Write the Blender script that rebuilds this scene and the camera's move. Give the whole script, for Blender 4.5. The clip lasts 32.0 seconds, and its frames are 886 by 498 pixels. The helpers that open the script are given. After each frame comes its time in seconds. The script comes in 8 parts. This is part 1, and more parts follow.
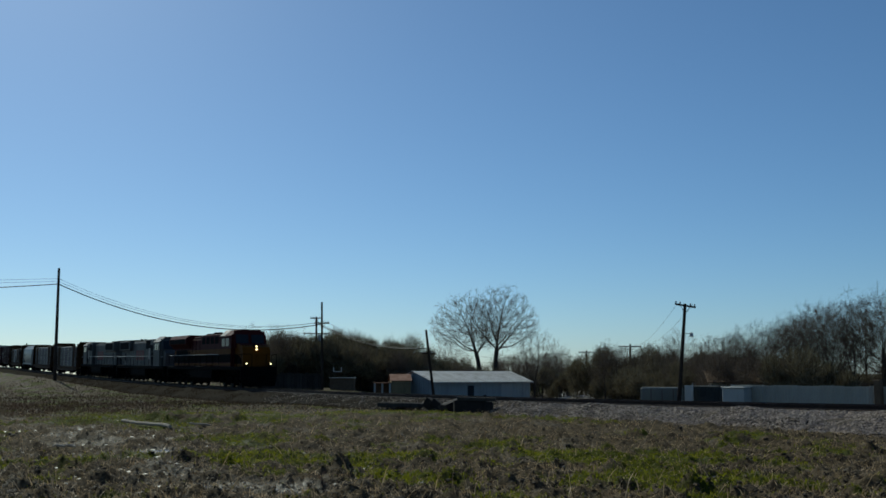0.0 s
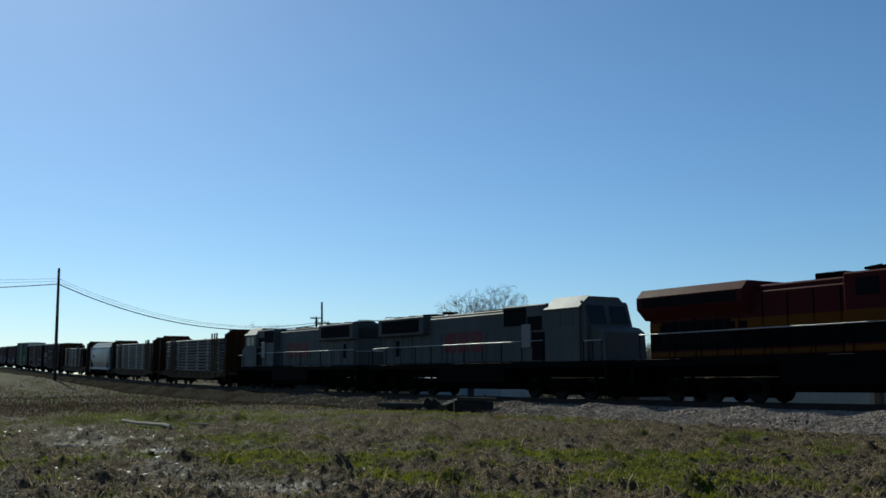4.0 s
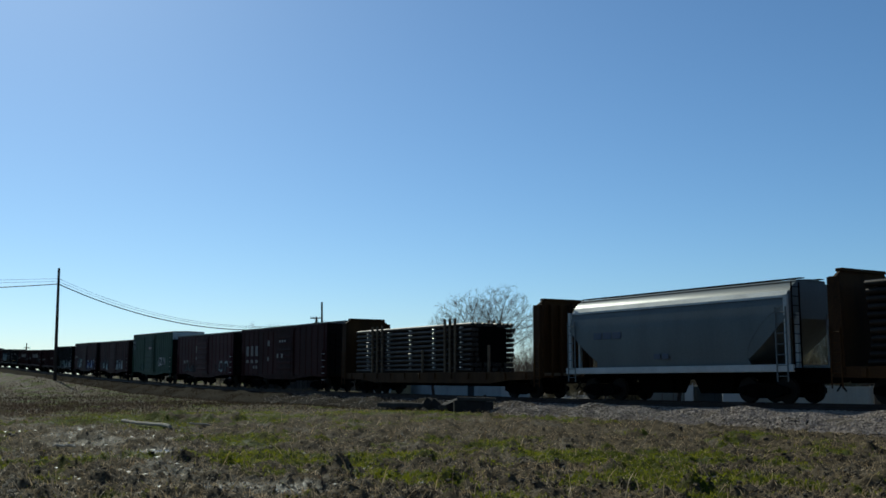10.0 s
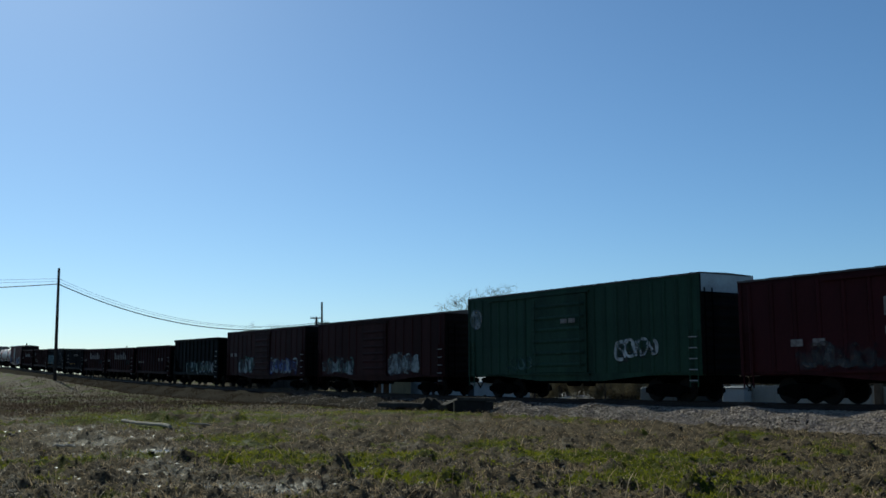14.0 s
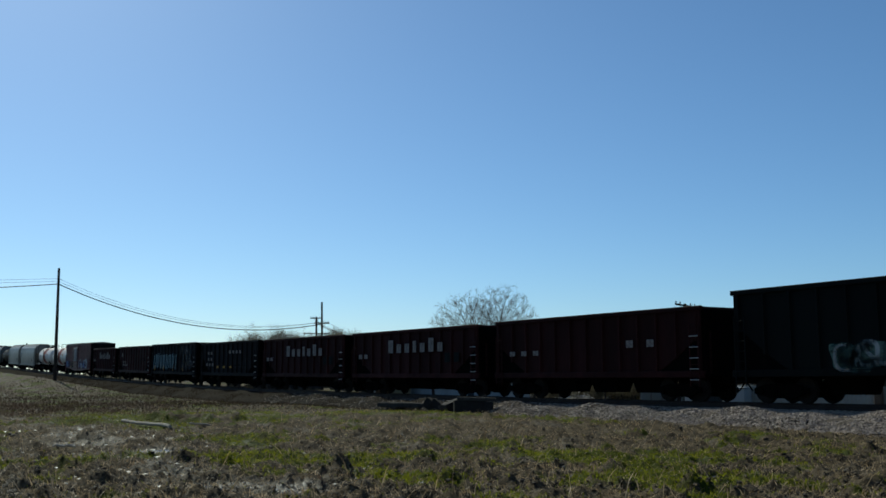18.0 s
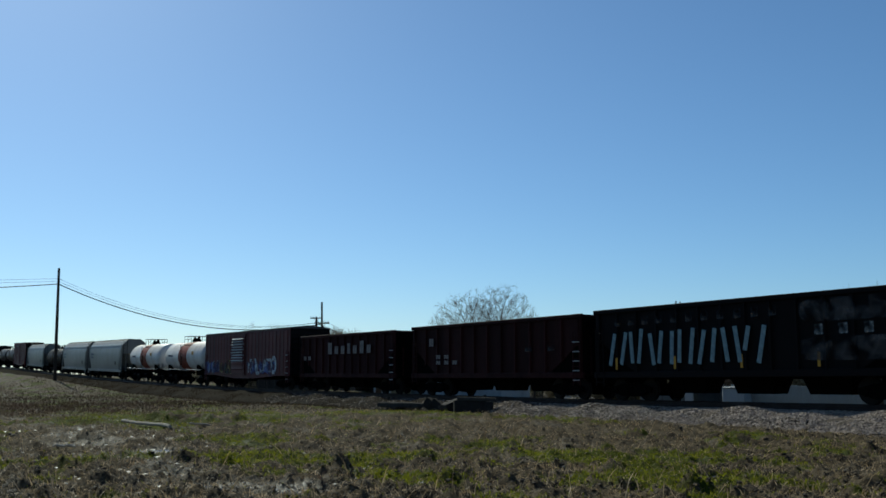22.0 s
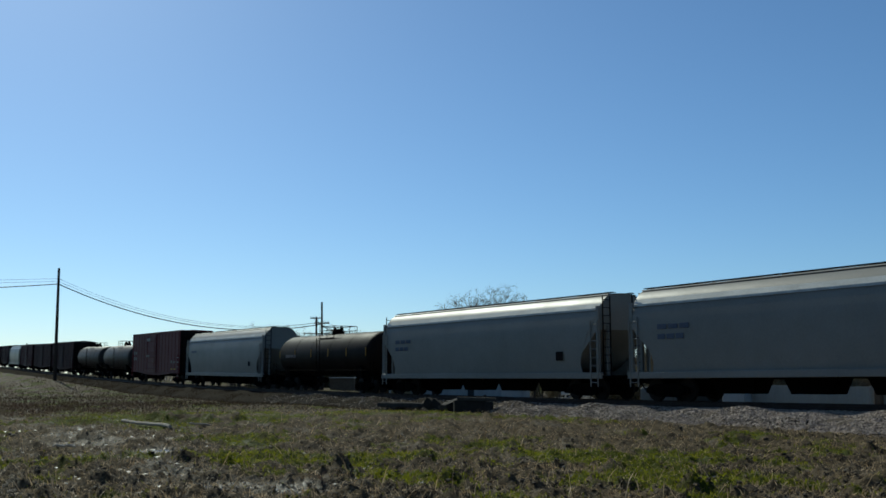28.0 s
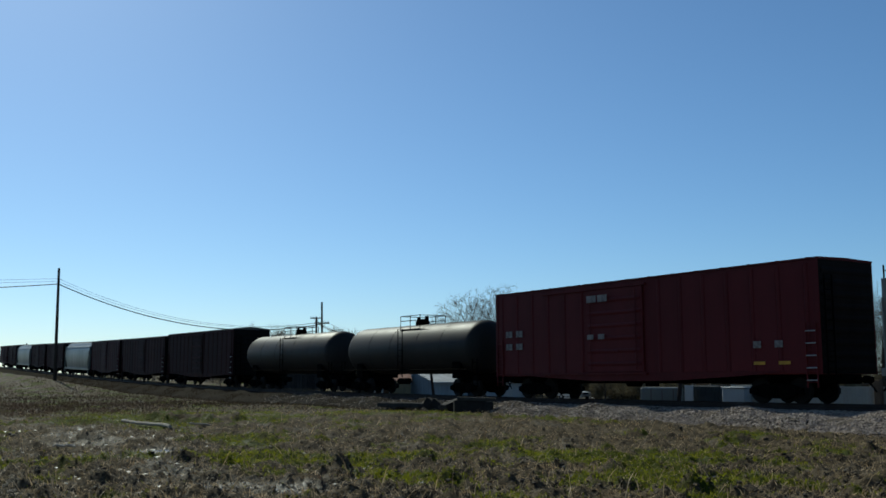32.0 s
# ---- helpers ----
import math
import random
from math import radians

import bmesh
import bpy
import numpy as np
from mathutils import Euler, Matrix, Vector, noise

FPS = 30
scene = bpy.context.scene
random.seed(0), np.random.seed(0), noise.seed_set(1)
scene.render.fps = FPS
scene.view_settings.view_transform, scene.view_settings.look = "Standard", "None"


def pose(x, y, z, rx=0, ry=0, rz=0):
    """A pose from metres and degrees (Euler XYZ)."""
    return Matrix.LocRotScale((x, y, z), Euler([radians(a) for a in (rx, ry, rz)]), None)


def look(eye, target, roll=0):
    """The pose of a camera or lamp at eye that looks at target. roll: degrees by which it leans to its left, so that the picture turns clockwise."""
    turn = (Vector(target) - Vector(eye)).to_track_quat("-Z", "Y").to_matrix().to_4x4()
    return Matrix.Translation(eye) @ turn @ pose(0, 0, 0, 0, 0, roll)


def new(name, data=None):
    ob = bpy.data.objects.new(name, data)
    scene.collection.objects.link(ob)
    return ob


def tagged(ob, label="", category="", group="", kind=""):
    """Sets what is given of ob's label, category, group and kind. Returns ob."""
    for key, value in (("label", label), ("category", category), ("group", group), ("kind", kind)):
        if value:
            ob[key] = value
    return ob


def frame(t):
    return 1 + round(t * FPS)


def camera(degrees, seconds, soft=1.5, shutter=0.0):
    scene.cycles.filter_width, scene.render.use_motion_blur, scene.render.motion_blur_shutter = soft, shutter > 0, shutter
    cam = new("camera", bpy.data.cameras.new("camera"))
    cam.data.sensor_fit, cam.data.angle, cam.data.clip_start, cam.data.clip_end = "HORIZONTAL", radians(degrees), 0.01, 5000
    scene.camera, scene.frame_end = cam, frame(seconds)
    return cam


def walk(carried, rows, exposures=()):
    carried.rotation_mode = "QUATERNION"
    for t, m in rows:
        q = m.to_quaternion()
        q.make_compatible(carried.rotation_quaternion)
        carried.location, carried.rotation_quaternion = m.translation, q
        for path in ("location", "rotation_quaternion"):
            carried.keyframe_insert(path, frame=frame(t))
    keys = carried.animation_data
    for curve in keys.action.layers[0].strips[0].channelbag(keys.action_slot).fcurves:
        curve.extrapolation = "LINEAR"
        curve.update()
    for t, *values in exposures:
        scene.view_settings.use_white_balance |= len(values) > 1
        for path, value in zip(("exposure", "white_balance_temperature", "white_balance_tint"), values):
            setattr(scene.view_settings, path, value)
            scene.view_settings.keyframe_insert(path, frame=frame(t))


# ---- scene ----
# ---- camera: on a tripod, it never moves ----
EYE = (0.0, 0.0, 1.93)
PITCH = 7.004
cam = camera(47.07, 32.0, soft=1.6)
VIEW = pose(EYE[0], EYE[1], EYE[2], 90 + PITCH, 0, 0)
walk(cam, [(0.0, VIEW), (32.0, VIEW)], exposures=[(0.0, -0.50, 6170, -6), (1.0, -0.48, 6170, -6), (4.0, -0.21, 6170, -6), (32.0, -0.21, 6170, -6)])

# ---- daylight: clear sky, sun high ahead and a little to the left ----
SUN_AZ, SUN_EL = -28.0, 38.0
world = bpy.data.worlds.new("sky")
scene.world = world
world.use_nodes = True
wn = world.node_tree.nodes
sky = wn.new("ShaderNodeTexSky")
sky.sky_type = "NISHITA"
sky.sun_disc = False
sky.sun_elevation = radians(SUN_EL)
sky.sun_rotation = radians(SUN_AZ)
sky.altitude = 600.0
sky.air_density = 0.85
sky.dust_density = 0.75
sky.ozone_density = 7.4
wn["Background"].inputs["Strength"].default_value = 0.109
world.node_tree.links.new(sky.outputs[0], wn["Background"].inputs[0])
sun = new("sun", bpy.data.lights.new("sun", "SUN"))
sun.data.energy = 4.7
sun.data.angle = radians(0.53)
sun.data.color = (1.0, 0.93, 0.83)
a, e = radians(SUN_AZ), radians(SUN_EL)
sun.matrix_world = look((math.sin(a) * math.cos(e) * 100, math.cos(a) * math.cos(e) * 100, math.sin(e) * 100), (0, 0, 0))

# ---- materials ----
MATS = {}


def mat(name, base, rough=0.7, metal=0.0, dark=None, scale=2.0, fine=30.0, amount=0.5, bump=0.2, streak=False, emit=0.0, island=0.0, rand=0.0, spec=0.1, glow_through=0.0, relief=0.02, patchy=0.0):
    """A worn surface: a base colour that goes over into a dirt colour in large stains and fine grain, with a little relief."""
    if name in MATS:
        return MATS[name]
    m = bpy.data.materials.new(name)
    m.use_nodes = True
    nt = m.node_tree
    n, link = nt.nodes, nt.links.new
    b = n["Principled BSDF"]
    b.inputs["Metallic"].default_value = metal
    b.inputs["Specular IOR Level"].default_value = spec
    tc = n.new("ShaderNodeTexCoord")
    src = tc.outputs["Object"]
    if streak:
        mp = n.new("ShaderNodeMapping")
        mp.inputs["Scale"].default_value = (1.0, 1.0, 0.22)
        link(src, mp.inputs[0])
        big_src = mp.outputs[0]
    else:
        big_src = src
    big = n.new("ShaderNodeTexNoise")
    big.inputs["Scale"].default_value = scale
    big.inputs["Detail"].default_value = 6
    big.inputs["Roughness"].default_value = 0.65
    link(big_src, big.inputs["Vector"])
    small = n.new("ShaderNodeTexNoise")
    small.inputs["Scale"].default_value = fine
    small.inputs["Detail"].default_value = 4
    link(src, small.inputs["Vector"])
    add = n.new("ShaderNodeMath")
    add.operation = "MULTIPLY_ADD"
    link(small.outputs["Fac"], add.inputs[0])
    add.inputs[1].default_value = 0.45
    link(big.outputs["Fac"], add.inputs[2])
    ramp = n.new("ShaderNodeMapRange")
    ramp.inputs["From Min"].default_value = 0.55
    ramp.inputs["From Max"].default_value = 0.95
    ramp.inputs["To Max"].default_value = amount
    link(add.outputs[0], ramp.inputs["Value"])
    mix = n.new("ShaderNodeMix")
    mix.data_type = "RGBA"
    mix.inputs["A"].default_value = (*base, 1)
    dk = dark or tuple(c * 0.45 for c in base)
    mix.inputs["B"].default_value = (*dk, 1)
    link(ramp.outputs[0], mix.inputs["Factor"])
    out = mix.outputs["Result"]
    if island or rand:
        hsv = n.new("ShaderNodeHueSaturation")
        link(out, hsv.inputs["Color"])
        mr = n.new("ShaderNodeMapRange")
        k = island or rand
        mr.inputs["To Min"].default_value = 1 - k
        mr.inputs["To Max"].default_value = 1 + k
        if island:
            link(n.new("ShaderNodeNewGeometry").outputs["Random Per Island"], mr.inputs["Value"])
        else:
            link(n.new("ShaderNodeObjectInfo").outputs["Random"], mr.inputs["Value"])
        link(mr.outputs[0], hsv.inputs["Value"])
        out = hsv.outputs["Color"]
    link(out, b.inputs["Base Color"])
    rr = n.new("ShaderNodeMapRange")
    rr.inputs["To Min"].default_value = max(0.05, rough - 0.12)
    rr.inputs["To Max"].default_value = min(1.0, rough + 0.15)
    link(add.outputs[0], rr.inputs["Value"])
    link(rr.outputs[0], b.inputs["Roughness"])
    if bump:
        bp = n.new("ShaderNodeBump")
        bp.inputs["Strength"].default_value = bump
        bp.inputs["Distance"].default_value = relief
        link(small.outputs["Fac"], bp.inputs["Height"])
        link(bp.outputs[0], b.inputs["Normal"])
    if emit:
        b.inputs["Emission Color"].default_value = (*base, 1)
        b.inputs["Emission Strength"].default_value = emit
    if patchy:
        # thin paint that has flaked and faded away in places
        hole = n.new("ShaderNodeMapRange")
        hole.inputs["From Min"].default_value = 0.62 - 0.25 * patchy
        hole.inputs["From Max"].default_value = 0.92 - 0.25 * patchy
        link(add.outputs[0], hole.inputs["Value"])
        clear = n.new("ShaderNodeBsdfTransparent")
        ms = n.new("ShaderNodeMixShader")
        link(hole.outputs[0], ms.inputs[0])
        link(b.outputs[0], ms.inputs[1])
        link(clear.outputs[0], ms.inputs[2])
        link(ms.outputs[0], n["Material Output"].inputs["Surface"])
    if glow_through:
        # thin leaves and stems let part of the light through
        tr = n.new("ShaderNodeBsdfTranslucent")
        link(out, tr.inputs["Color"])
        ms = n.new("ShaderNodeMixShader")
        ms.inputs[0].default_value = glow_through
        link(b.outputs[0], ms.inputs[1])
        link(tr.outputs[0], ms.inputs[2])
        link(ms.outputs[0], n["Material Output"].inputs["Surface"])
    MATS[name] = m
    return m


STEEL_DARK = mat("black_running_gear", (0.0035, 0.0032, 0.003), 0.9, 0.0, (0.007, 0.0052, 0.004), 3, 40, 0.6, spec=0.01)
RAIL_TOP = mat("rail_steel", (0.055, 0.040, 0.034), 0.6, 0.3, (0.03, 0.02, 0.015), 2, 40, 0.7)
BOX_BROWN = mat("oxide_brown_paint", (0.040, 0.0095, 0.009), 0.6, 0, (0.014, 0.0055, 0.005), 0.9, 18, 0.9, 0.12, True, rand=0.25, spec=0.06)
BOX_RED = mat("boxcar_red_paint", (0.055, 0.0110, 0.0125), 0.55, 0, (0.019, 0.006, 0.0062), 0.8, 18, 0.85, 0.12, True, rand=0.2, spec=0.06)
BOX_MAROON = mat("boxcar_maroon_paint", (0.11, 0.027, 0.026), 0.5, 0, (0.06, 0.02, 0.019), 0.8, 14, 0.9, 0.12, True, rand=0.25)
BOX_FRESH = mat("fresh_red_paint", (0.105, 0.014, 0.015), 0.5, 0, (0.05, 0.010, 0.010), 0.7, 20, 0.6, 0.1, True, rand=0.12)
BOX_GREEN = mat("boxcar_green_paint", (0.026, 0.060, 0.034), 0.55, 0, (0.010, 0.021, 0.014), 0.8, 18, 0.95, 0.12, True, rand=0.2)
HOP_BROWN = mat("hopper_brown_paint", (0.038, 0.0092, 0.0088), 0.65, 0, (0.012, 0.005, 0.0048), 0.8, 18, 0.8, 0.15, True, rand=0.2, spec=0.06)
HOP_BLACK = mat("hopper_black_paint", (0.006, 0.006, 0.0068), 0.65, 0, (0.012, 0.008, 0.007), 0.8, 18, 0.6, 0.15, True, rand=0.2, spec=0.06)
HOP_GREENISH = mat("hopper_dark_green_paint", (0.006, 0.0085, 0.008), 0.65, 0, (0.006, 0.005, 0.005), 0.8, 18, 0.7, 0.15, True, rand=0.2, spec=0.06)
HOP_GREY = mat("hopper_grey_paint", (0.215, 0.205, 0.185), 0.38, 0, (0.15, 0.138, 0.118), 0.35, 14, 0.6, 0.08)
HOP_LIGHT = mat("hopper_pale_grey_paint", (0.125, 0.137, 0.137), 0.3, 0, (0.075, 0.08, 0.078), 0.6, 14, 0.55, 0.08, True)
# Pale sill paint; also stands in for sun on roof slopes and door ribs.
SILL_AND_GLARE = mat("pale_sill_paint_and_glare", (0.44, 0.45, 0.44), 0.45, 0, (0.25, 0.24, 0.22), 0.9, 14, 0.6, 0.08)
# Galvanised steel; also the sun glints put into handrails and ladder rungs.
GALV_AND_GLINT = mat("galvanised_steel_and_glint", (0.42, 0.43, 0.43), 0.45, 0.5, (0.22, 0.21, 0.2), 1.5, 25, 0.6)
FLAT_YELLOW = mat("ochre_flatcar_paint", (0.062, 0.027, 0.007), 0.65, 0, (0.019, 0.009, 0.005), 0.9, 16, 0.85, 0.15, True)
PIPE = mat("oiled_steel_pipe", (0.035, 0.026, 0.021), 0.4, 0.6, (0.012, 0.009, 0.008), 1.2, 20, 0.7, 0.1, rand=0.35)
TIMBER = mat("weathered_timber", (0.16, 0.11, 0.07), 0.9, 0, (0.06, 0.04, 0.03), 3, 40, 0.7, 0.4)
BOX_ROOF = mat("dull_boxcar_roof", (0.12, 0.108, 0.102), 0.42, 0.2, (0.05, 0.042, 0.038), 1, 16, 0.7)
BRIGHT_METAL = mat("bright_metal_and_glint", (0.62, 0.58, 0.54), 0.3, 0.9, (0.4, 0.36, 0.3), 4, 30, 0.3)
TANK_WHITE = mat("tank_white_paint", (0.74, 0.69, 0.63), 0.35, 0, (0.36, 0.27, 0.21), 0.7, 14, 0.6, 0.06, True)
TANK_BAND = mat("tank_red_band_paint", (0.24, 0.055, 0.032), 0.5, 0, (0.10, 0.03, 0.02), 0.9, 16, 0.7, 0.08)
TANK_BLACK = mat("tank_black_paint", (0.022, 0.0195, 0.018), 0.45, 0, (0.05, 0.037, 0.029), 0.7, 12, 0.6, 0.08, True)
TANK_BROWN = mat("tank_dull_brown_paint", (0.014, 0.0095, 0.0072), 0.5, 0, (0.006, 0.0045, 0.004), 0.7, 12, 0.6, 0.08, True, spec=0.05)
LOCO_RED = mat("locomotive_red_paint", (0.062, 0.011, 0.011), 0.5, 0, (0.035, 0.010, 0.010), 0.8, 14, 0.6, 0.05, True, spec=0.03)
LOCO_YELLOW = mat("locomotive_yellow_paint", (0.105, 0.037, 0.005), 0.5, 0, (0.08, 0.03, 0.005), 0.8, 14, 0.5, 0.05, True, spec=0.03)
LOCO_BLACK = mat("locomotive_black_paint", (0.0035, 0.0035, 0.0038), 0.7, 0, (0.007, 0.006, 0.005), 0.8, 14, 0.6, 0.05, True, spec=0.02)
LOCO_GREY = mat("locomotive_grey_paint", (0.082, 0.079, 0.075), 0.5, 0, (0.042, 0.040, 0.038), 0.7, 14, 0.65, 0.05, True)
GRILLE = mat("radiator_grille", (0.006, 0.006, 0.0065), 0.8, 0.0, (0.010, 0.010, 0.010), 6, 60, 0.5, spec=0.05)
# Pale fittings, and the glare painted on the cab roof slopes.
CAB_PALE_AND_GLARE = mat("pale_cab_paint_and_glare", (0.17, 0.16, 0.155), 0.45, 0, (0.3, 0.28, 0.26), 1, 14, 0.4)
LAMP_GLOW = mat("headlight_glow", (1.0, 0.72, 0.36), 0.4, 0, (1.0, 0.7, 0.35), 1, 1, 0, 0, emit=6.0)
SIGN_WHITE = mat("worn_white_lettering", (0.30, 0.26, 0.235), 0.7, 0, (0.08, 0.055, 0.047), 5, 30, 0.95, 0)
SIGN_GOLD = mat("gold_lettering", (0.55, 0.30, 0.05), 0.6, 0, (0.3, 0.15, 0.03), 5, 30, 0.7, 0)
SIGN_RED = mat("red_lettering", (0.13, 0.028, 0.026), 0.5, 0, (0.075, 0.035, 0.034), 5, 30, 0.6, 0)
SIGN_BLUE = mat("blue_lettering", (0.085, 0.10, 0.14), 0.7, 0, (0.12, 0.12, 0.125), 5, 30, 0.6, 0)
SPRAY_PALE = mat("pale_spray_paint", (0.33, 0.34, 0.325), 0.8, 0, (0.10, 0.095, 0.092), 1.1, 3, 0.8, 0, patchy=0.12)
# Near-black colour that puts shade on the boxcar ends.
END_SHADE = mat("black_end_shade", (0.014, 0.0105, 0.0095), 0.8, 0, (0.006, 0.005, 0.005), 1.2, 18, 0.8, 0.1, True, spec=0.08)
SPRAY_DULL = mat("dull_buff_spray_paint", (0.085, 0.078, 0.074), 0.8, 0, (0.03, 0.026, 0.025), 0.9, 3, 0.9, 0, patchy=0.45)
SPRAY_BLUE = mat("blue_spray_paint", (0.12, 0.14, 0.29), 0.8, 0, (0.06, 0.065, 0.13), 1.1, 3, 0.8, 0, patchy=0.12)
SPRAY_WHITE = mat("white_spray_paint", (0.55, 0.55, 0.53), 0.8, 0, (0.25, 0.24, 0.24), 1.5, 4, 0.7, 0, patchy=0.08)
SPRAY_SKY = mat("pale_blue_spray_paint", (0.25, 0.34, 0.355), 0.8, 0, (0.10, 0.14, 0.15), 1.8, 7, 0.9, 0)
SPRAY_GREEN = mat("green_spray_paint", (0.09, 0.145, 0.12), 0.8, 0, (0.025, 0.034, 0.028), 1.1, 3, 0.8, 0, patchy=0.12)
SPRAY_YELLOW = mat("yellow_spray_paint", (0.26, 0.18, 0.06), 0.8, 0, (0.07, 0.05, 0.03), 1.1, 3, 0.8, 0, patchy=0.12)
GLASS = mat("dark_window_glass", (0.02, 0.025, 0.03), 0.06, 0, (0.02, 0.025, 0.03), 1, 1, 0, 0)
WOOD_POLE = mat("creosoted_pole", (0.050, 0.036, 0.028), 0.9, 0, (0.022, 0.017, 0.014), 2, 30, 0.7, 0.5, True)
WIRE = mat("dark_wire", (0.02, 0.02, 0.022), 0.6, 0.2, None, 3, 10, 0.2, 0)
BARK = mat("bare_bark", (0.066, 0.054, 0.046), 0.9, 0, (0.03, 0.025, 0.022), 3, 25, 0.7, 0.6)
TWIG = mat("bare_twigs", (0.115, 0.093, 0.074), 0.9, 0, (0.075, 0.061, 0.05), 3, 25, 0.6, 0, island=0.35, glow_through=0.25)
BRUSH = mat("dense_brush", (0.16, 0.135, 0.085), 0.9, 0, (0.09, 0.078, 0.053), 2, 20, 0.6, 0, island=0.45, glow_through=0.2)
SHED_WALL = mat("pale_painted_siding", (0.38, 0.395, 0.39), 0.6, 0, (0.20, 0.205, 0.20), 0.8, 14, 0.6, 0.1, True)
SHED_ROOF = mat("bright_metal_roofing", (0.52, 0.52, 0.50), 0.5, 0.2, (0.27, 0.25, 0.22), 0.9, 10, 0.8, 0.1)
RUST_ROOF = mat("rusted_metal_roofing", (0.30, 0.17, 0.12), 0.7, 0.2, (0.16, 0.06, 0.035), 1.5, 14, 0.8, 0.2)
TAN_WALL = mat("tan_siding", (0.26, 0.20, 0.11), 0.8, 0, (0.14, 0.11, 0.07), 1, 14, 0.6, 0.2, True)
FENCE_METAL = mat("corrugated_fence_metal", (0.37, 0.35, 0.30), 0.6, 0.1, (0.19, 0.182, 0.157), 0.6, 10, 0.6, 0.1, True, rand=0.12)
CONTAINER = mat("dark_blue_container_paint", (0.030, 0.040, 0.043), 0.6, 0, (0.03, 0.028, 0.028), 1, 12, 0.6, 0.1, True)
WHITE_PAINT = mat("dirty_white_paint", (0.42, 0.42, 0.40), 0.55, 0, (0.35, 0.34, 0.32), 1, 14, 0.5, 0.1, True)
RUBBER = mat("black_rubber", (0.015, 0.015, 0.015), 0.85, 0, None, 4, 40, 0.4)


# ---- mesh tools ----
class Shape:
    """Vertices and faces that become one mesh."""

    def __init__(self):
        self.v, self.f = [], []

    def put(self, verts, faces):
        k = len(self.v)
        self.v.extend(verts)
        self.f.extend([tuple(i + k for i in f) for f in faces])
        return self

    def box(self, x0, x1, y0, y1, z0, z1, bev=0.0):
        if bev <= 0:
            return self.put([(x, y, z) for x in (x0, x1) for y in (y0, y1) for z in (z0, z1)],
                            [(0, 1, 3, 2), (4, 6, 7, 5), (0, 4, 5, 1), (2, 3, 7, 6), (0, 2, 6, 4), (1, 5, 7, 3)])
        c = ((x0 + x1) / 2, (y0 + y1) / 2, (z0 + z1) / 2)
        h = (abs(x1 - x0) / 2, abs(y1 - y0) / 2, abs(z1 - z0) / 2)
        b = min(bev, min(h) * 0.9)
        verts, at = [], {}
        for sx in (-1, 1):
            for sy in (-1, 1):
                for sz in (-1, 1):
                    for ax in range(3):
                        p = [c[i] + (sx, sy, sz)[i] * (h[i] - (0 if i == ax else b)) for i in range(3)]
                        at[sx, sy, sz, ax] = len(verts)
                        verts.append(tuple(p))
        faces = []
        for ax in range(3):
            u, w = [i for i in range(3) if i != ax]
            for s in (-1, 1):
                q = []
                for su, sw in ((-1, -1), (1, -1), (1, 1), (-1, 1)):
                    k = [0, 0, 0]
                    k[ax], k[u], k[w] = s, su, sw
                    q.append(at[(*k, ax)])
                faces.append(tuple(q))
            for su in (-1, 1):
                for sw in (-1, 1):
                    k0, k1 = [0, 0, 0], [0, 0, 0]
                    k0[ax], k1[ax] = -1, 1
                    k0[u] = k1[u] = su
                    k0[w] = k1[w] = sw
                    faces.append((at[(*k0, u)], at[(*k1, u)], at[(*k1, w)], at[(*k0, w)]))
        for sx in (-1, 1):
            for sy in (-1, 1):
                for sz in (-1, 1):
                    faces.append(tuple(at[sx, sy, sz, i] for i in range(3)))
        return self.put(verts, faces)

    def tube(self, p0, p1, r0, r1=None, n=8, caps=True):
        r1 = r0 if r1 is None else r1
        p0, p1 = Vector(p0), Vector(p1)
        d = (p1 - p0).normalized()
        u = d.orthogonal().normalized()
        w = d.cross(u)
        ring = [u * math.cos(2 * math.pi * i / n) + w * math.sin(2 * math.pi * i / n) for i in range(n)]
        verts = [tuple(p0 + q * r0) for q in ring] + [tuple(p1 + q * r1) for q in ring]
        faces = [(i, (i + 1) % n, n + (i + 1) % n, n + i) for i in range(n)]
        if caps:
            faces += [tuple(range(n))[::-1], tuple(range(n, 2 * n))]
        return self.put(verts, faces)

    def path(self, pts, r, n=6):
        """A tube along a line of points, in one piece."""
        pts = [Vector(p) for p in pts]
        rows = []
        ref = None
        for i, p in enumerate(pts):
            d = (pts[min(i + 1, len(pts) - 1)] - pts[max(i - 1, 0)]).normalized()
            u = d.orthogonal().normalized() if ref is None else (ref - d * ref.dot(d)).normalized()
            ref = u
            w = d.cross(u)
            rows.append([tuple(p + (u * math.cos(2 * math.pi * k / n) + w * math.sin(2 * math.pi * k / n)) * r) for k in range(n)])
        return self.rings(rows)

    def prism(self, poly, axis, a, b):
        """A polygon in the two other axes (in order), drawn out along axis from a to b."""
        def place(p, k):
            q = list(p)
            q.insert("xyz".index(axis), k)
            return tuple(q)
        n = len(poly)
        return self.put([place(p, a) for p in poly] + [place(p, b) for p in poly],
                        [(i, (i + 1) % n, n + (i + 1) % n, n + i) for i in range(n)] + [tuple(range(n))[::-1], tuple(range(n, 2 * n))])

    def rings(self, rows, close=True, caps=True):
        """Skin over rings of equal length."""
        n = len(rows[0])
        verts = [p for r in rows for p in r]
        faces = []
        for j in range(len(rows) - 1):
            for i in range(n if close else n - 1):
                k = (i + 1) % n
                faces.append((j * n + i, j * n + k, (j + 1) * n + k, (j + 1) * n + i))
        if caps and close:
            faces += [tuple(range(n))[::-1], tuple(range((len(rows) - 1) * n, len(rows) * n))]
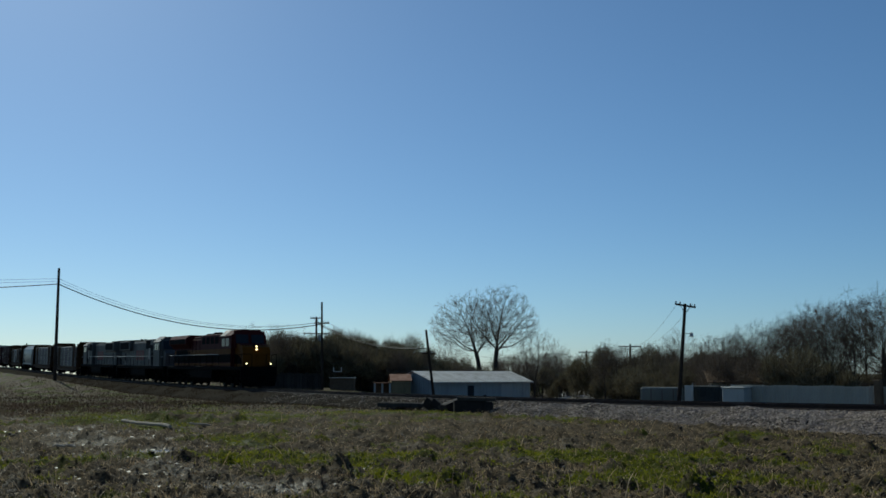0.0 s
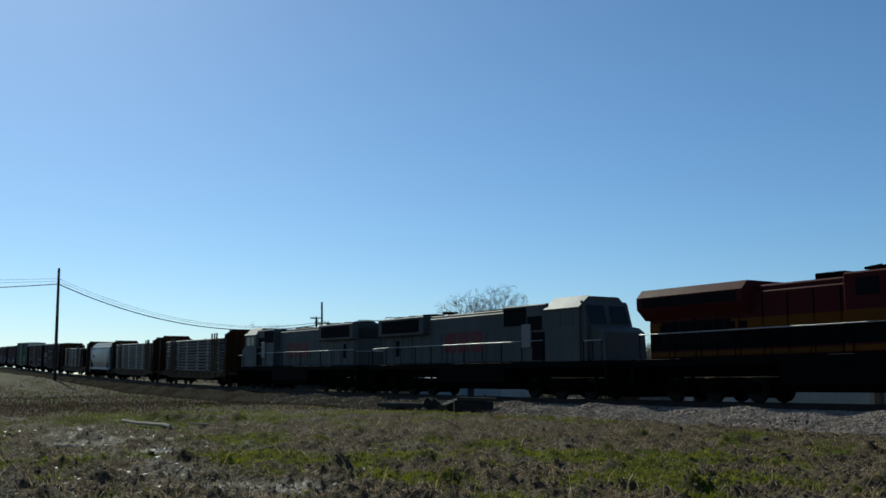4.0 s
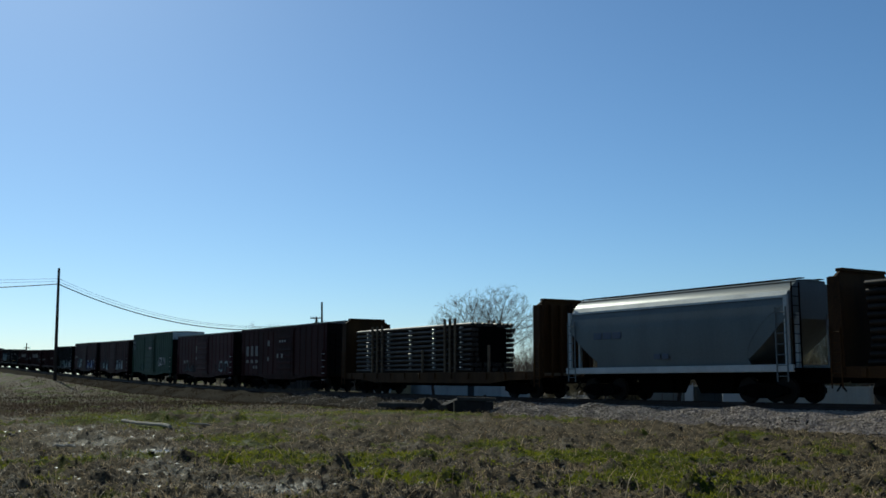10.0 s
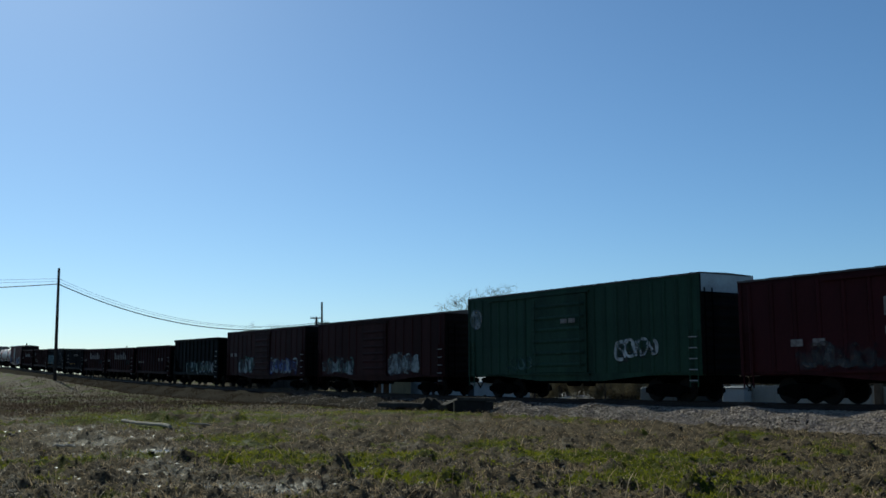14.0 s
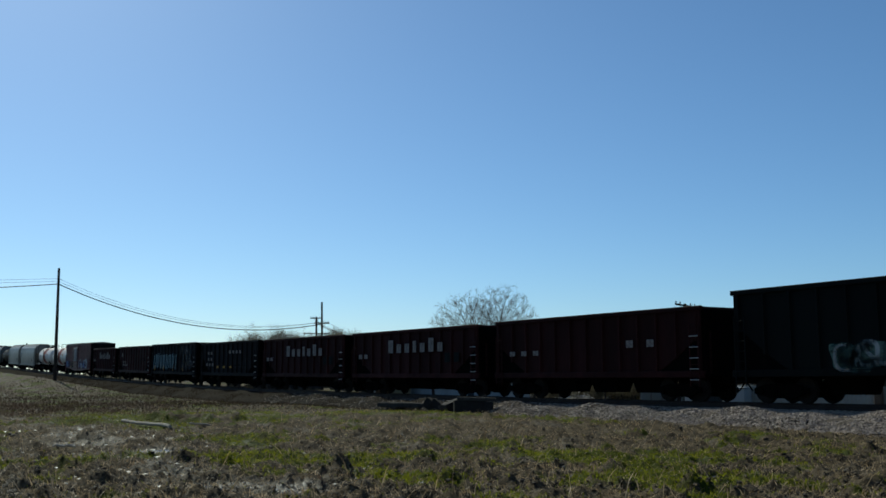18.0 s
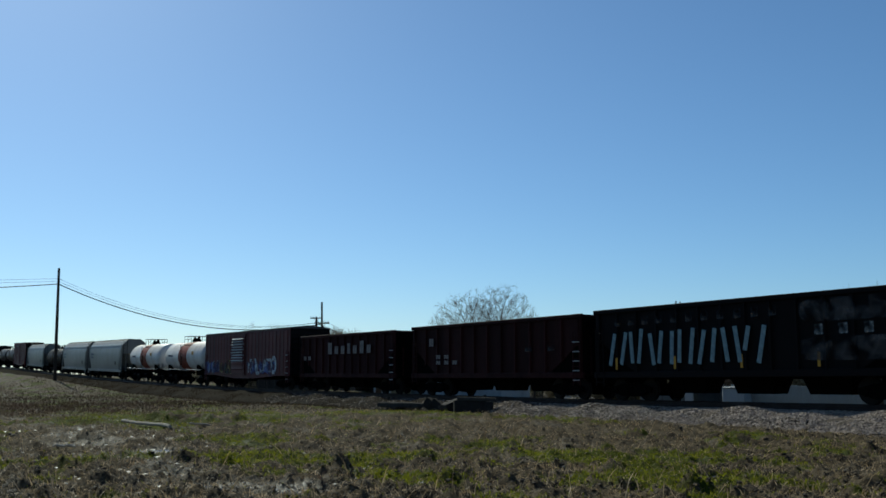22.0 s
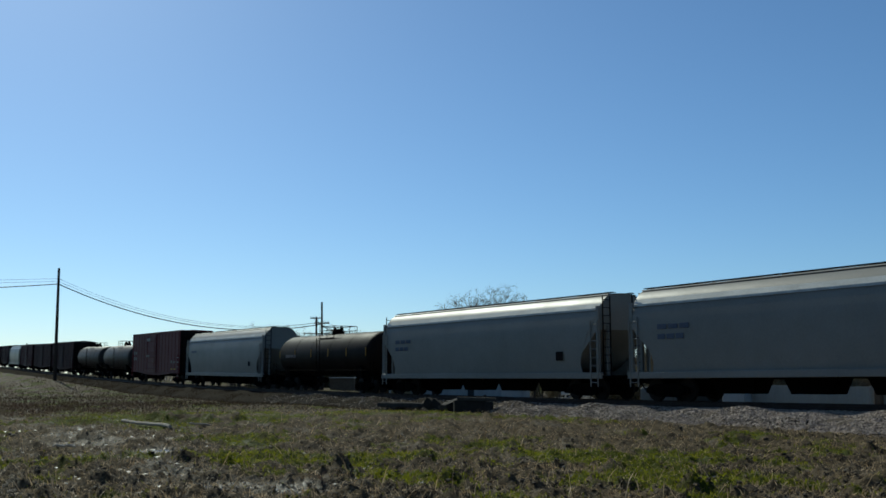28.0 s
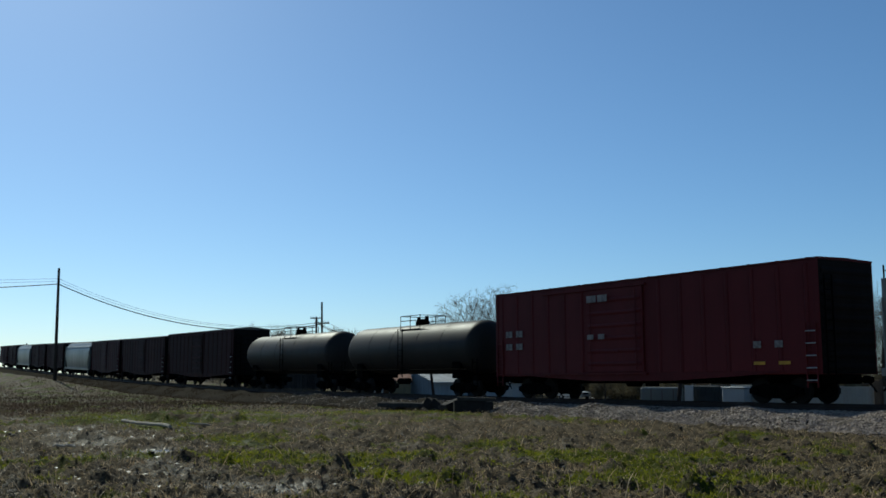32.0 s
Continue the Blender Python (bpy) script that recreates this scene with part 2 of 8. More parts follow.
        return self.put(verts, faces)

    def lathe(self, profile, n=28, axis="x", centre=(0, 0, 0)):
        rows = []
        for a, r in profile:
            ring = []
            for i in range(n):
                c, s = r * math.cos(2 * math.pi * i / n), r * math.sin(2 * math.pi * i / n)
                p = (a, c, s) if axis == "x" else ((c, a, s) if axis == "y" else (c, s, a))
                ring.append((p[0] + centre[0], p[1] + centre[1], p[2] + centre[2]))
            rows.append(ring)
        return self.rings(rows)

    def mesh(self, name, material, smooth=35.0):
        me = bpy.data.meshes.new(name)
        me.from_pydata(self.v, [], self.f)
        if len(self.f) < 20000:
            bm = bmesh.new()
            bm.from_mesh(me)
            bmesh.ops.recalc_face_normals(bm, faces=bm.faces)
            bm.to_mesh(me)
            bm.free()
        if smooth:
            me.shade_smooth()
            me.set_sharp_from_angle(angle=radians(smooth))
        me.materials.append(material)
        return me


SHARED = {}


def part(name, shape, material, parent=None, label="", m=None, smooth=35.0):
    """Links a shape, or a mesh that is shared, as one object under a thing or a part."""
    me = shape.mesh(name, material, smooth) if isinstance(shape, Shape) else shape
    ob = new(name, me)
    if m is not None:
        ob.matrix_basis = m
    if parent is not None:
        ob.parent = parent
    if label:
        ob["label"] = label
    return ob


def thing(name, label, category, m=None, group="", kind=""):
    ob = new(name)
    ob.empty_display_size = 0.2
    if m is not None:
        ob.matrix_basis = m
    return tagged(ob, label, category, group, kind)


def ramp(x, a, b):
    """0 up to a, 1 from b on, smooth between."""
    t = np.clip((x - a) / (b - a), 0, 1)
    return t * t * (3 - 2 * t)


# ---- the line of the track ----
# Arc length runs the way the train goes; 0 lies straight ahead of the camera. The fitted line is the cars' near side.
ST = np.arange(-950.0, 900.0, 0.5)
U = np.clip(ST, -170, 45) / 100
KAPPA = (0.8252 - 1.1195 * U - 4.1015 * U ** 2 - 2.1084 * U ** 3) / 1000
KAPPA = np.where((ST < -170) | (ST > 45), 0, KAPPA)
MID = int(np.argmin(np.abs(ST)))
TH = np.cumsum(KAPPA) * 0.5
TH = TH - TH[MID] - 1.0054
NX, NY = np.cumsum(np.cos(TH)) * 0.5, np.cumsum(np.sin(TH)) * 0.5
HALF = 1.55
CX = NX - NX[MID] - HALF * np.sin(TH)
CY = NY - NY[MID] + 54.42 + HALF * np.cos(TH)
UZ = np.clip(ST, -180, 30) / 100
RAIL_Z = 0.75 + 0.2304 * UZ + 1.3878 * UZ ** 2 + 0.2936 * UZ ** 3
RAIL_Z = RAIL_Z + np.where(ST < -180, 1.0 * (1 - np.exp((ST + 180) * 0.0191)), 0) + np.where(ST > 30, 0.3 * (1 - np.exp(-(ST - 30) * 0.037)), 0)


def on_track(s, side=0.0, up=0.0):
    """The point beside the track's centre line: side is positive on the far side."""
    th = np.interp(s, ST, TH)
    return np.array([np.interp(s, ST, CX) - side * np.sin(th), np.interp(s, ST, CY) + side * np.cos(th), np.interp(s, ST, RAIL_Z) + up])


def beside(x, y):
    """For points in plan: the nearest arc length and the signed distance from the centre line (positive beyond the track)."""
    x, y = np.atleast_1d(x).astype(float), np.atleast_1d(y).astype(float)
    pick = slice(0, None, 4)
    sx, sy, ss, st = CX[pick], CY[pick], ST[pick], TH[pick]
    s, d = np.empty(len(x)), np.empty(len(x))
    for i in range(0, len(x), 2000):
        xx, yy = x[i:i + 2000, None], y[i:i + 2000, None]
        j = np.argmin((xx - sx) ** 2 + (yy - sy) ** 2, axis=1)
        th = st[j]
        ox, oy = xx[:, 0] - sx[j], yy[:, 0] - sy[j]
        s[i:i + 2000] = ss[j] + ox * np.cos(th) + oy * np.sin(th)
        d[i:i + 2000] = -ox * np.sin(th) + oy * np.cos(th)
    return s, d


# ---- the lie of the land ----
def wave(x, y, size, seed=0.0):
    a = np.sin(x / size * 1.7 + seed) * np.cos(y / size * 1.3 + 2.1 * seed)
    b = np.sin((x * 0.6 + y * 0.8) / size * 2.9 + 1.3 + seed) * np.cos((x * 0.8 - y * 0.6) / size * 2.3 + 0.7)
    return 0.6 * a + 0.4 * b


def land(x, y, rough=True):
    """The ground's height, without the ballast."""
    x, y = np.atleast_1d(x).astype(float), np.atleast_1d(y).astype(float)
    s, d = beside(x, y)
    z = np.interp(s, ST, RAIL_Z) - 0.75
    front = z * np.clip(1 - (np.abs(d) - 5) / 40, 0, 1)
    front = front * ramp(-s, 20, 70)
    look_x = x / np.maximum(y, 1.0)
    low = -1.5 + 1.5 * ramp(-look_x, 0.03, 0.11) + 0.6 * ramp(-look_x, 0.2, 0.35)
    low = np.where(y < 5, -1.5, low)
    k = ramp(d, 3.0, 9.0)
    h = front * (1 - k) + low * k
    h = h + 0.10 * ramp(d, -15, -6) * ramp(-d, 3.0, 4.5) * ramp(s, -25, 5)
    h = h - 0.12 * (1 - k) * (1 - ramp(np.abs(d), 3.8, 5.4))
    # a low bank on the near side of the far track
    h = h + 1.0 * np.exp(-((d + 9) / 3.5) ** 2) * ramp(-s, 45, 80)
    r = np.hypot(x, y)
    h = h + 0.10 * wave(x, y, 9.0, 0.4) * ramp(r, 6, 20) * (1 - ramp(np.abs(d), 3, 4) * 0) * np.where(d < -3.5, 1, 0.4)
    return h


# ---- ground: one sheet to the horizon ----
GROUND = bpy.data.materials.new("field_soil_and_grass")
GROUND.use_nodes = True


def ground_material():
    nt = GROUND.node_tree
    n, link = nt.nodes, nt.links.new
    b = n["Principled BSDF"]
    tc = n.new("ShaderNodeTexCoord").outputs["Object"]

    def noise_fac(scale, detail=6, rough=0.6):
        x = n.new("ShaderNodeTexNoise")
        x.inputs["Scale"].default_value = scale
        x.inputs["Detail"].default_value = detail
        x.inputs["Roughness"].default_value = rough
        link(tc, x.inputs["Vector"])
        return x.outputs["Fac"]

    def span(v, a, c):
        x = n.new("ShaderNodeMapRange")
        x.inputs["From Min"].default_value = a
        x.inputs["From Max"].default_value = c
        link(v, x.inputs["Value"])
        return x.outputs[0]

    def blend(f, c0, c1):
        x = n.new("ShaderNodeMix")
        x.data_type = "RGBA"
        link(f, x.inputs["Factor"])
        for k, c in (("A", c0), ("B", c1)):
            if isinstance(c, tuple):
                x.inputs[k].default_value = (*c, 1)
            else:
                link(c, x.inputs[k])
        return x.outputs["Result"]

    def attribute(name):
        x = n.new("ShaderNodeAttribute")
        x.attribute_name = name
        return x.outputs["Fac"]

    def weigh(v, k, w):
        x = n.new("ShaderNodeMath")
        x.operation = "MULTIPLY_ADD"
        link(v, x.inputs[0])
        x.inputs[1].default_value = k
        link(w, x.inputs[2])
        return x.outputs[0]

    soil = blend(span(noise_fac(1.2), 0.35, 0.7), (0.018, 0.0135, 0.0085), (0.078, 0.060, 0.036))
    soil = blend(span(noise_fac(22, 4), 0.42, 0.75), soil, (0.160, 0.122, 0.076))
    grass = blend(span(noise_fac(9, 5), 0.3, 0.7), (0.030, 0.036, 0.005), (0.070, 0.076, 0.010))
    grow = weigh(noise_fac(6.0, 5), 0.7, attribute("growth"))
    out = blend(span(grow, 0.72, 0.98), soil, grass)
    link(out, b.inputs["Base Color"])
    damp = weigh(noise_fac(5.0, 5), 0.9, attribute("damp"))
    wet = span(damp, 0.5, 1.2)
    rr = n.new("ShaderNodeMapRange")
    rr.inputs["To Min"].default_value = 0.85
    rr.inputs["To Max"].default_value = 0.4
    link(wet, rr.inputs["Value"])
    link(rr.outputs[0], b.inputs["Roughness"])
    sp = n.new("ShaderNodeMapRange")
    sp.inputs["To Min"].default_value = 0.02
    sp.inputs["To Max"].default_value = 0.2
    link(wet, sp.inputs["Value"])
    link(sp.outputs[0], b.inputs["Specular IOR Level"])
    bp = n.new("ShaderNodeBump")
    bp.inputs["Strength"].default_value = 0.9
    bp.inputs["Distance"].default_value = 0.06
    link(noise_fac(14, 6, 0.7), bp.inputs["Height"])
    link(bp.outputs[0], b.inputs["Normal"])


ground_material()


def patch(x, y):
    """Where grass grows: 0 bare earth, 1 thick."""
    v = wave(x, y * 0.6, 2.0, 0.9) * 0.34 + wave(x, y * 0.7, 0.8, 2.3) * 0.30 + wave(x, y, 0.31, 4.1) * 0.24
    for cx, cy, w, d, k in GREEN:
        v = v + k * np.exp(-((x - cx) / w) ** 2 - ((y - cy) / d) ** 2)
    for cx, cy, rx, ry in BASINS:
        v = v - 0.8 * np.exp(-((x - cx) / (1.5 * rx + 0.2)) ** 2 - ((y - cy) / (1.5 * ry + 0.4)) ** 2)
    # a trodden, littered belt across the middle of the field
    v = v - 0.28 * np.exp(-((y - 33.5) / 4.5) ** 2) * ramp(x, -6, -1)
    return np.clip(0.22 + 1.9 * v, 0, 1)


GREEN = ((3.3, 23.5, 1.7, 1.9, 0.55), (3.2, 18.6, 1.3, 1.1, 0.45), (-4.4, 22.5, 1.3, 1.7, 0.5), (-8.5, 20.0, 0.5, 1.2, 0.5), (-7.4, 20.0, 1.0, 1.2, 0.45), (-6.8, 22.2, 0.9, 1.2, 0.5), (-1.5, 48.5, 3.0, 3.5, 0.5), (-12.5, 44.0, 4.0, 8.0, 0.45), (-2.9, 22.0, 0.9, 1.2, 0.45), (-1.6, 23.2, 0.9, 1.0, 0.4), (-0.7, 18.7, 0.9, 1.0, 0.4), (5.4, 22.0, 0.8, 0.9, 0.45), (9.0, 37.0, 7.0, 1.6, 0.4), (-5.8, 29.0, 2.2, 2.4, 0.3), (-10.5, 25.0, 1.0, 1.5, 0.4), (-34.0, 76.0, 20.0, 26.0, 0.1))
BASINS = ((-9.8, 27.6, 1.0, 0.8), (-10.9, 31.5, 0.8, 0.9), (-7.0, 24.8, 0.6, 1.3), (-3.5, 16.9, 0.95, 0.5), (-12.6, 35.0, 0.7, 0.9), (-8.4, 29.2, 0.6, 0.6), (-5.4, 20.3, 0.45, 0.4), (-2.2, 16.4, 0.5, 0.35), (-9.1, 22.2, 0.5, 0.6), (-4.6, 18.6, 0.4, 0.35))


def damp(x, y):
    """Where the mud is wet: round the puddles, and a little all over."""
    v = 0.0 + 0.25 * wave(x, y * 0.7, 1.1, 6.0)
    for cx, cy, rx, ry in BASINS:
        v = v + 0.55 * np.exp(-((x - cx) / (1.2 * rx)) ** 2 - ((y - cy) / (1.2 * ry + 0.2)) ** 2)
    return np.clip(v, 0, 1)


def clods(x, y):
    """Rough, trampled earth."""
    h = np.zeros(len(x))
    for size, amp in ((1.9, 0.05), (0.8, 0.06), (0.37, 0.05), (0.21, 0.024)):
        h += amp * np.abs(wave(x + 3.1 * size, y - 1.7 * size, size * 0.5, size * 7)) * 2.2
    for cx, cy, w, a in HEAPS:
        near = (np.abs(x - cx) < 2 * w) & (np.abs(y - cy) < 2 * w)
        q = ((x[near] - cx) ** 2 + (0.8 * (y[near] - cy)) ** 2) / (w * w)
        q = q * (1 + 0.5 * wave(x[near], y[near], 0.5 * w, cy))
        h[near] += a * np.exp(-q * q) * (1 + 0.3 * wave(x[near], y[near], 0.16, cx) + 0.12 * wave(x[near], y[near], 0.08, cy))
    # shallow hollows that hold water, with crumbs of earth standing out of it
    for cx, cy, rx, ry in BASINS:
        q = ((x - cx) / rx) ** 2 + ((y - cy) / ry) ** 2
        k = 1 - ramp(q, 0.5, 1.7)
        h = h * (1 - 0.62 * k)
    return h


LARGE_HEAPS = ((1.6, 26.0), (-0.4, 22.7), (0.2, 16.8), (-2.0, 19.9), (9.4, 30.0), (10.3, 29.6), (11.0, 28.2), (9.8, 23.8), (8.9, 26.0), (7.6, 26.7), (7.4, 22.0), (6.0, 21.0), (4.8, 19.8), (6.6, 30.0), (2.7, 17.0), (3.9, 16.2), (7.1, 17.0), (4.6, 16.3), (-10.9, 40.0), (-9.8, 28.7), (-7.9, 26.7), (-4.8, 21.0), (-6.8, 36.0), (-7.0, 44.0), (-5.4, 21.6), (2.4, 21.2))


def heaps():
    rng = np.random.default_rng(44)
    out = [(-11.0, 41.6, 0.9, 0.36), (-9.5, 41.0, 0.6, 0.32), (-8.6, 42.5, 0.5, 0.25)]
    for x, y in LARGE_HEAPS:
        w = rng.uniform(0.22, 0.36)
        out.append((x, y, w, w * rng.uniform(0.2, 0.34)))
        for _ in range(3):
            v = w * rng.uniform(0.3, 0.6)
            out.append((x + rng.normal(0, 1.3 * w), y + rng.normal(0, 1.3 * w), v, v * rng.uniform(0.3, 0.5)))
    for _ in range(420):
        r = 14 * (50 / 14) ** rng.random()
        a = math.radians(rng.uniform(-25, 25))
        w = rng.uniform(0.08, 0.28)
        out.append((r * math.sin(a), r * math.cos(a), w, w * rng.uniform(0.2, 0.42)))
    return out


HEAPS = heaps()


def field_height(x, y):
    x, y = np.atleast_1d(x).astype(float), np.atleast_1d(y).astype(float)
    s, d = beside(x, y)
    return land(x, y) + clods(x, y) * ramp(-d, 4.3, 6.5) * (np.hypot(x, y) < 120) * (1 - ramp(np.hypot(x, y), 42, 54))


def build_ground():
    az = np.concatenate([np.arange(-180, -32, 4.0), np.arange(-32, -25, 0.35), np.arange(-25, 25, 0.17), np.arange(25, 32, 0.35), np.arange(32, 180, 4.0)])
    r = [3.0]
    while r[-1] < 12:
        r.append(r[-1] * 1.08)
    while r[-1] < 48:
        r.append(r[-1] * 1.0055)
    while r[-1] < 150:
        r.append(r[-1] * 1.016)
    while r[-1] < 3500:
        r.append(r[-1] * 1.12)
    r = np.array(r)
    A, R = np.meshgrid(np.radians(az), r)
    x, y = (R * np.sin(A)).ravel(), (R * np.cos(A)).ravel()
    z = field_height(x, y)
    far = ramp(np.hypot(x, y), 260, 900)
    z = z * (1 - far) + far * 0.8
    na, nr = len(az), len(r)
    verts = np.stack([x, y, z], 1).tolist()
    faces = []
    for j in range(nr - 1):
        for i in range(na):
            k = (i + 1) % na
            faces.append((j * na + i, j * na + k, (j + 1) * na + k, (j + 1) * na + i))
    faces.append(tuple(range(na))[::-1])
    sh = Shape()
    sh.put(verts, faces)
    g = part("ground", sh, GROUND, None, smooth=0)
    g.data.shade_smooth()
    g.data.flip_normals()
    for name, v in (("growth", patch(x, y)), ("damp", damp(x, y))):
        g.data.attributes.new(name, "FLOAT", "POINT").data.foreach_set("value", v.astype(np.float32))
    tagged(g, "muddy trampled field with patchy green grass and dry stalks", "ground", kind="structure")


build_ground()

# ---- the railway: ballast, sleepers, rails ----
STONE = mat("ballast_stone", (0.33, 0.262, 0.212), 0.6, 0, (0.11, 0.088, 0.072), 6, 30, 0.8, 0.3, island=0.5)
BALLAST = mat("ballast_bed", (0.11, 0.092, 0.077), 0.95, 0, (0.03, 0.025, 0.02), 9, 40, 0.9, 1.0, spec=0.0)
CINDER = mat("dark_cinders", (0.046, 0.041, 0.033), 0.95, 0, (0.022, 0.019, 0.016), 0.6, 25, 0.8, 0.8, spec=0.0)
TIE = mat("dark_sleeper_wood", (0.07, 0.05, 0.04), 0.9, 0, (0.03, 0.022, 0.02), 5, 40, 0.7, 0.5, True)


def build_track():
    section = ((-5.4, -1.5), (-4.4, -0.86), (-3.3, -0.50), (-2.1, -0.24), (-1.3, -0.20), (0.0, -0.20), (1.3, -0.20), (2.1, -0.24), (4.0, -0.9), (7.0, -2.6))
    for name, label, material, s0, s1 in (("ballast_bank", "grey crushed-stone ballast bank under the railway track", BALLAST, 6.0, 600.0), ("cinder_bank", "dark brown cinder bank under the far track", CINDER, -900.0, 6.3)):
        rows = []
        for s in np.arange(s0, s1, 0.6):
            rows.append([tuple(on_track(s, o + 0.18 * math.sin(s * 0.31 + o) * (abs(o) > 2.5), u + (0.10 * math.sin(s * 0.9 + 2 * o) + 0.06 * math.sin(s * 2.3 + o)) * (2 < abs(o) < 5))) for o, u in section])
        b = part(name, Shape().rings(rows, close=False, caps=False), material, None, smooth=60)
        tagged(b, label, "ballast", kind="structure")
    # rails
    prof = ((-0.035, 0), (0.035, 0), (0.037, -0.035), (0.012, -0.05), (0.012, -0.13), (0.07, -0.15), (0.07, -0.165), (-0.07, -0.165), (-0.07, -0.15), (-0.012, -0.13), (-0.012, -0.05), (-0.037, -0.035))
    for side in (-0.755, 0.755):
        rows = [[tuple(on_track(s, side + o, u)) for o, u in prof] for s in np.arange(-900, 600, 2.0)]
        rl = part("rail", Shape().rings(rows), RAIL_TOP, None)
        tagged(rl, "worn steel rail with a shiny running surface", "rail", group="rails of the track", kind="structure")
    # sleepers: those within sight single, under one parent
    bed = thing("sleepers", "dark wooden railway sleepers bedded in ballast", "sleepers", kind="structure")
    tie = Shape().box(-0.115, 0.115, -1.3, 1.3, -0.34, -0.166, 0.012).mesh("sleeper", TIE)
    for s in np.arange(-60, 34, 0.55):
        x, y, z = on_track(s)
        part("sleeper", tie, TIE, bed, m=pose(x, y, z, 0, 0, math.degrees(np.interp(s, ST, TH)) + random.uniform(-1.5, 1.5)))
    sh = Shape()
    for s in list(np.arange(-300, -60, 0.55)) + list(np.arange(34, 200, 0.55)):
        th = np.interp(s, ST, TH)
        c, n_ = np.array([math.cos(th), math.sin(th), 0]), np.array([-math.sin(th), math.cos(th), 0])
        p = on_track(s)
        sh.put([tuple(p + c * a + n_ * b_ + np.array([0, 0, u])) for a in (-0.115, 0.115) for b_ in (-1.3, 1.3) for u in (-0.34, -0.166)],
               [(0, 1, 3, 2), (4, 6, 7, 5), (0, 4, 5, 1), (2, 3, 7, 6), (0, 2, 6, 4), (1, 5, 7, 3)])
    far = part("far_sleepers", sh, TIE, bed)
    far["kind"] = "stuff"


build_track()


# ---- the train ----
# Every car: x forward, y to the far side, z up from the railhead.
CARS = []


def car_thing(name, label, category, rear, front, group=""):
    ob = thing(name, label, category, group=group)
    CARS.append((ob, (rear + front) / 2))
    return ob


def truck_meshes():
    if "side" in SHARED:
        return
    f = Shape()
    f.prism(((-1.15, 0.36), (-1.15, 0.56), (-0.55, 0.72), (0.55, 0.72), (1.15, 0.56), (1.15, 0.36), (0.92, 0.34), (0.45, 0.20), (-0.45, 0.20), (-0.92, 0.34)), "y", -0.07, 0.07)
    for i in (-0.12, 0.0, 0.12):
        f.tube((i, -0.10, 0.24), (i, -0.10, 0.60), 0.05, n=8)
    for i in (-0.86, 0.86):
        f.lathe(((-0.16, 0.04), (-0.15, 0.13), (-0.06, 0.15), (0.0, 0.15)), 12, "y", (i, 0, 0.45))
    SHARED["side"] = f.mesh("side_frame", STEEL_DARK)
    w = Shape().lathe(((-0.07, 0.10), (-0.07, 0.36), (-0.06, 0.455), (0.04, 0.46), (0.06, 0.485), (0.075, 0.485), (0.075, 0.37), (0.03, 0.33), (0.03, 0.14), (0.09, 0.12), (0.09, 0.06)), 24, "y")
    SHARED["wheel"] = w.mesh("wheel", WHEEL)
    SHARED["axle"] = Shape().lathe(((-1.05, 0.07), (-0.7, 0.08), (0.0, 0.075), (0.7, 0.08), (1.05, 0.07)), 10, "y").mesh("axle", STEEL_DARK)
    b = Shape().box(-0.22, 0.22, -1.1, 1.1, 0.42, 0.72, 0.03).tube((0, 0, 0.7), (0, 0, 0.95), 0.22, n=12)
    SHARED["bolster"] = b.mesh("truck", STEEL_DARK)
    SHARED["coupler"] = Shape().box(-0.5, 0.1, -0.09, 0.09, 0.78, 0.96, 0.02).box(0.08, 0.36, -0.14, 0.12, 0.74, 1.0, 0.04).box(0.2, 0.36, 0.06, 0.18, 0.78, 0.96, 0.03).tube((0.1, 0.2, 0.8), (0.35, 0.26, 0.45), 0.03, n=6).mesh("coupler", STEEL_DARK)


WHEEL = mat("worn_wheel_steel", (0.018, 0.015, 0.013), 0.7, 0.2, (0.012, 0.009, 0.008), 4, 30, 0.6)


